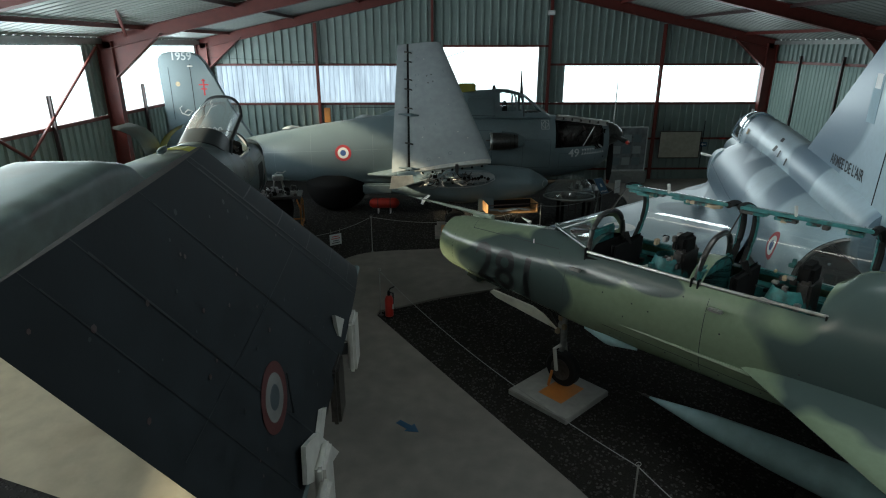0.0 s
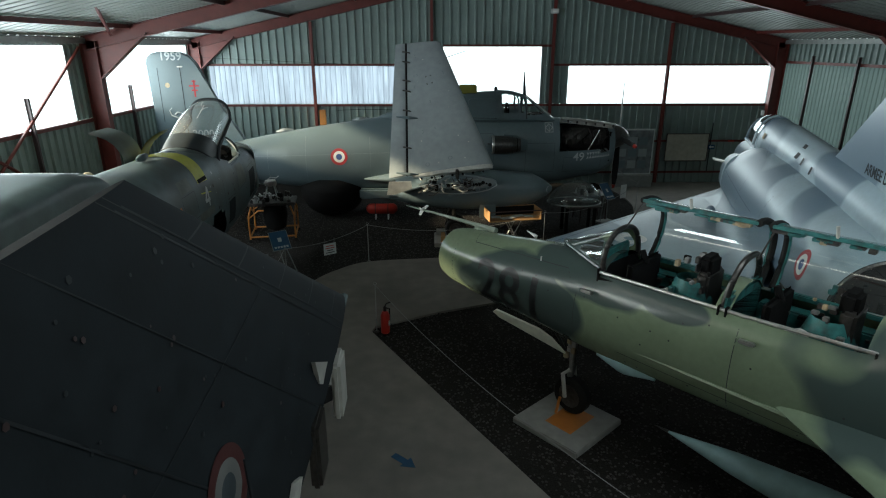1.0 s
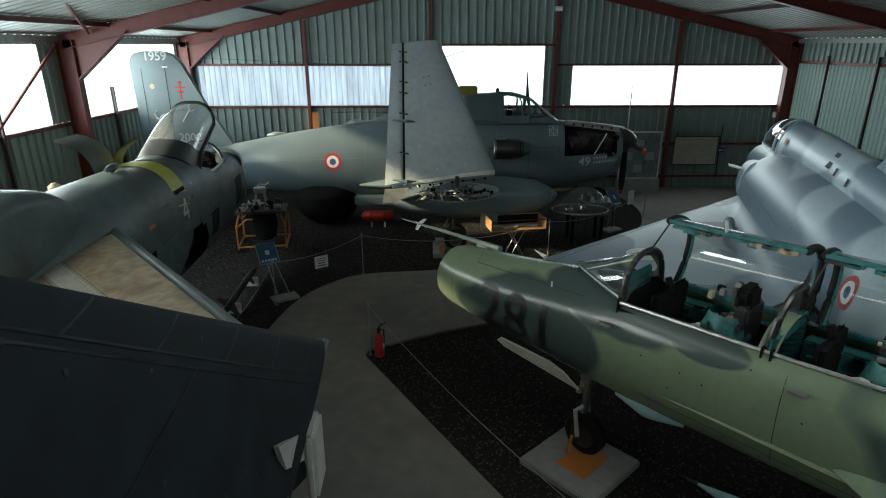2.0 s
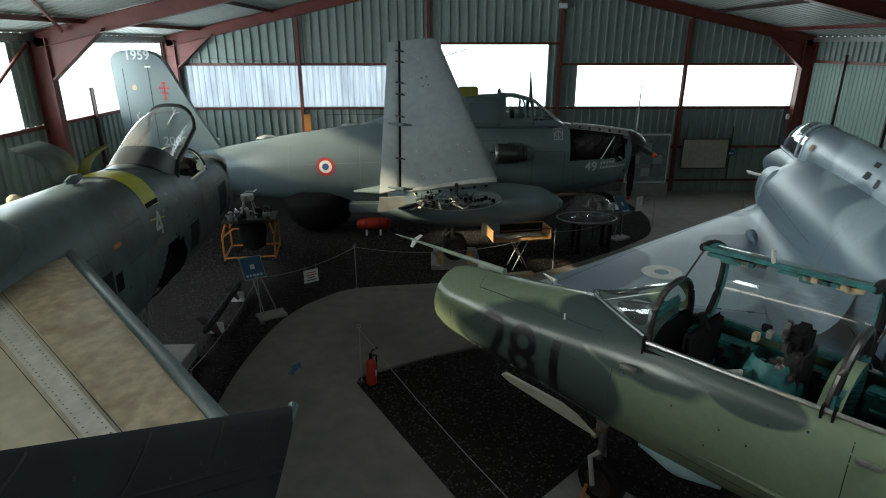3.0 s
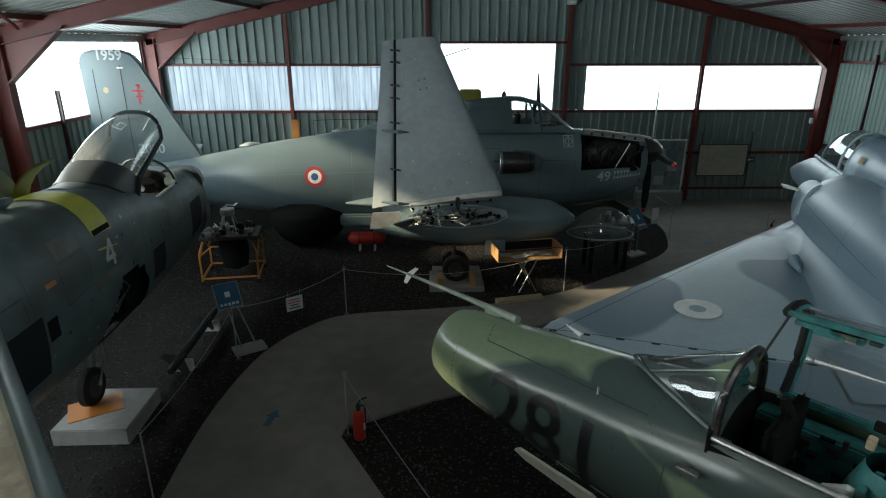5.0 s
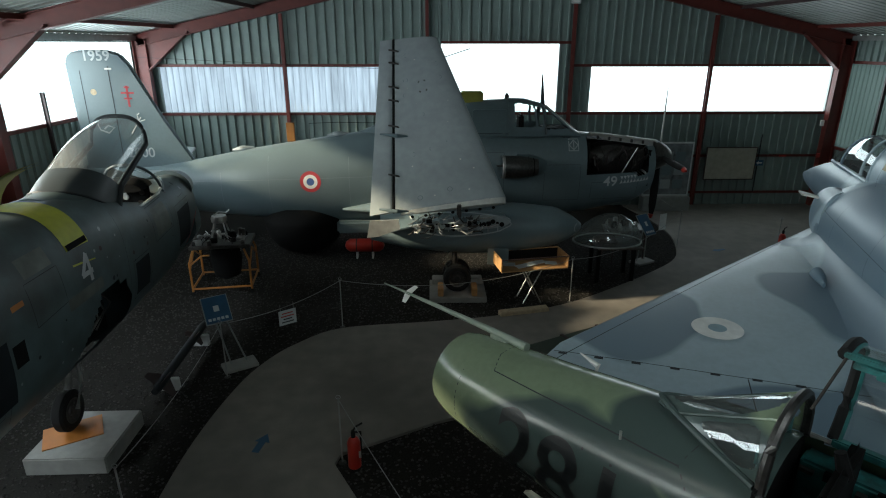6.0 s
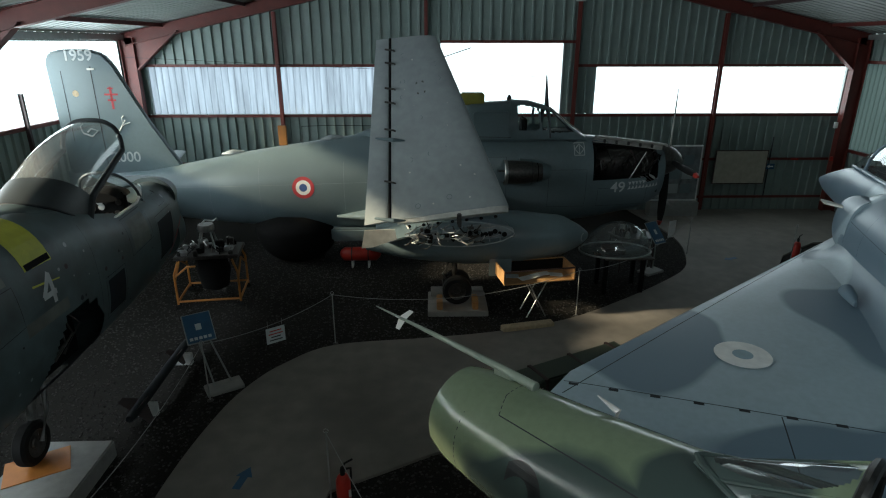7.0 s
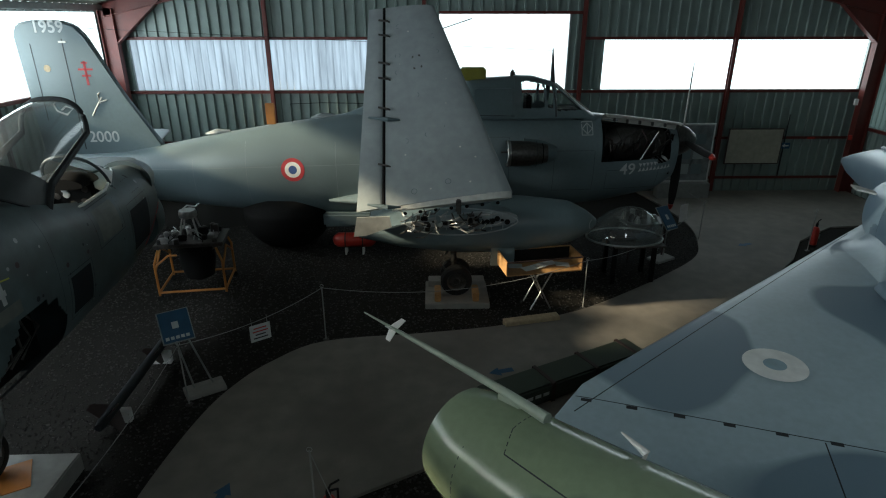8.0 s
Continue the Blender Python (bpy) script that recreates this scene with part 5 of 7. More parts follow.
    for i in range(8):
        x, y, z = -2.45 + rng.uniform(-.1, .1), rng.uniform(-0.05, 0.14), rng.uniform(1.0, 1.3)
        part("gear_fitting", box(x, x + 0.07, y, y + 0.06, z, z + 0.09, 0.01), rng.choice((M_ALUW, M_STEEL, M_RAWWOOD)), T)
    wheel(T, (-2.45, 0, 0.402), 0.29, 0.17)
    part("tray_post", tube([(-2.33, 0.2, 0.115), (-2.36, 0.17, 0.38)], 0.022, 8), M_ORANGE, T, "orange steel axle post")
    part("side_strake", hull([(-3.85, 0.02, 1.5, 1.44, 1.47, 2), (-3.45, 0.1, 1.54, 1.37, 1.45, 2.5), (-3.05, 0.03, 1.54, 1.46, 1.5, 2)], 0.06, 14), M_MIGBLUE, T, "", True).location = (0, 0.42, 0)
    # delta wing and drop tank
    for s in (1, -1):
        part("wing", foil(((-5.0, s * 0.5, 1.86), (-10.2, s * 0.5, 1.86)), ((-9.6, s * 3.7, 1.72), (-10.2, s * 3.7, 1.72)), 16, None, 0.05), M_MIG, T, "", True)
    part("wing_root_fillet", tube([(-3.4, 0.6, 1.82), (-5.4, 0.66, 1.82), (-8, 0.66, 1.85)], [0.01, 0.03, 0.03], 6), M_MIG, T)
    fn = plate([(-10.5, 2.9), (-12.8, 4.6), (-14, 4.6), (-13.9, 2.4)], 0.14, None, Matrix(((1, 0, 0, 0), (0, 0, 1, 0.07), (0, 1, 0, 0), (0, 0, 0, 1))))
    part("fin", fn, M_MIG, T)
    part("door_latch", box(-3.02, -2.86, 0.6, 0.66, 2.36, 2.4, 0.01), M_STEEL, T)
    part("door_latch", box(-4.9, -4.74, 0.6, 0.66, 2.4, 2.44, 0.01), M_STEEL, T)
    return T


trainer()
tank_m = pose(2.88, 6.54, 0.77, 0, 0, 131.7)
TK = thing("drop_tank", tank_m, "pale turquoise pointed drop tank under the trainer's wing", "drop tank")
part("tank_body", revolve([(0.0, 0.012), (-0.12, 0.03), (-0.8, 0.13), (-1.6, 0.2), (-2.4, 0.235), (-3.6, 0.235), (-4.6, 0.13), (-5.0, 0.02)], 30, "x"), M_MIGBLUE, TK, "", True)
part("tank_tip", tube([(0.16, 0, 0), (-0.02, 0, 0)], [0.004, 0.02], 8), M_DKSTEEL, TK)
part("tank_stand", box(-3.2, -1.9, -0.22, 0.22, -0.77, -0.2, 0.02), M_DKSTEEL, TK, "low dark trestle under the tank")
PL = solid("plinth", box(-0.56, 0.56, -0.56, 0.56, 0, 0.1, 0.015), M_PLINTH, "pale concrete plinth block under the trainer's nose wheel", "plinth", "plinths", m=pose(1.96, 7.76, 0, 0, 0, 41.7))
solid("wheel_tray", plate([(-0.3, -0.22), (0.3, -0.22), (0.3, 0.22), (-0.3, 0.22)], 0.012, None, None), M_ORANGE, "orange steel tray under the nose wheel", "tray", "wheel trays", m=pose(2.0, 7.74, 0.103, 0, 0, 41.7))


# ---- delta-wing interceptor, silver and blue-grey ----
def interceptor():
    T = thing("delta_fighter", pose(5.0, 6.2, 0, 0, 0, 70), "silver-blue camouflaged delta-wing fighter jet on gravel", "aircraft")
    sec = [(0.0, 0.66, 3.12, 1.8, 2.46, 2), (0.6, 0.7, 3.18, 1.75, 2.45, 2), (2.5, 0.78, 3.24, 1.6, 2.35, 2.0), (5, 0.88, 3.26, 1.45, 2.25, 2.0), (7.0, 0.92, 3.2, 1.4, 2.2, 2.0),
           (8.0, 0.92, 3.08, 1.42, 2.2, 2.1), (8.5, 0.88, 2.9, 1.5, 2.2, 2.1), (8.75, 0.8, 2.8, 1.6, 2.2, 2.1)]
    body = part("fuselage", hull(sec, 0.12, 60, None, (False, True)), M_MIR, T, "", True)
    part("nozzle_bore", revolve([(0.0, 0.63), (0.9, 0.6), (0.92, 0.02)], 40, "x", (0, 0, 2.46), None, False), M_VOID, T, "dark empty engine bore", True)
    part("nozzle_ring", revolve([(-0.02, 0.66), (-0.04, 0.64), (-0.02, 0.62), (0.1, 0.61)], 40, "x", (0, 0, 2.46), None, False), M_DKSTEEL, T, "", True)
    sp = [(-0.3, 0.24, 3.5, 2.7, 3.1, 2), (1.6, 0.3, 3.62, 2.7, 3.15, 2), (4.0, 0.34, 3.68, 2.7, 3.2, 2), (6.5, 0.39, 3.72, 2.6, 3.15, 2), (8.0, 0.41, 3.7, 2.5, 3.05, 2.05), (8.1, 0.41, 3.69, 2.4, 3.05, 2.05)]
    spine = part("spine", hull(sp, 0.12, 40), M_MIR, T, "", True)
    spine.location = (0, -0.12, 0)
    ns = [(8.0, 0.42, 3.12, 1.9, 2.65, 2), (9.2, 0.44, 3.06, 1.85, 2.6, 2), (10.6, 0.41, 2.92, 1.85, 2.45, 2), (11.8, 0.33, 2.68, 1.85, 2.3, 2), (13.0, 0.18, 2.34, 1.86, 2.1, 2), (13.8, 0.04, 2.08, 1.95, 2.0, 2)]
    part("nose", hull(ns, 0.12, 40), M_MIR, T, "", True).location = (0, -0.12, 0)
    # canopy with framed windscreen
    cn = [(8.1, 0.41, 3.69, 2.9, 3.05, 2.05), (9.1, 0.41, 3.68, 2.9, 3.04, 2.05), (9.8, 0.38, 3.52, 2.88, 3.0, 2), (10.5, 0.3, 3.2, 2.84, 2.95, 2), (11.2, 0.14, 2.9, 2.76, 2.82, 2)]
    can = part("canopy", hull(cn, 0.06, 48, lambda c: c.z < 3.02 and c.x < 10.2), M_HAZY, T, "closed clear cockpit canopy", True)
    can.location = (0, -0.12, 0)
    for x, w, zt, lean in ((8.12, 0.42, 3.7, 0.0), (8.5, 0.42, 3.69, 0.05), (9.75, 0.39, 3.56, -0.1)):
        pts = [(x + lean * math.sin(math.pi * j / 16), w * math.cos(math.pi * j / 16), 3.0 + (zt - 3.0) * math.sin(math.pi * j / 16)) for j in range(17)]
        part("canopy_frame", tube(pts, 0.026, 8), M_MIR, can, "", True)
    for y in (0.42, -0.42):
        part("canopy_rail", tube([(8.1, y, 3.0), (9.8, y * 0.93, 2.98), (11.2, y * 0.35, 2.82)], 0.035, 8), M_MIR, can)
    part("headrest_fairing", hull([(8.12, 0.36, 3.62, 3.0, 3.05, 2), (8.4, 0.32, 3.5, 3.0, 3.05, 2), (8.62, 0.2, 3.3, 3.0, 3.05, 2)], 0.06, 24), M_VOID, can, "dark cockpit rear shelf", True)
    part("cockpit_interior", box(8.1, 10.2, -0.44, 0.2, 2.9, 3.02), M_VOID, T)
    part("headrest", box(8.66, 8.8, -0.27, 0.03, 3.0, 3.42, 0.04), M_VOID, T)
    # air intakes with centre bodies
    for s in (1, -1):
        it = part("intake", hull([(9.3, 0.32, 2.85, 1.75, 2.3, 2.2), (10.05, 0.3, 2.78, 1.78, 2.28, 2.2), (10.15, 0.28, 2.74, 1.82, 2.28, 2.2)], 0.08, 28), M_MIR, T, "", True)
        it.location = (-1.4, s * 0.6, 0)
        part("intake_mouth", hull([(10.15, 0.24, 2.68, 1.88, 2.28, 2.1), (10.18, 0.22, 2.66, 1.9, 2.28, 2.1)], 0.02, 24), M_VOID, it)
        part("intake_cone", revolve([(9.9, 0.2), (10.3, 0.08), (10.42, 0.01)], 20, "x", (0, -s * 0.05, 2.28)), M_MIR, it, "", True)
    part("probe_fin", plate([(8.5, 0.78), (8.85, 0.98), (8.95, 1.08), (8.68, 1.08), (8.4, 0.8)], 0.03, None, pose(0, 0, 2.6)), M_ALUW, T)
    # delta wing
    ROOT, TIP = 9.55, 2.95
    for s in (1, -1):
        bm = bmesh.new()
        outl = [(ROOT, 0.6), (6.4, 2.75), (TIP + 0.25, 4.72), (TIP - 0.05, 4.86), (TIP - 0.35, 4.86), (2.3, 4.7), (1.6, 0.6)]
        zt = lambda x, y: 1.86 - 0.008 * y
        rows = []
        for k in range(25):
            y = 0.55 + (4.86 - 0.55) * k / 24
            le = np.interp(y, [0.55, 4.6, 4.8, 4.86], [ROOT + 0.08, TIP + 0.42, TIP + 0.1, TIP - 0.3])
            te = np.interp(y, [0.55, 4.7, 4.86], [1.55, 2.25, 2.35])
            c = le - te
            row_u, row_d = [], []
            for i in range(15):
                u = (1 - math.cos(math.pi * i / 14)) / 2
                th = 5 * 0.034 * max(c, 0.8) * (0.2969 * math.sqrt(u) - 0.126 * u - 0.3516 * u * u + 0.2843 * u ** 3 - 0.1036 * u ** 4)
                x = le - c * u
                row_u.append(bm.verts.new((x, s * y, 1.74 - 0.012 * y + th)))
                row_d.append(bm.verts.new((x, s * y, 1.74 - 0.012 * y - th)))
            rows.append((row_u, row_d))
        for (u0, d0), (u1, d1) in zip(rows, rows[1:]):
            for i in range(14):
                bm.faces.new((u0[i], u0[i + 1], u1[i + 1], u1[i]))
                bm.faces.new((d0[i], d1[i], d1[i + 1], d0[i + 1]))
            bm.faces.new((u0[14], d0[14], d1[14], u1[14]))
        u, d = rows[-1]
        bm.faces.new(u + d[::-1])
        bmesh.ops.remove_doubles(bm, verts=bm.verts, dist=0.0006)
        w = part("wing", bm, M_MIR, T, "", True)
        if s == 1:
            for pts in ([(3.0, 4.85), (2.95, 0.9)], [(8.9, 0.95), (2.75, 4.7)], [(2.95, 2.6), (1.9, 2.6)]):
                bm = tube([(Vector((pts[0][0], pts[0][1], 2.2)).lerp(Vector((pts[1][0], pts[1][1], 2.2)), i / 30)) for i in range(31)], 0.006, 4)
                part("panel_gap", wrap(bm, w, (0, 0, -1), 0.0015), M_INK, w)
            for i in range(9):
                y = 1.2 + i * 0.42
                part("hinge_mark", wrap(plate([(2.98, y), (2.93, y), (2.93, y + 0.1), (2.98, y + 0.1)], 0.002, None, pose(0, 0, 2.3)), w, (0, 0, -1), 0.004), M_INK, w)
            roundel(w, (4.1, 2.81, 2.3), (0, 0, 1), 0.31, w, (0, 0, -1), True)
            part("air_scoop", hull([(7.0, 0.02, 1.94, 1.86, 1.88, 2), (7.25, 0.09, 2.0, 1.86, 1.9, 2), (7.45, 0.1, 2.02, 1.86, 1.9, 2)], 0.05, 14), M_MIR, w, "", True).location = (-1.2, 1.25, 0)
    for pts in ([(7.9, 2, 2.7), (7.9, 2, 1.9)], [(7.2, 2, 2.8), (7.2, 2, 1.9), (5.6, 2, 1.9), (5.6, 2, 2.8)], [(3.6, 2, 2.9), (3.6, 2, 1.9)], [(8.2, 2, 2.5), (4.2, 2, 2.45)]):
        seam(T, body, pts, (0, -1, 0), 0.003)
    for x in (7.4, 6.2, 5.0, 3.9):
        seam(T, spine, [(x, 2, 3.45), (x, 2, 3.05)], (0, -1, 0), 0.003)
    part("patch_marking", wrap(box(7.4, 7.65, 1.0, 1.002, 3.3, 3.42), spine, (0, -1, 0), 0.022), M_RAWWOOD, spine)
    # curved fillets between the body and the wings
    for s in (1, -1):
        bm = bmesh.new()
        g = []
        for i in range(41):
            x = 2.2 + 6.45 * i / 40
            e = 1 if i < 34 else 1 - ((i - 34) / 6) ** 2 * 0.8
            w = 0.5 * e
            g.append([bm.verts.new((x, s * (0.78 + w * (1 - math.cos(k * math.pi / 20)) / 1.0 + 0.02 * k * e), 1.80 + 0.68 * e * (1 - math.sin(k * math.pi / 20)) ** 1.3)) for k in range(11)])
        for r0, r1 in zip(g, g[1:]):
            for k in range(10):
                bm.faces.new((r0[k], r0[k + 1], r1[k + 1], r1[k]))
        part("root_fillet", bm, M_MIR, T, "", True)
    # fin
    bm = bmesh.new()
    plate([(4.4, 3.2), (0.7, 5.7), (-0.5, 5.7), (-0.1, 3.0), (1.2, 2.9)], 0.14, bm, Matrix(((1, 0, 0, 0), (0, 0, 1, 0.07), (0, 1, 0, 0), (0, 0, 0, 1))))
    bmesh.ops.bevel(bm, geom=list(bm.edges), offset=0.04, segments=2, affect="EDGES")
    fin = part("fin", bm, M_MIR, T, "", True)
    fin.location = (-0.35, -0.1, 0)
    part("rudder_gap", tube([(0.45, 0.072, 3.1), (0.25, 0.072, 5.65)], 0.008, 4), M_INK, fin)
    letters("516", 0.22, facing((0.58, 0.073, 5.07), (0, 1, 0)), M_INK, fin, bold=0.002)
    part("crest_marking", box(1.0, 1.2, 0.07, 0.075, 4.75, 4.92, 0.0), M_ROUND_W, fin)
    letters("ARMEE DE L'AIR", 0.2, facing((1.6, 0.073, 3.72), (0, 1, 0)), M_INK, fin, bold=0.003)
    part("crest_marking", box(0.95, 1.25, 0.07, 0.074, 4.35, 4.9, 0.0), M_ROUND_G, fin)
    part("small_lettering", box(-0.05, 0.4, 0.07, 0.074, 3.2, 3.3, 0.0), M_INK, fin)
    roundel(T, (1.05, 1.4, 2.75), (0, 1, 0), 0.21, body, (0, -1, -0.2))
    for x, z, w in ((4.5, 3.5, 0.2), (4.1, 3.4, 0.1), (3.5, 3.36, 0.1)):
        part("cooling_slot", wrap(box(x, x + w, 1.0, 1.002, z - w * 0.6, z + w * 0.6), spine, (0, -1, 0), 0.022), M_INK, spine)
    part("vane_probe", tube([(0.4, 3.9, 2.5), (0.42, 3.9, 2.56)], 0.01), M_STEEL, T)
    # landing gear
    for y, x in ((1.6, 4.2), (-1.6, 4.2), (0.0, 10.6)):
        part("gear_leg", tube([(x, y, 1.75), (x, y, 0.3)], [0.07, 0.05], 10), M_STEEL, T)
        wheel(T, (x, y + 0.12, 0.31), 0.31, 0.18)
    return T


interceptor()


# ---- carrier fighter with its wing raised and folded ----
def carrier_jet():
    T = thing("carrier_fighter", pose(-5.05, 16.75, 0, 0, 0, 91), "weathered blue-grey carrier jet with folded wing and open canopy", "aircraft")
    sec = [(-0.95, 0.42, 2.8, 1.5, 2.2, 2.2), (-1.6, 0.54, 2.84, 1.35, 2.25, 2.3), (-2.4, 0.63, 2.87, 1.25, 2.25, 2.5), (-3.4, 0.68, 3.0, 1.2, 2.25, 2.5), (-4.2, 0.72, 3.26, 1.17, 2.25, 2.5), (-5.0, 0.75, 3.34, 1.15, 2.25, 2.6),
           (-8.0, 0.8, 3.4, 1.15, 2.25, 2.6), (-11, 0.78, 3.3, 1.2, 2.25, 2.4), (-15, 0.6, 3.0, 1.5, 2.25, 2.1)]

    def holes(c):
        bay = -6.0 < c.x < -4.42 and c.y < -0.3 and 1.25 < c.z < 2.14 and c.z < 2.2 - max(0, -c.x - 5.2) * 1.05 and c.z < 2.1 - max(0, c.x + 4.65) * 1.8
        pit = -3.95 < c.x < -2.62 and c.z > 2.8 and abs(c.y) < 0.48
        well = -5.7 < c.x < -4.8 and abs(c.y) < 0.3 and c.z < 1.4
        return bay or pit or well
    body = part("fuselage", hull(sec, 0.04, 120, holes), M_CRUS, T, "", True)
    part("radome", hull([(-0.42, 0.05, 2.6, 2.46, 2.53, 2), (-0.5, 0.2, 2.72, 2.32, 2.53, 2), (-0.7, 0.33, 2.82, 2.2, 2.53, 2), (-1.1, 0.44, 2.89, 2.12, 2.53, 2)], 0.06, 36), M_CRUS, T, "", True)
    part("intake_lip", hull([(-0.62, 0.34, 2.22, 1.42, 1.82, 2.2), (-0.72, 0.39, 2.3, 1.38, 1.82, 2.2), (-1.2, 0.46, 2.4, 1.36, 1.84, 2.2)], 0.05, 40), M_CRUS, T, "", True)
    part("intake_mouth", hull([(-0.615, 0.29, 2.16, 1.48, 1.82, 2.1), (-0.6, 0.28, 2.15, 1.49, 1.82, 2.1)], 0.02, 30), M_VOID, T)
    tri = [(-0.95, 2.1), (-1.75, 1.62), (-1.0, 1.62), (-0.95, 2.1)]
    part("warning_triangle", wrap(tube([(a[0] + (b[0] - a[0]) * k / 10, -1.2, a[1] + (b[1] - a[1]) * k / 10) for a, b in zip(tri[:2], tri[1:3]) for k in range(10)], 0.028, 6), body, (0, 1, 0)), M_ROUND_R, T, "red warning stripe by the air intake")
    for i in range(4):
        part("vent_slot", wrap(box(-1.72 - i * 0.085, -1.67 - i * 0.085, -1.2, -1.198, 2.58, 2.76), body, (0, 1, 0)), M_INK, T)
    # bay with braces; a black sheet behind them paints its shade
    bay = part("bay_shade_backing", box(-6.25, -4.4, -0.22, -0.2, 1.2, 2.3), M_VOID, T, "black sheet for the shade in the open equipment bay")
    for i in range(6):
        part("bay_pipe", tube([(-5.9 + i * 0.2, -0.34, 1.4), (-5.6 + i * 0.18, -0.5, 1.5 + 0.05 * i), (-5.2 + i * 0.1, -0.36, 1.9)], 0.015, 6), M_DKSTEEL, bay)
    # windscreen, canopy
    def arch(x, w, zt, zb, k=0.85):
        return [Vector((x, w * math.copysign(abs(math.cos(math.pi * j / 20)) ** k, math.cos(math.pi * j / 20)), zb + (zt - zb) * math.sin(math.pi * j / 20) ** k)) for j in range(21)]
    bow = [Vector((v.x - 0.22 * (v.z - 2.86) / 0.46, v.y, v.z)) for v in arch(-2.42, 0.45, 3.3, 2.86)]
    base = [Vector((-1.5 - 0.92 * (abs(j - 10) / 10) ** 1.3, 0.47 * (10 - j) / 10, 2.86 - 0.05 * (abs(j - 10) / 10))) for j in range(21)]
    ws = part("windscreen_frame", tube(bow, 0.022, 8), M_FRAME, T, "", True)
    # side panes are opaque and pale, to paint the bright reflection on them
    for nm, j0, j1, m_, lb in (("front_pane", 7, 13, M_GLASS, "clear flat windscreen"), ("bright_side_pane", 0, 7, M_ALUW, "windscreen side pane, bright reflection put into its colour"), ("bright_side_pane", 13, 20, M_ALUW, "windscreen side pane, bright reflection put into its colour")):
        bm = bmesh.new()
        va, vb = [bm.verts.new(v) for v in bow[j0:j1 + 1]], [bm.verts.new(v) for v in base[j0:j1 + 1]]
        for k in range(j1 - j0):
            bm.faces.new((va[k], va[k + 1], vb[k + 1], vb[k]))
        part(nm, bm, m_, ws, lb, True)
    part("windscreen_skirt", tube(base, 0.022, 8), M_CRUS, ws)
    # tub floor coloured black for the shade down in the cockpit
    tub = part("cockpit_tub", box(-3.95, -2.6, -0.5, 0.5, 2.2, 2.24), M_VOID, T, "cockpit tub, black for the shade inside")
    part("instrument_panel", box(-2.78, -2.72, -0.4, 0.4, 2.4, 3.02, 0.04), M_VOID, tub)
    part("tub_wall", box(-3.95, -2.65, 0.42, 0.46, 2.24, 2.84), M_DKSTEEL, tub)
    part("glare_shield", hull([(-2.95, 0.36, 3.06, 2.9, 2.95, 2), (-2.7, 0.38, 3.12, 2.9, 2.95, 2), (-2.4, 0.3, 3.05, 2.88, 2.93, 2)], 0.05, 20), M_VOID, tub, "", True)
    rng = random.Random(12)
    for i in range(12):
        y, z = rng.uniform(-0.32, 0.32), rng.uniform(2.5, 2.95)
        part("dial", revolve([(-2.785, 0.05), (-2.795, 0.045), (-2.796, 0.01)], 14, "x", (0, y, z)), rng.choice((M_DKSTEEL, M_LETTER)), tub)
    for i in range(10):
        x, z = rng.uniform(-3.6, -2.8), rng.uniform(2.6, 2.8)
        part("switch_box", box(x, x + 0.1, 0.36, 0.42, z, z + 0.06, 0.008), rng.choice((M_VOID, M_LETTER, M_DKSTEEL)), tub)
    part("pit_edge", tube([(-3.95, -0.5, 2.8), (-3.3, -0.52, 2.8), (-2.66, -0.5, 2.83), (-2.5, -0.47, 2.88)], 0.022, 8), M_ALUW, tub, "worn pale cockpit sill")
    part("seat", box(-3.75, -3.5, -0.24, 0.24, 2.24, 3.1, 0.05), M_VOID, tub)
    # canopy swung up about its rear edge: metal rear band, hazy bubble, black front bow
    def station(top, foot, w, k=0.75):
        pts = []
        for j in range(25):
            a = math.pi * j / 24
            q = math.sin(a) ** k
            pts.append(Vector((foot[0] + (top[0] - foot[0]) * q, w * math.copysign(abs(math.cos(a)) ** k, math.cos(a)), foot[1] + (top[1] - foot[1]) * q)))
        return pts
    c0 = station((-4.72, 3.36), (-4.02, 2.9), 0.5)
    c1 = station((-4.22, 3.58), (-3.8, 3.22), 0.48)
    c2 = station((-2.62, 4.1), (-2.68, 3.66), 0.44)
    cv = part("canopy_frame", tube(c2, 0.035, 8), M_INK, T, "black canopy bow", True)

    def skin(a, b, n, bulge):
        bm = bmesh.new()
        g = [[bm.verts.new(a[j].lerp(b[j], i / n) + Vector((-0.35, a[j].y * 0.25, 0.93)) * bulge * math.sin(math.pi * i / n) * math.sin(math.pi * j / 24)) for j in range(25)] for i in range(n + 1)]
        for r0, r1 in zip(g, g[1:]):
            for j in range(24):
                bm.faces.new((r0[j], r0[j + 1], r1[j + 1], r1[j]))
        return bm
    part("canopy_glass", skin(c1, c2, 12, 0.1), M_MILKY, cv, "hazy clear canopy, swung open", True)
    part("canopy_band", skin(c0, c1, 4, 0.02), M_FRAME, cv, "dark metal canopy rear band", True)
    part("band_edge", tube(c0, 0.018, 6), M_INK, cv, "", True)
    for e in (0, 24):
        part("canopy_rail", tube([c0[e], c1[e], c2[e]], [0.05, 0.055, 0.04], 8), M_INK, cv)
    part("canopy_fairing", hull([(-5.1, 0.3, 3.36, 3.1, 3.2, 2), (-4.75, 0.42, 3.37, 3.0, 3.1, 2.2), (-4.2, 0.46, 3.3, 2.9, 3.0, 2.2), (-3.95, 0.46, 3.2, 2.8, 2.9, 2.2)], 0.06, 32), M_CRUS, T, "", True)
    part("canopy_jack", tube([(-3.9, 0.1, 2.9), (-3.5, 0.1, 3.35)], 0.03, 8), M_STEEL, cv)
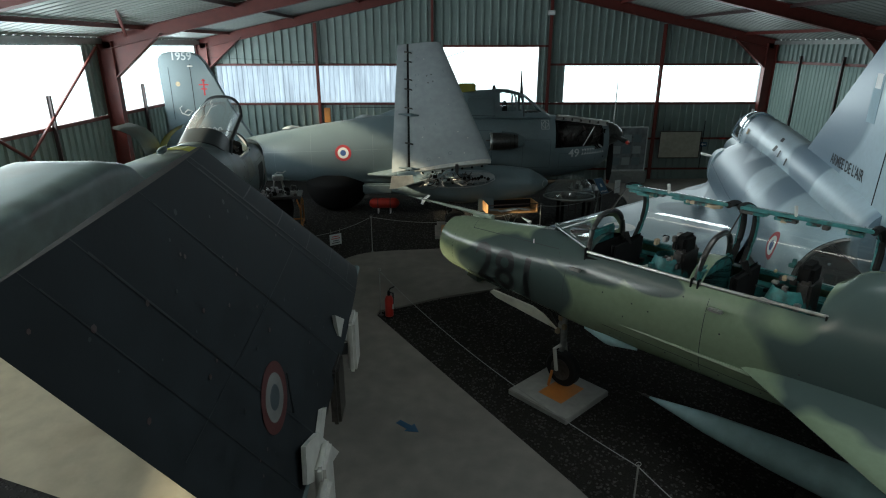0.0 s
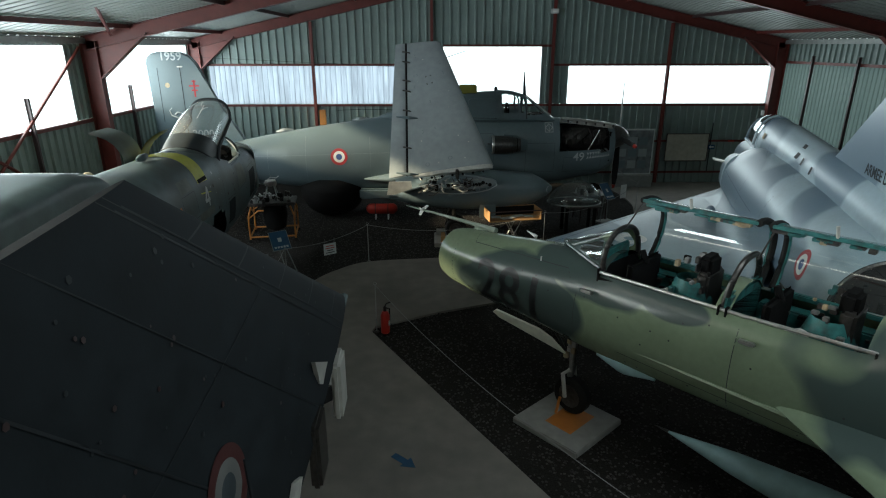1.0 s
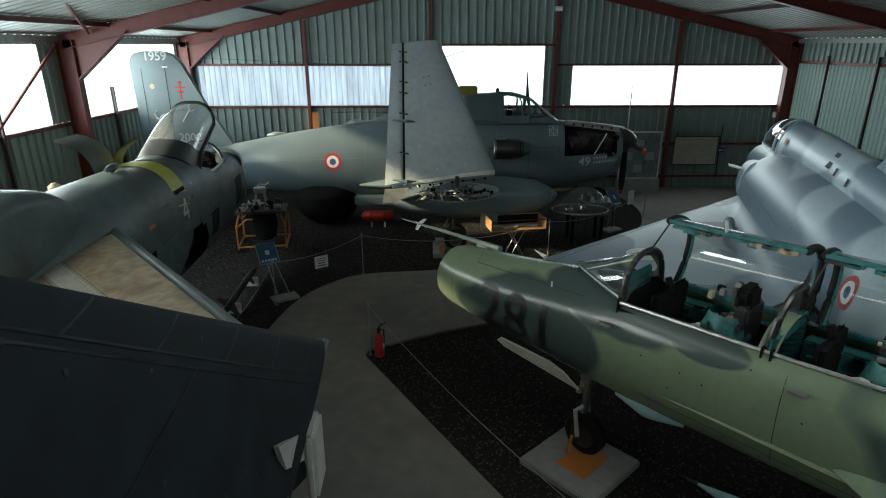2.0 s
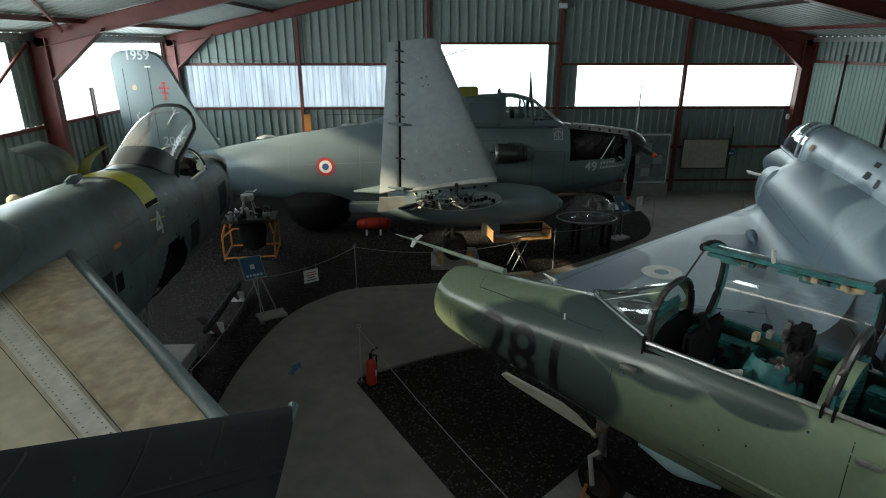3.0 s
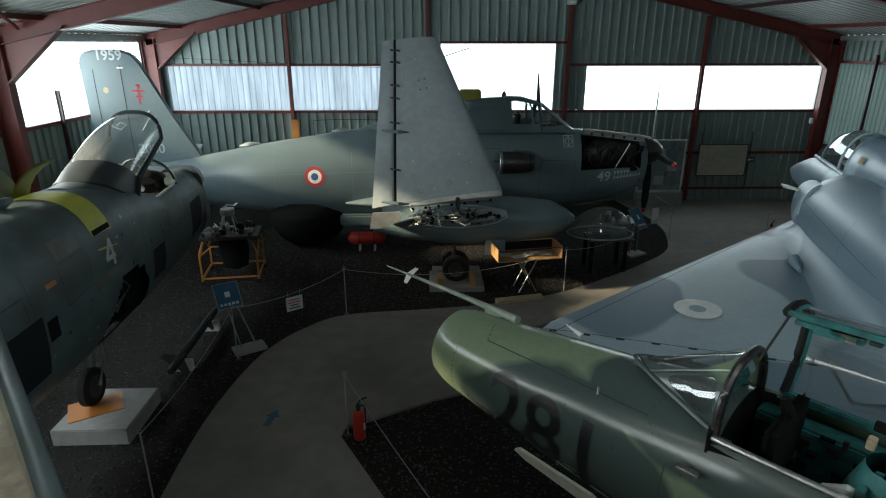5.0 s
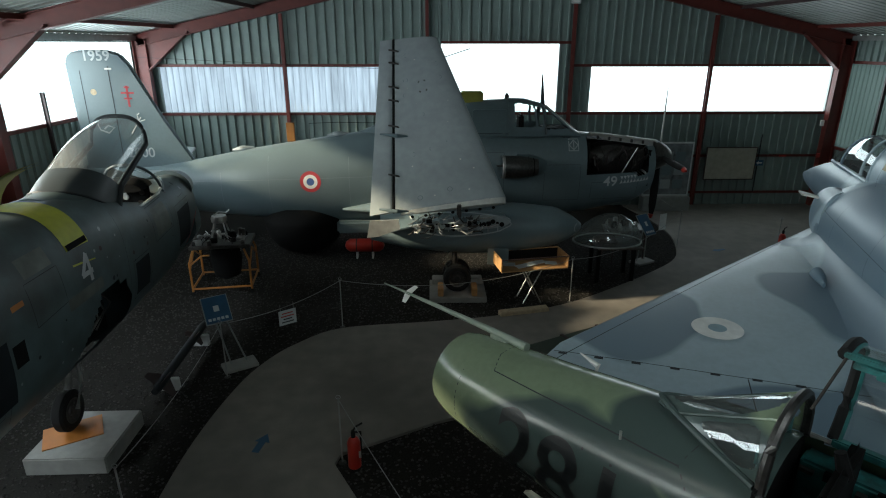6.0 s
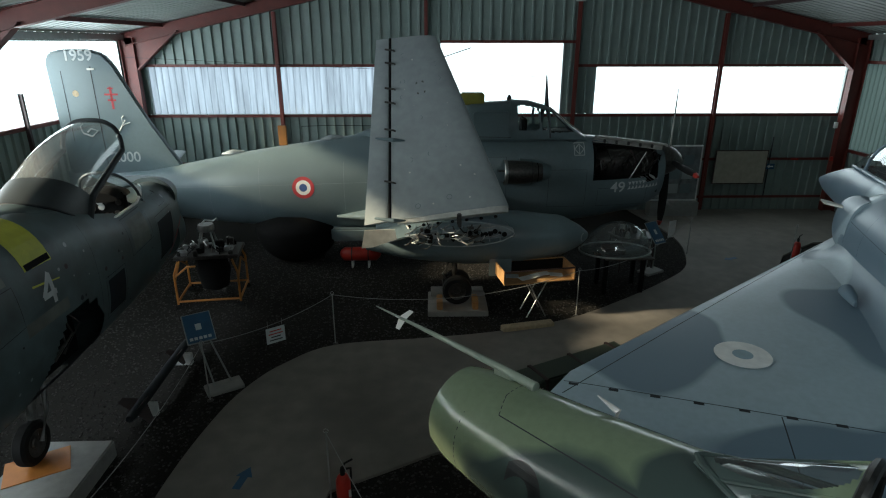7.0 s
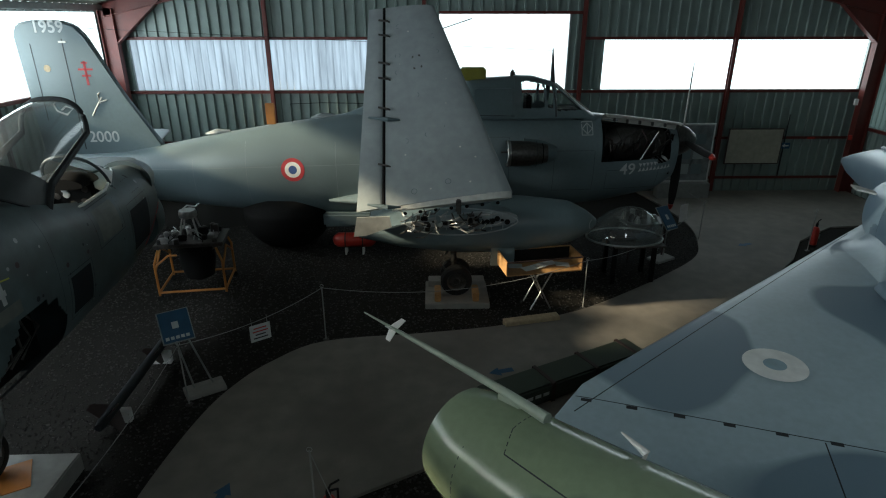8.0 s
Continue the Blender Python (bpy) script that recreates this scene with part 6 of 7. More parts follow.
    # dorsal doors, one raised to each side, with yellow linings
    def door(x0, x1, pts, inner, outer, label):
        bm = bmesh.new()
        g0 = [[bm.verts.new((x, y, z)) for y, z in pts] for x in (x0, x1)]
        g1 = [[bm.verts.new((x, y, z + 0.03)) for y, z in pts] for x in (x0, x1)]
        for g in (g0, g1):
            for j in range(len(pts) - 1):
                bm.faces.new((g[0][j], g[0][j + 1], g[1][j + 1], g[1][j]))
        d = part("dorsal_door", bm, outer, T, label, True)
        return d
    arc = lambda cy, cz, r, a0, a1: [(cy + r * math.cos(radians(a0 + (a1 - a0) * i / 8)), cz + r * math.sin(radians(a0 + (a1 - a0) * i / 8))) for i in range(9)]
    door(-5.85, -5.15, [(0.46, 3.14), (0.47, 3.3), (0.52, 3.45), (0.6, 3.58), (0.72, 3.68), (0.86, 3.74), (1.02, 3.78)], M_YELLOW, M_CRUS, "raised grey dorsal door")
    door(-5.4, -5.05, [(0.44, 3.12), (0.42, 3.26), (0.36, 3.4), (0.27, 3.53), (0.14, 3.64), (-0.02, 3.73), (-0.2, 3.79)], M_YELLOW, M_OLIVE, "raised dorsal door with yellow-green lining")
    bm = bmesh.new()
    g = []
    for i in range(22):
        y = 0.4 - 1.14 * i / 21
        g.append([bm.verts.new((x, y, 5.0)) for x in (-5.72, -5.56, -5.4, -5.24)])
    for a, b in zip(g, g[1:]):
        for k in range(3):
            bm.faces.new((a[k], a[k + 1], b[k + 1], b[k]))
    wrap(bm, body, (0, 0, -1), 0.012)
    part("bay_liner", bm, M_YELLOW, T, "yellow-green primed bay across the back")
    part("bay_step", wrap(box(-5.7, -5.26, -1.2, -1.198, 2.86, 2.93), body, (0, 1, 0), 0.01), M_VOID, T)
    part("dorsal_blister", hull([(-6.4, 0.02, 3.45, 3.4, 3.42, 2), (-6.2, 0.08, 3.5, 3.36, 3.42, 2), (-6.0, 0.02, 3.48, 3.4, 3.42, 2)], 0.05, 12), M_CRUS, T, "", True)
    four = bmesh.new()
    for (xa, za), (xb, zb) in (((-5.41, 2.74), (-5.6, 2.5)), ((-5.61, 2.5), (-5.36, 2.5)), ((-5.42, 2.73), (-5.42, 2.38))):
        dx, dz = xb - xa, zb - za
        ln = math.hypot(dx, dz)
        nx, nz = -dz / ln * 0.032, dx / ln * 0.032
        rows = [[four.verts.new((xa + dx * k / 8 + nx * q, -1.3, za + dz * k / 8 + nz * q)) for q in (-1, 1)] for k in range(9)]
        for r0, r1 in zip(rows, rows[1:]):
            four.faces.new((r0[0], r0[1], r1[1], r1[0]))
    part("numeral", wrap(four, body, (0, 1, 0), 0.004), M_LETTER, T, "pale painted numeral four")
    part("red_marking", wrap(box(-6.9, -6.7, -1.2, -1.198, 2.62, 2.68), body, (0, 1, 0)), M_ORANGE, T)
    part("access_hole", wrap(box(-7.05, -6.85, -1.2, -1.198, 2.05, 2.3), body, (0, 1, 0)), M_VOID, T)
    part("access_panel", wrap(box(-4.4, -3.6, -1.2, -1.199, 2.3, 2.9), body, (0, 1, 0), 0.002), M_CRUS_P, T, "faded patched skin panel")
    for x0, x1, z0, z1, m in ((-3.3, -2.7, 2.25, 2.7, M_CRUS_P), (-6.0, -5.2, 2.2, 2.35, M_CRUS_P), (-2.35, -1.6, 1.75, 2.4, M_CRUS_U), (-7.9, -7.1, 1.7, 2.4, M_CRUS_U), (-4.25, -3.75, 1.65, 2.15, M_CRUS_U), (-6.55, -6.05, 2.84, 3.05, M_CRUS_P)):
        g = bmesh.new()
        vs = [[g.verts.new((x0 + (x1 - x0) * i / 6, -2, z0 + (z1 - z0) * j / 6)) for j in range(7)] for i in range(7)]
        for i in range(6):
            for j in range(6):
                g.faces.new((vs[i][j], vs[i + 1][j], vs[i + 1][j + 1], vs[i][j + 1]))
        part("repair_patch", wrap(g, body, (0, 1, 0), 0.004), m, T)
    for x0, x1, z0, z1 in ((-6.6, -6.0, 2.3, 2.8), (-4.3, -3.7, 1.6, 2.2), (-3.4, -2.6, 2.2, 2.75), (-2.4, -1.5, 1.7, 2.5), (-8.4, -7.3, 1.6, 2.7)):
        seam(T, body, [(x0, -2, z0), (x1, -2, z0 + 0.04), (x1, -2, z1), (x0, -2, z1), (x0, -2, z0)], (0, 1, 0))
    for x in (-7.2, -4.45, -2.0):
        seam(T, body, [(x, -2, 3.0), (x, -2, 1.5)], (0, 1, 0), 0.003)
    rq = random.Random(19)
    for i in range(40):
        x, z = rq.uniform(-8, -1.4), rq.uniform(1.5, 2.9)
        part("scuff_mark", wrap(disc(0, rq.uniform(0.012, 0.035), 7, None, facing((x, -2, z), (0, -1, 0))), body, (0, 1, 0), 0.002), rq.choice((M_DARK, M_ALIZE_P, M_INK)), T)
    # raised wing centre section
    part("wing_centre", hull([(-15, 0.6, 3.4, 2.6, 3.0, 4.5), (-11.0, 0.68, 3.7, 2.6, 3.2, 7), (-9.3, 0.7, 3.82, 2.8, 3.3, 7), (-8.75, 0.7, 3.7, 2.95, 3.35, 6), (-8.4, 0.66, 3.46, 3.1, 3.3, 5)], 0.1, 40), M_CRUS, T, "", True)
    # nose gear
    part("gear_leg", tube([(-5.3, -0.1, 1.5), (-5.5, -0.15, 0.6)], [0.07, 0.05], 10), M_STEEL, T)
    part("gear_fork", tube([(-5.2, -0.2, 1.3), (-5.35, -0.26, 0.85), (-5.55, -0.26, 0.55)], 0.03, 8), M_STEEL, T)
    wheel(T, (-5.58, -0.15, 0.55), 0.28, 0.16)
    for s in (1, -1):
        part("gear_leg", tube([(-10.5, s * 1.2, 1.4), (-10.5, s * 1.4, 0.36)], [0.09, 0.07], 10), M_STEEL, T)
        wheel(T, (-10.5, s * 1.5, 0.36), 0.36, 0.2)
    # inner wing and folded outer panel, in world metres
    inv = T.matrix_world.inverted()
    L = lambda *p: inv @ Vector(p)
    iw = part("inner_wing", foil((L(-4.3, 9.1, 2.86), L(-4.5, 3.6, 2.6)), (L(-1.1, 5.4, 2.93), L(-1.0, 2.4, 2.45)), 18, None, 0.035), M_CRUS_W, T, "weathered inner wing skin, warm light put into its buff", True)
    part("leading_edge", tube([L(-4.3, 9.12, 2.86), L(-1.1, 5.42, 2.93)], [0.07, 0.06], 10), M_CRUS, iw, "", True)
    rng = random.Random(21)
    A0, A1, B0, B1 = Vector((-4.3, 9.1, 2.86)), Vector((-1.1, 5.4, 2.93)), Vector((-4.5, 3.6, 2.6)), Vector((-1.0, 2.4, 2.45))
    up = Vector((0, 0, 1))
    for u in (0.225, 0.26, 0.4, 0.62):
        bm = bmesh.new()
        for i in range(60):
            p = A0.lerp(B0, u).lerp(A1.lerp(B1, u), i / 59)
            q = L(*(p + up))
            vs = [bm.verts.new(q + Vector((0.008 * math.cos(k * 1.047), 0.008 * math.sin(k * 1.047), 0))) for k in range(6)]
            bm.faces.new(vs)
        tagged(part("rivet_row", wrap(bm, iw, (0, 0, -1), 0.008), M_DKSTEEL, iw), kind="stuff")
    for nm, u0, u1, m_, lb in (("leading_flap", 0.025, 0.2, M_FLAP, "brown-stained buff leading flap"), ("rivet_strip", 0.215, 0.27, M_ALUW, "cream riveted joint strip")):
        bm = bmesh.new()
        g = [[bm.verts.new(L(*(A0.lerp(B0, u0 + (u1 - u0) * k / 6).lerp(A1.lerp(B1, u0 + (u1 - u0) * k / 6), 0.02 + 0.96 * i / 40) + up))) for k in range(7)] for i in range(41)]
        for r0, r1 in zip(g, g[1:]):
            for k in range(6):
                bm.faces.new((r0[k], r0[k + 1], r1[k + 1], r1[k]))
        part(nm, wrap(bm, iw, (0, 0, -1), 0.005), m_, iw, lb, True)
    for i in range(26):
        f = 0.03 + 0.94 * i / 25
        bm = tube([L(*(A0.lerp(B0, 0.03 + 0.165 * k / 8).lerp(A1.lerp(B1, 0.03 + 0.165 * k / 8), f) + up)) for k in range(9)], 0.012, 5)
        part("flap_rib", wrap(bm, iw, (0, 0, -1), 0.004), M_FLAP, iw)
    for u in (0.205, 0.28):
        bm = tube([L(*(A0.lerp(B0, u).lerp(A1.lerp(B1, u), i / 30) + up)) for i in range(31)], 0.003, 4)
        part("panel_gap", wrap(bm, iw, (0, 0, -1), 0.001), M_INK, iw)
    # folded panel; the shade on its outer side is put into the colour
    pA, pB, pD, pC = L(-0.84, 5.75, 2.96), L(-1.2, 2.87, 4.74), L(-1.14, 1.1, 4.63), L(-0.88, 2.48, 2.38)
    fp = part("outer_wing", foil((pA, pC), (pB, pD), 18, None, 0.035), M_CRUS_U, T, "folded outer wing panel with roundel, shade in its colours", True)
    nrm = (pC - pA).cross(pB - pA).normalized()
    if (T.matrix_world.to_3x3() @ nrm).x < 0:
        nrm = -nrm
    def on(u, v):
        return pA.lerp(pC, u).lerp(pB.lerp(pD, u), v)
    roundel(fp, on(0.71, 0.35) + nrm, nrm, 0.21, fp, -nrm, mats=(M_SHADED_R, M_SHADED_W, M_SHADED_B))
    part("aerial_rod", tube([on(0.74, 0.3) + nrm * 0.12, on(0.66, 0.4) + nrm * 0.12], [0.012, 0.006], 6), M_INK, fp)
    for u in (0.13, 0.16, 0.72):
        bm = tube([on(u, i / 30) + nrm for i in range(31)], 0.006, 4)
        part("panel_gap", wrap(bm, fp, -nrm, 0.001), M_INK, fp)
    for v in (0.12, 0.3, 0.48, 0.66, 0.82):
        bm = tube([on(0.01 + 0.12 * i / 10, v) + nrm for i in range(11)], 0.005, 4)
        part("panel_gap", wrap(bm, fp, -nrm, 0.001), M_INK, fp)
    for u in (0.45, 0.86):
        bm = tube([on(u, i / 30) + nrm for i in range(31)], 0.0035, 4)
        part("panel_gap", wrap(bm, fp, -nrm, 0.001), M_INK, fp)
    for v in (0.55,):
        bm = tube([on(0.16 + 0.8 * i / 24, v) + nrm for i in range(25)], 0.0035, 4)
        part("panel_gap", wrap(bm, fp, -nrm, 0.001), M_INK, fp)
    rs = random.Random(41)
    for i in range(60):
        c = on(rs.uniform(0.05, 0.95), rs.uniform(0.04, 0.95)) + nrm
        part("scuff_mark", wrap(disc(0, rs.uniform(0.006, 0.016), 6, None, facing(c, nrm)), fp, -nrm, 0.002), rs.choice((M_INK, M_DARK)), fp)
    part("fold_edge", tube([pA, on(0.3, 0), on(0.6, 0), pC], 0.035, 8), M_CRUS, fp)
    # fold hinge fittings
    for k, (p, q) in enumerate((((-0.84, 5.15, 2.62), (-0.78, 4.85, 2.4)), ((-0.86, 4.3, 2.5), (-0.82, 4.1, 2.35)), ((-0.84, 3.4, 2.2), (-0.78, 3.2, 2.15)), ((-0.84, 3.0, 2.2), (-0.72, 2.85, 2.12)))):
        c = L(*q)
        part("fold_fitting", box(c.x - 0.16, c.x + 0.16, c.y - 0.04, c.y + 0.04, c.z - 0.1, c.z + 0.42, 0.025), M_ALUW if k != 1 else M_DKSTEEL, fp, "bare alloy wing fold fitting")
    # bare brackets that hang at the fold line
    for pts, m in (([(4.2, 3.14), (5.02, 2.67), (4.76, 2.6), (4.3, 2.9)], M_ALUW), ([(4.5, 2.72), (4.86, 2.53), (4.69, 2.5), (4.4, 2.66)], M_VOID),
                   ([(3.45, 2.75), (3.6, 2.67), (3.34, 2.5), (3.2, 2.6)], M_ALUW), ([(2.9, 2.86), (3.25, 2.7), (3.96, 1.98), (3.3, 2.28), (2.86, 2.6)], M_ALUW)):
        bm = plate(pts, 0.03, None, inv @ Matrix(((0, 0, 1, -0.815), (1, 0, 0, 0), (0, 1, 0, 0), (0, 0, 0, 1))))
        part("fold_bracket", bm, m, fp, "bare alloy wing fold bracket")
    part("lock_pin", tube([L(-0.8, 4.15, 2.55), L(-0.8, 4.07, 2.24)], 0.012, 6), M_INK, fp)
    return T


carrier_jet()
solid("plinth", box(-0.52, 0.52, -0.52, 0.52, 0, 0.25, 0.015), M_PLINTH, "pale concrete plinth block under the carrier jet's nose wheel", "plinth", "plinths", m=pose(-4.58, 11.08, 0, 0, 0, 1))
solid("wheel_tray", plate([(-0.35, -0.25), (0.35, -0.25), (0.35, 0.25), (-0.35, 0.25)], 0.012), M_ORANGE, "orange steel tray under the nose wheel", "tray", "wheel trays", m=pose(-4.75, 11.1, 0.263, 0, 0, 30))


# ---- things round the aircraft ----
def rope_post(x, y, h=1.0, label="thin white metal rope post on the gravel edge"):
    t = thing("rope_post", pose(x, y, 0), label, "rope post", "rope posts")
    part("rod", tube([(0, 0, 0), (0, 0, h)], 0.011, 8), M_ROPE, t)
    part("foot", revolve([(0.0, 0.05), (0.012, 0.05), (0.02, 0.015)], 14, "z"), M_DKSTEEL, t)
    part("eye_ring", tube([(0.03 * math.cos(a * 0.785), 0, h + 0.01 + 0.03 * math.sin(a * 0.785)) for a in range(8)], 0.004, 5, None, True), M_STEEL, t)
    return t


def rope(a, b, sag, label="thin white barrier rope strung between posts"):
    a, b = Vector(a), Vector(b)
    pts = [a.lerp(b, i / 20) - Vector((0, 0, sag * 4 * (i / 20) * (1 - i / 20))) for i in range(21)]
    return solid("barrier_rope", tube(pts, 0.0055, 6), M_ROPE, label, "rope", "barrier ropes")


POSTS = [(-3.25, 9.5), (-3.28, 12.85), (-1.63, 14.62), (3.05, 15.68), (6.76, 19.15)]
for x, y in POSTS:
    rope_post(x, y, 1.0)
for (a, b) in zip(POSTS, POSTS[1:]):
    rope((*a, 0.98), (*b, 0.98), 0.12 if b[0] < 3 else 0.3)
rope((6.76, 19.15, 0.98), (6.2, 20.6, 1.4), 0.05)
for x, y in ((-1.08, 10.72), (2.17, 4.92)):
    rope_post(x, y, 1.0, "thin white metal rope post beside the trainer's gravel bed")
rope((-1.08, 10.72, 0.98), (2.17, 4.92, 0.98), 0.22)
rope((2.17, 4.92, 0.98), (3.4, 2.6, 0.95), 0.1)


def extinguisher(x, y, s=1.0, label="red fire extinguisher with black hose on the walkway corner"):
    t = thing("fire_extinguisher", pose(x, y, 0.0, 0, 0, 30), label, "fire extinguisher", "fire extinguishers")
    part("cylinder", revolve([(0.045, 0.07), (0.06, 0.085), (0.42, 0.085), (0.48, 0.06), (0.5, 0.03)], 24, "z"), M_FIRE, t, "", True)
    part("valve", revolve([(0.5, 0.028), (0.56, 0.03), (0.6, 0.02)], 12, "z"), M_BLACK, t)
    part("handle", tube([(0, 0, 0.58), (0.03, 0, 0.64), (0.13, 0, 0.66)], 0.012, 6), M_BLACK, t)
    part("hose", tube([(0.02, 0.02, 0.55), (0.12, 0.05, 0.5), (0.12, 0.06, 0.25), (0.1, 0.05, 0.12)], 0.014, 8), M_BLACK, t)
    part("label_patch", box(0.03, 0.06, -0.088, -0.08, 0.22, 0.32), M_LETTER, t, "small pale printed label")
    part("base_ring", revolve([(0.0, 0.08), (0.05, 0.08)], 20, "z"), M_BLACK, t)
    return t


extinguisher(-0.9, 10.6)
extinguisher(9.35, 18.75, 1.0, "red fire extinguisher beside the fighter's nose")
rope_post(9.05, 18.45, 1.0, "thin white rope post beside the fighter's nose")


def floor_arrow(x, y, a):
    pts = [(-0.2, -0.05), (0.02, -0.05), (0.02, -0.11), (0.2, 0), (0.02, 0.11), (0.02, 0.05), (-0.2, 0.05)]
    return solid("floor_arrow", plate(pts, 0.002, None), M_BLUE, "blue adhesive arrow on the concrete walkway", "arrow sticker", "floor arrows", m=pose(x, y, 0.049, 0, 0, a))


for x, y, a in ((-0.38, 6.93, -40), (-2.24, 11.09, 80), (1.25, 13.53, 195), (7.71, 18.77, 200)):
    floor_arrow(x, y, a)


def info_stand(x, y, turn, w, h, label):
    """A tilted printed panel on two legs with a foot slab."""
    t = thing("info_stand", pose(x, y, 0, 0, 0, turn), label, "information stand", "information stands")
    m = pose(-0.2 if w > 0.38 else 0, 0.3 if w > 0.38 else 0, 1.0, 48, 0, 0)
    p = part("panel", box(-w / 2, w / 2, -h / 2, h / 2, 0, 0.02, 0.004, None, m), M_BLUE, t, "blue printed panel")
    part("panel_border", box(-w / 2 - 0.015, w / 2 + 0.015, -h / 2 - 0.015, h / 2 + 0.015, -0.012, 0.003, 0.003, None, m), M_EAVE, p)
    part("picture", box(-w * 0.12, w * 0.1, -h * 0.08, h * 0.14, 0.02, 0.022, 0, None, m), M_LETTER, p)
    for k in range(5):
        part("text_bar", box(-w * 0.42 + k * w * 0.17, -w * 0.3 + k * w * 0.17, -h * 0.42, -h * 0.32, 0.02, 0.022, 0, None, m), M_LETTER, p)
    for s in (-1, 1):
        part("leg", tube([(s * 0.13, 0.05, 0.06), m @ Vector((s * 0.07, 0, -0.01))], 0.014, 8), M_EAVE, t)
    part("foot_slab", box(-0.28, 0.28, -0.17, 0.17, 0, 0.06, 0.01), M_PLINTH, t, "pale foot slab")
    return t


info_stand(-3.18, 13.2, 32, 0.4, 0.46, "blue information panel on a thin two-legged stand")
info_stand(5.4, 18.0, 30, 0.34, 0.55, "blue information panel on a stand beside the propeller")
# small notice hung on the rope
nt_ = thing("notice_sign", pose(-2.45, 13.78, 0.64, 0, 0, 35), "small white printed notice hung on the rope", "notice")
part("board", box(-0.16, 0.16, -0.004, 0.004, -0.14, 0.14, 0.002), M_LETTER, nt_)
for i, (w, c) in enumerate(((0.2, M_FIRE), (0.24, M_FIRE), (0.16, M_INK), (0.22, M_INK))):
    part("text_bar", box(-w / 2, w / 2, -0.007, -0.004, 0.07 - i * 0.055, 0.09 - i * 0.055), c, nt_)
for s in (-0.12, 0.12):
    part("hanger", tube([(s, 0, 0.14), (s, 0, 0.27)], 0.003, 5), M_STEEL, nt_)


def missile():
    t = thing("missile", pose(-4.1, 13.2, 0.28, 0, 0, 92), "slim dark missile on low white stands on the gravel", "missile")
    part("body", revolve([(1.25, 0.01), (1.1, 0.05), (0.9, 0.07), (-1.1, 0.07), (-1.2, 0.05)], 18, "x"), M_INK, t, "", True)
    for a in range(4):
        for x0, l, hgt in ((-1.05, 0.3, 0.2), (0.45, 0.2, 0.12)):
            m = pose(0, 0, 0, 45 + 90 * a, 0, 0)
            part("fin", plate([(x0, 0.06), (x0 + l, 0.06), (x0 + l * 0.4, 0.06 + hgt), (x0, 0.06 + hgt)], 0.01, None, m), M_DARK, t)
    for x in (-0.7, 0.75):
        part("stand", box(x - 0.05, x + 0.05, -0.16, 0.16, -0.28, -0.07, 0.012), M_WHITE, t, "white wooden cradle")
    return t


missile()


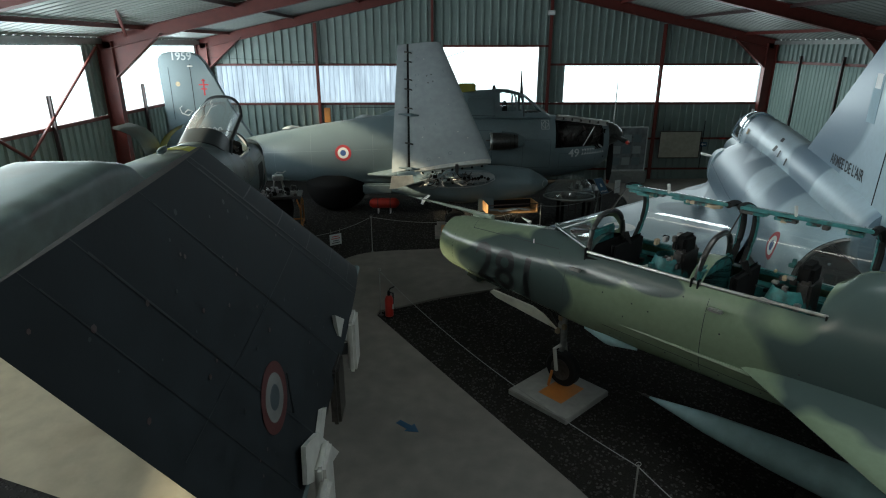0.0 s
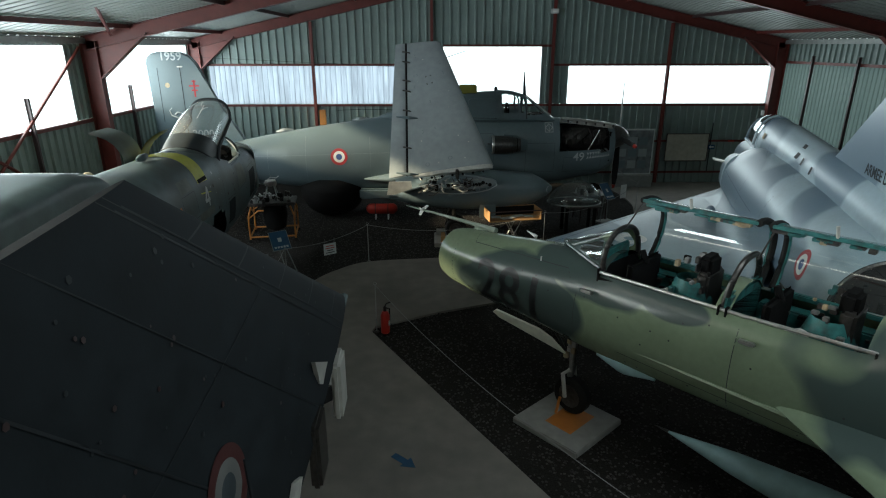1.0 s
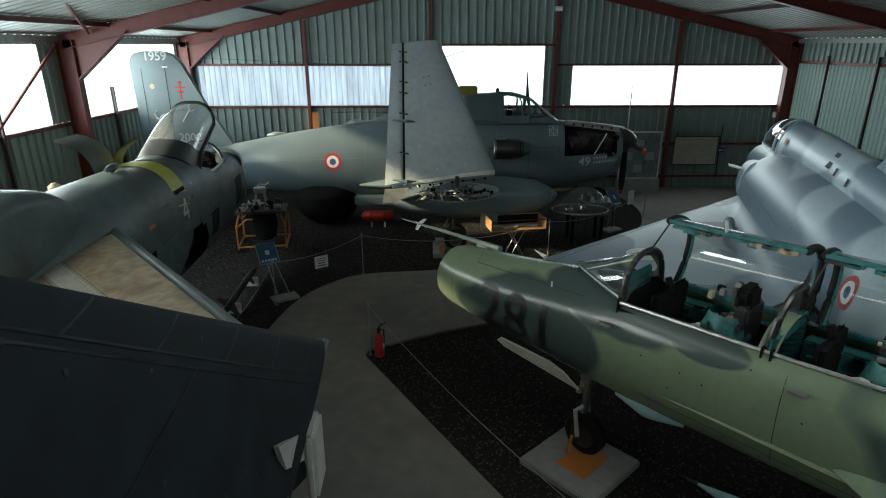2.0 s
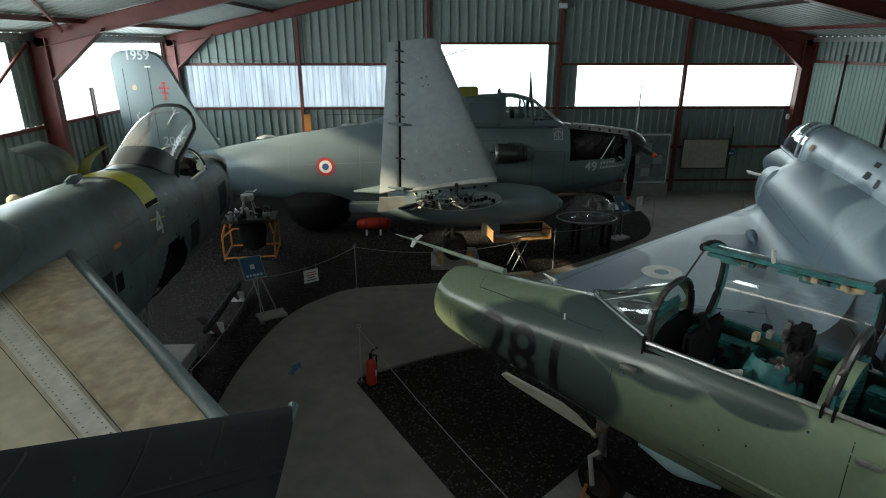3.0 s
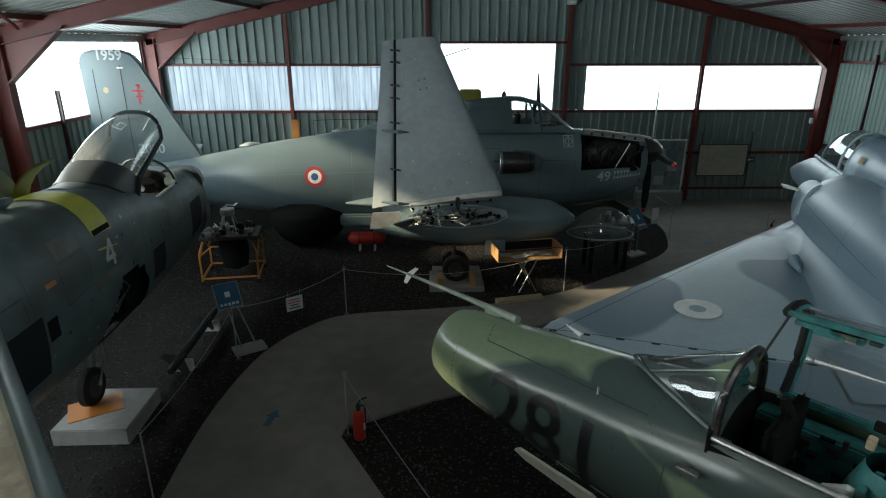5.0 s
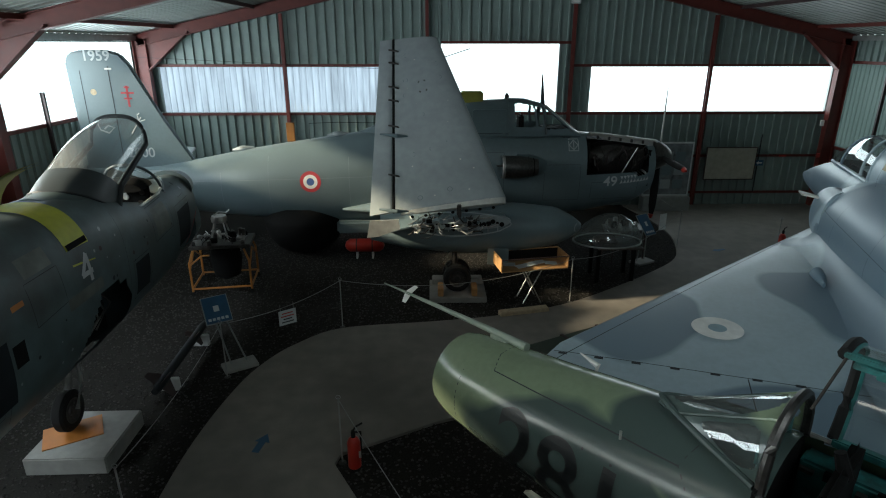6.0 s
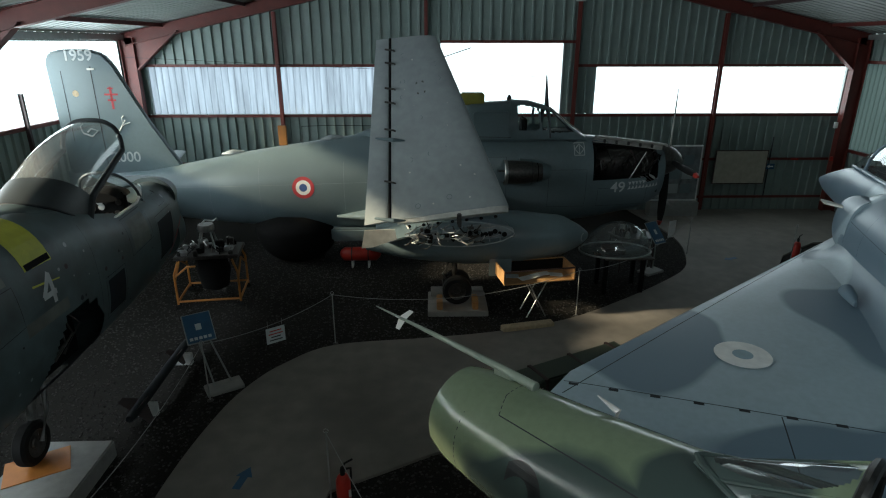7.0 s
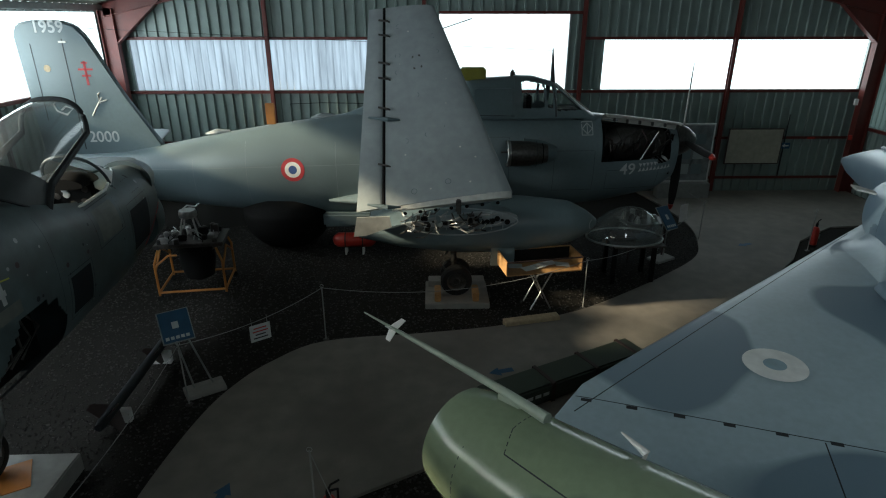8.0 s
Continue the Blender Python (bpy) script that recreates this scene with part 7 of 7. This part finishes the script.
def engine_stand():
    t = thing("engine_stand", pose(-4.55, 16.75, 0, 0, 0, 8), "dark aircraft engine hung in a yellow tube frame stand", "engine stand")
    X, Y, H = 0.62, 0.5, 1.02
    for sx in (-1, 1):
        for sy in (-1, 1):
            part("upright", tube([(sx * X, sy * Y, 0.06), (sx * X, sy * Y, 0.75), (sx * X * 0.85, sy * Y * 0.9, H)], 0.024, 8), M_YSTAND, t)
            part("caster", revolve([(-0.03, 0.05), (0.03, 0.05)], 14, "y", (sx * X, sy * Y, 0.05)), M_BLACK, t)
        part("side_tube", tube([(sx * X, -Y, 0.16), (sx * X, Y, 0.16)], 0.024, 8), M_YSTAND, t)
        part("brace", tube([(sx * X, -Y, 0.6), (sx * X, 0, 0.9), (sx * X, Y, 0.6)], 0.02, 8), M_YSTAND, t)
    for sy in (-1, 1):
        part("cross_tube", tube([(-X, sy * Y, 0.16), (X, sy * Y, 0.16)], 0.024, 8), M_YSTAND, t)
        part("brace", tube([(-X, sy * Y, 0.7), (-X * 0.55, sy * Y, 0.92), (-X * 0.3, sy * Y, 0.92)], 0.02, 8), M_YSTAND, t)
    e = part("engine", revolve([(0.2, 0.1), (0.3, 0.28), (0.65, 0.34), (0.95, 0.3), (1.0, 0.2)], 24, "z", (0.05, 0, 0)), M_VOID, t, "black engine casing", True)
    part("top_plate", box(-0.62, 0.66, -0.42, 0.42, 1.02, 1.1, 0.015), M_DKSTEEL, t)
    rng = random.Random(31)
    for i in range(26):
        x, y, h = rng.uniform(-0.55, 0.5), rng.uniform(-0.4, 0.35), rng.uniform(0.05, 0.2)
        if i % 2:
            part("accessory", revolve([(1.1, 0.05), (1.1 + h, 0.05), (1.12 + h, 0.02)], 12, "z", (x, y, 0)), rng.choice((M_STEEL, M_DKSTEEL, M_BLACK)), e, "", True)
        else:
            part("accessory", box(x, x + rng.uniform(0.06, 0.2), y, y + rng.uniform(0.05, 0.15), 1.1, 1.1 + h, 0.01), rng.choice((M_STEEL, M_DKSTEEL, M_VOID)), e)
    for i in range(12):
        x, y = rng.uniform(-0.5, 0.5), rng.uniform(-0.42, 0.3)
        part("pipe", tube([(x, y, 0.9), (x + 0.06, y - 0.1, 1.15), (x + rng.uniform(-.2, .2), y, 1.25)], 0.01, 6), rng.choice((M_STEEL, M_BLACK)), e)
    part("head_ring", revolve([(1.52, 0.16), (1.6, 0.17), (1.66, 0.15), (1.66, 0.05)], 20, "z", (0, 0, 0)), M_STEEL, e, "worn steel top ring", True)
    for a in range(4):
        c, s = math.cos(a * 1.57 + 0.8), math.sin(a * 1.57 + 0.8)
        part("strut", tube([(0.26 * c, 0.26 * s, 1.08), (0.13 * c, 0.13 * s, 1.54)], 0.018, 6), M_STEEL, e)
    part("hook", tube([(-0.1, 0, 1.66), (0.0, 0.02, 1.74), (0.16, 0, 1.72), (0.24, 0, 1.78)], 0.016, 6), M_STEEL, e)
    return t


engine_stand()

rt = thing("red_cylinder", pose(-1.6, 18.55, 0), "rounded red metal bottle on short white feet", "gas bottle")
part("bottle", revolve([(-0.5, 0.03), (-0.47, 0.1), (-0.38, 0.17), (0.38, 0.17), (0.47, 0.1), (0.5, 0.03)], 28, "x", (0, 0, 0.33)), M_FIRE, rt, "", True)
for x in (-0.2, 0.2):
    part("band", revolve([(x - 0.015, 0.174), (x + 0.015, 0.174)], 28, "x", (0, 0, 0.33), None, False), M_DARK, rt)
    part("foot", box(x - 0.02, x + 0.02, -0.12, 0.12, 0, 0.17), M_WHITE, rt)

# turboprop wheel plinth with chocks
solid("plinth", box(-0.6, 0.62, -0.42, 0.6, 0, 0.12, 0.012), M_PLINTH, "pale low block under the turboprop's main wheels", "plinth", "plinths", m=pose(0.66, 16.1, 0))
solid("plinth", box(-0.5, 0.62, 0.26, 0.55, 0.12, 0.24, 0.012), M_PLINTH, "pale upper slab under the turboprop's main wheels", "plinth", "plinths", m=pose(0.62, 16.15, 0))
for x in (0.3, 1.02):
    solid("wheel_chock", box(-0.06, 0.06, -0.2, 0.2, 0, 0.18, 0.015), M_WOOD, "yellowish wooden chock against the wheel", "chock", "wheel chocks", m=pose(x, 15.94, 0.121))
solid("timber_plank", box(-0.52, 0.52, -0.09, 0.09, 0, 0.12, 0.01), M_RAWWOOD, "raw timber plank lying at the gravel edge", "plank", m=pose(1.98, 15.12, 0.0, 0, 0, 13))


def display_box():
    t = thing("display_case", pose(2.2, 15.85, 0, 0, 0, 10), "open pine display case with papers on a folding trestle", "display case")
    W, D, Z0, Z1 = 0.72, 0.3, 0.78, 1.06
    part("tray_floor", box(-W, W, -D, D, Z0, Z0 + 0.02), M_WOOD, t)
    for s in (-1, 1):
        part("end_panel", box(s * W - 0.012, s * W + 0.012, -D, D, Z0 + 0.02, Z1, 0.003), M_WOOD, t)
        part("edge_rail", box(-W, W, s * D - 0.012, s * D + 0.012, Z1 - 0.02, Z1, 0.003), M_DARK if s < 0 else M_WOOD, t)
    part("back_panel", box(-W, W, D - 0.01, D + 0.008, Z0 + 0.02, Z1 - 0.02), M_VOID, t)
    rng = random.Random(6)
    for i in range(5):
        m = pose(-0.45 + i * 0.22, rng.uniform(-0.1, 0.1), Z0 + 0.035 + 0.004 * i, rng.uniform(-4, 4), rng.uniform(-6, 6), rng.uniform(-30, 30))
        part("paper", box(-0.13, 0.13, -0.09, 0.09, 0, 0.006, 0.001, None, m), M_WHITE if i % 2 else M_LETTER, t, "pale printed sheets")
    for s in (-1, 1):
        part("trestle_leg", tube([(-0.2, s * 0.2, 0), (0.2, s * 0.2, Z0)], 0.014, 8), M_STEEL, t)
        part("trestle_leg", tube([(0.2, s * 0.2, 0), (-0.2, s * 0.2, Z0)], 0.014, 8), M_STEEL, t)
    part("pivot", tube([(0, -0.22, 0.39), (0, 0.22, 0.39)], 0.012, 8), M_DKSTEEL, t)
    return t


display_box()


def dome_display():
    t = thing("canopy_dome", pose(4.16, 17.05, 0), "clear bubble canopy on a low dark stand", "canopy")
    d = revolve([(0.0, 0.76), (0.07, 0.765), (0.2, 0.72), (0.36, 0.61), (0.5, 0.45), (0.6, 0.26), (0.64, 0.1), (0.65, 0.01)], 32, "z", (0, 0, 0.92))
    for v in d.verts:
        v.co.y *= 0.72
        v.co.x += 0.12 * (v.co.z - 0.92)
    dm = part("bubble", d, M_HAZY, t, "clear perspex bubble", True)
    part("rim", tube([(0.78 * math.cos(i * 0.2618), 0.56 * math.sin(i * 0.2618), 0.92) for i in range(24)], 0.02, 8, None, True), M_EAVE, dm)
    part("board", box(-0.3, 0.75, -0.4, 0.4, 0.82, 0.86, 0.01), M_DKSTEEL, t)
    for x in (-0.25, 0.55):
        for y in (-0.3, 0.3):
            part("stand_leg", box(x - 0.04, x + 0.04, y - 0.04, y + 0.04, 0, 0.84), M_VOID, t)
    part("fittings", box(-0.25, 0.2, -0.2, 0.2, 0.88, 1.0, 0.03), M_DKSTEEL, t)
    return t


dome_display()
# clutter under the turboprop's nose
sc = thing("parts_table", pose(5.0, 18.35, 0, 0, 0, 10), "dark table of engine parts under the nose", "table")
part("table_top", box(-0.5, 0.5, -0.35, 0.35, 0.8, 0.84, 0.01), M_DKSTEEL, sc)
for x in (-0.42, 0.42):
    for y in (-0.28, 0.28):
        part("leg", tube([(x, y, 0), (x, y, 0.8)], 0.02, 8), M_DARK, sc)
rng = random.Random(77)
for i in range(10):
    x, y = rng.uniform(-0.4, 0.35), rng.uniform(-0.3, 0.2)
    part("machine_part", revolve([(0.84, 0.07), (0.9 + rng.uniform(0, 0.15), 0.06), (1.0, 0.03)], 12, "z", (x, y, 0)), rng.choice((M_STEEL, M_VOID, M_DKSTEEL)), sc, "", True)
wc = thing("white_notice", pose(6.35, 19.3, 0.55, 0, 0, 25), "white notice sheet hung on the rope", "notice")
part("sheet", box(-0.12, 0.12, -0.004, 0.004, -0.1, 0.35), M_WHITE, wc)
part("string", tube([(0, 0, 0.35), (0, 0, 0.42)], 0.003, 5), M_STEEL, wc)

# long dark crate beside the walkway
gc = thing("missile_crate", pose(2.15, 13.15, 0.0, 0, 0, 27), "long dark green container on the gravel", "container")
part("body", box(-1.4, 1.4, -0.24, 0.24, 0.06, 0.36, 0.03), mat("dark_olive_paint", (0.045, 0.06, 0.045), 0.5), gc)
for x in (-1.2, -0.4, 0.4, 1.2):
    part("strap", box(x - 0.03, x + 0.03, -0.25, 0.25, 0.06, 0.37, 0.004), M_DARK, gc)
    part("skid", box(x - 0.05, x + 0.05, -0.22, 0.22, 0, 0.06), M_RAWWOOD, gc)
for k in range(4):
    part("text_bar", box(-1.0 + k * 0.14, -0.9 + k * 0.14, -0.246, -0.241, 0.2, 0.25), M_LETTER, gc)

# gable wall fittings
wb = thing("wall_board", pose(10.05, 23.36, 0), "cream display board on the gable wall", "board")
part("panel", box(-0.82, 0.82, -0.012, 0.012, 0.93, 1.98), mat("cream_board", (0.42, 0.40, 0.33), 0.7), wb)
for z in (0.92, 1.98):
    part("border", box(-0.84, 0.84, -0.02, 0.016, z - 0.015, z + 0.015), M_DARK, wb)
for x in (-0.83, 0.83):
    part("border", box(x - 0.012, x + 0.012, -0.02, 0.016, 0.93, 1.98), M_DARK, wb)
pp = thing("poster_stand", pose(7.75, 22.8, 0), "tall framed photo panel standing before the gable wall", "display panel")
part("panel", box(-0.72, 0.72, -0.02, 0.02, 0.55, 2.22), mat("grey_photo_print", (0.16, 0.18, 0.19), 0.3, 0, 0.4, 4), pp)
for z in (0.53, 2.22):
    part("border", box(-0.75, 0.75, -0.03, 0.03, z - 0.02, z + 0.03), M_LETTER, pp)
for x in (-0.73, 0.73):
    part("border", box(x - 0.02, x + 0.02, -0.03, 0.03, 0.55, 2.22), M_LETTER, pp)
part("base_cabinet", box(-0.75, 0.78, -0.2, 0.2, 0.0, 0.5, 0.01), M_EAVE, pp)
for r in range(3):
    for c in range(3):
        part("photo", box(-0.6 + c * 0.4, -0.28 + c * 0.4, -0.025, -0.02, 0.75 + r * 0.45, 1.05 + r * 0.45), M_ALIZE_P if (r + c) % 2 else M_ALIZE, pp)
ws_ = thing("way_sign", pose(11.04, 23.4, 1.46), "small blue arrow sign on the gable wall", "sign")
part("plate", box(-0.14, 0.14, -0.008, 0.008, -0.09, 0.09), M_BLUE, ws_)
part("arrow", plate([(-0.1, 0), (-0.02, 0.06), (-0.02, 0.02), (0.1, 0.02), (0.1, -0.02), (-0.02, -0.02), (-0.02, -0.06)], 0.002, None, facing((0, -0.0105, 0), (0, -1, 0))), M_WHITE, ws_)
solid("red_sign", box(-0.12, 0.12, -0.006, 0.006, -0.03, 0.03), M_FIRE, "small red strip sign on the gable wall", "sign", m=pose(11.8, 23.41, 1.69))
solid("switch_box", box(-0.05, 0.05, -0.04, 0.04, -0.09, 0.09, 0.008), M_WHITE, "small white switch box on the corner column", "switch", m=pose(12.75, 23.2, 2.79))
solid("red_call_point", box(-0.05, 0.05, -0.03, 0.03, -0.07, 0.07, 0.006), M_FIRE, "small red call point on the corner column", "call point", m=pose(12.85, 23.2, 1.74))
solid("conduit", tube([(11.0, 23.42, 0.5), (11.0, 23.42, 2.4)], 0.018, 8), M_INK, "thin dark conduit pipe on the gable wall", "conduit")
el = thing("exit_light", pose(4.5, 23.2, 6.42), "small emergency exit light on the gable post", "light")
part("housing", box(-0.14, 0.14, -0.04, 0.04, -0.08, 0.08, 0.01), M_LETTER, el)
part("lens", box(-0.1, 0.1, -0.046, -0.04, -0.04, 0.02), M_WHITE, el)
# refuelling boom behind the carrier jet
solid("grey_bollard", revolve([(0, 0.09), (2.7, 0.09), (2.85, 0.12), (3.0, 0.1), (3.05, 0.04)], 16, "z"), M_RAWWOOD, "buff padded pole behind the carrier jet", "pole", m=pose(-6.3, 11.2, 0))
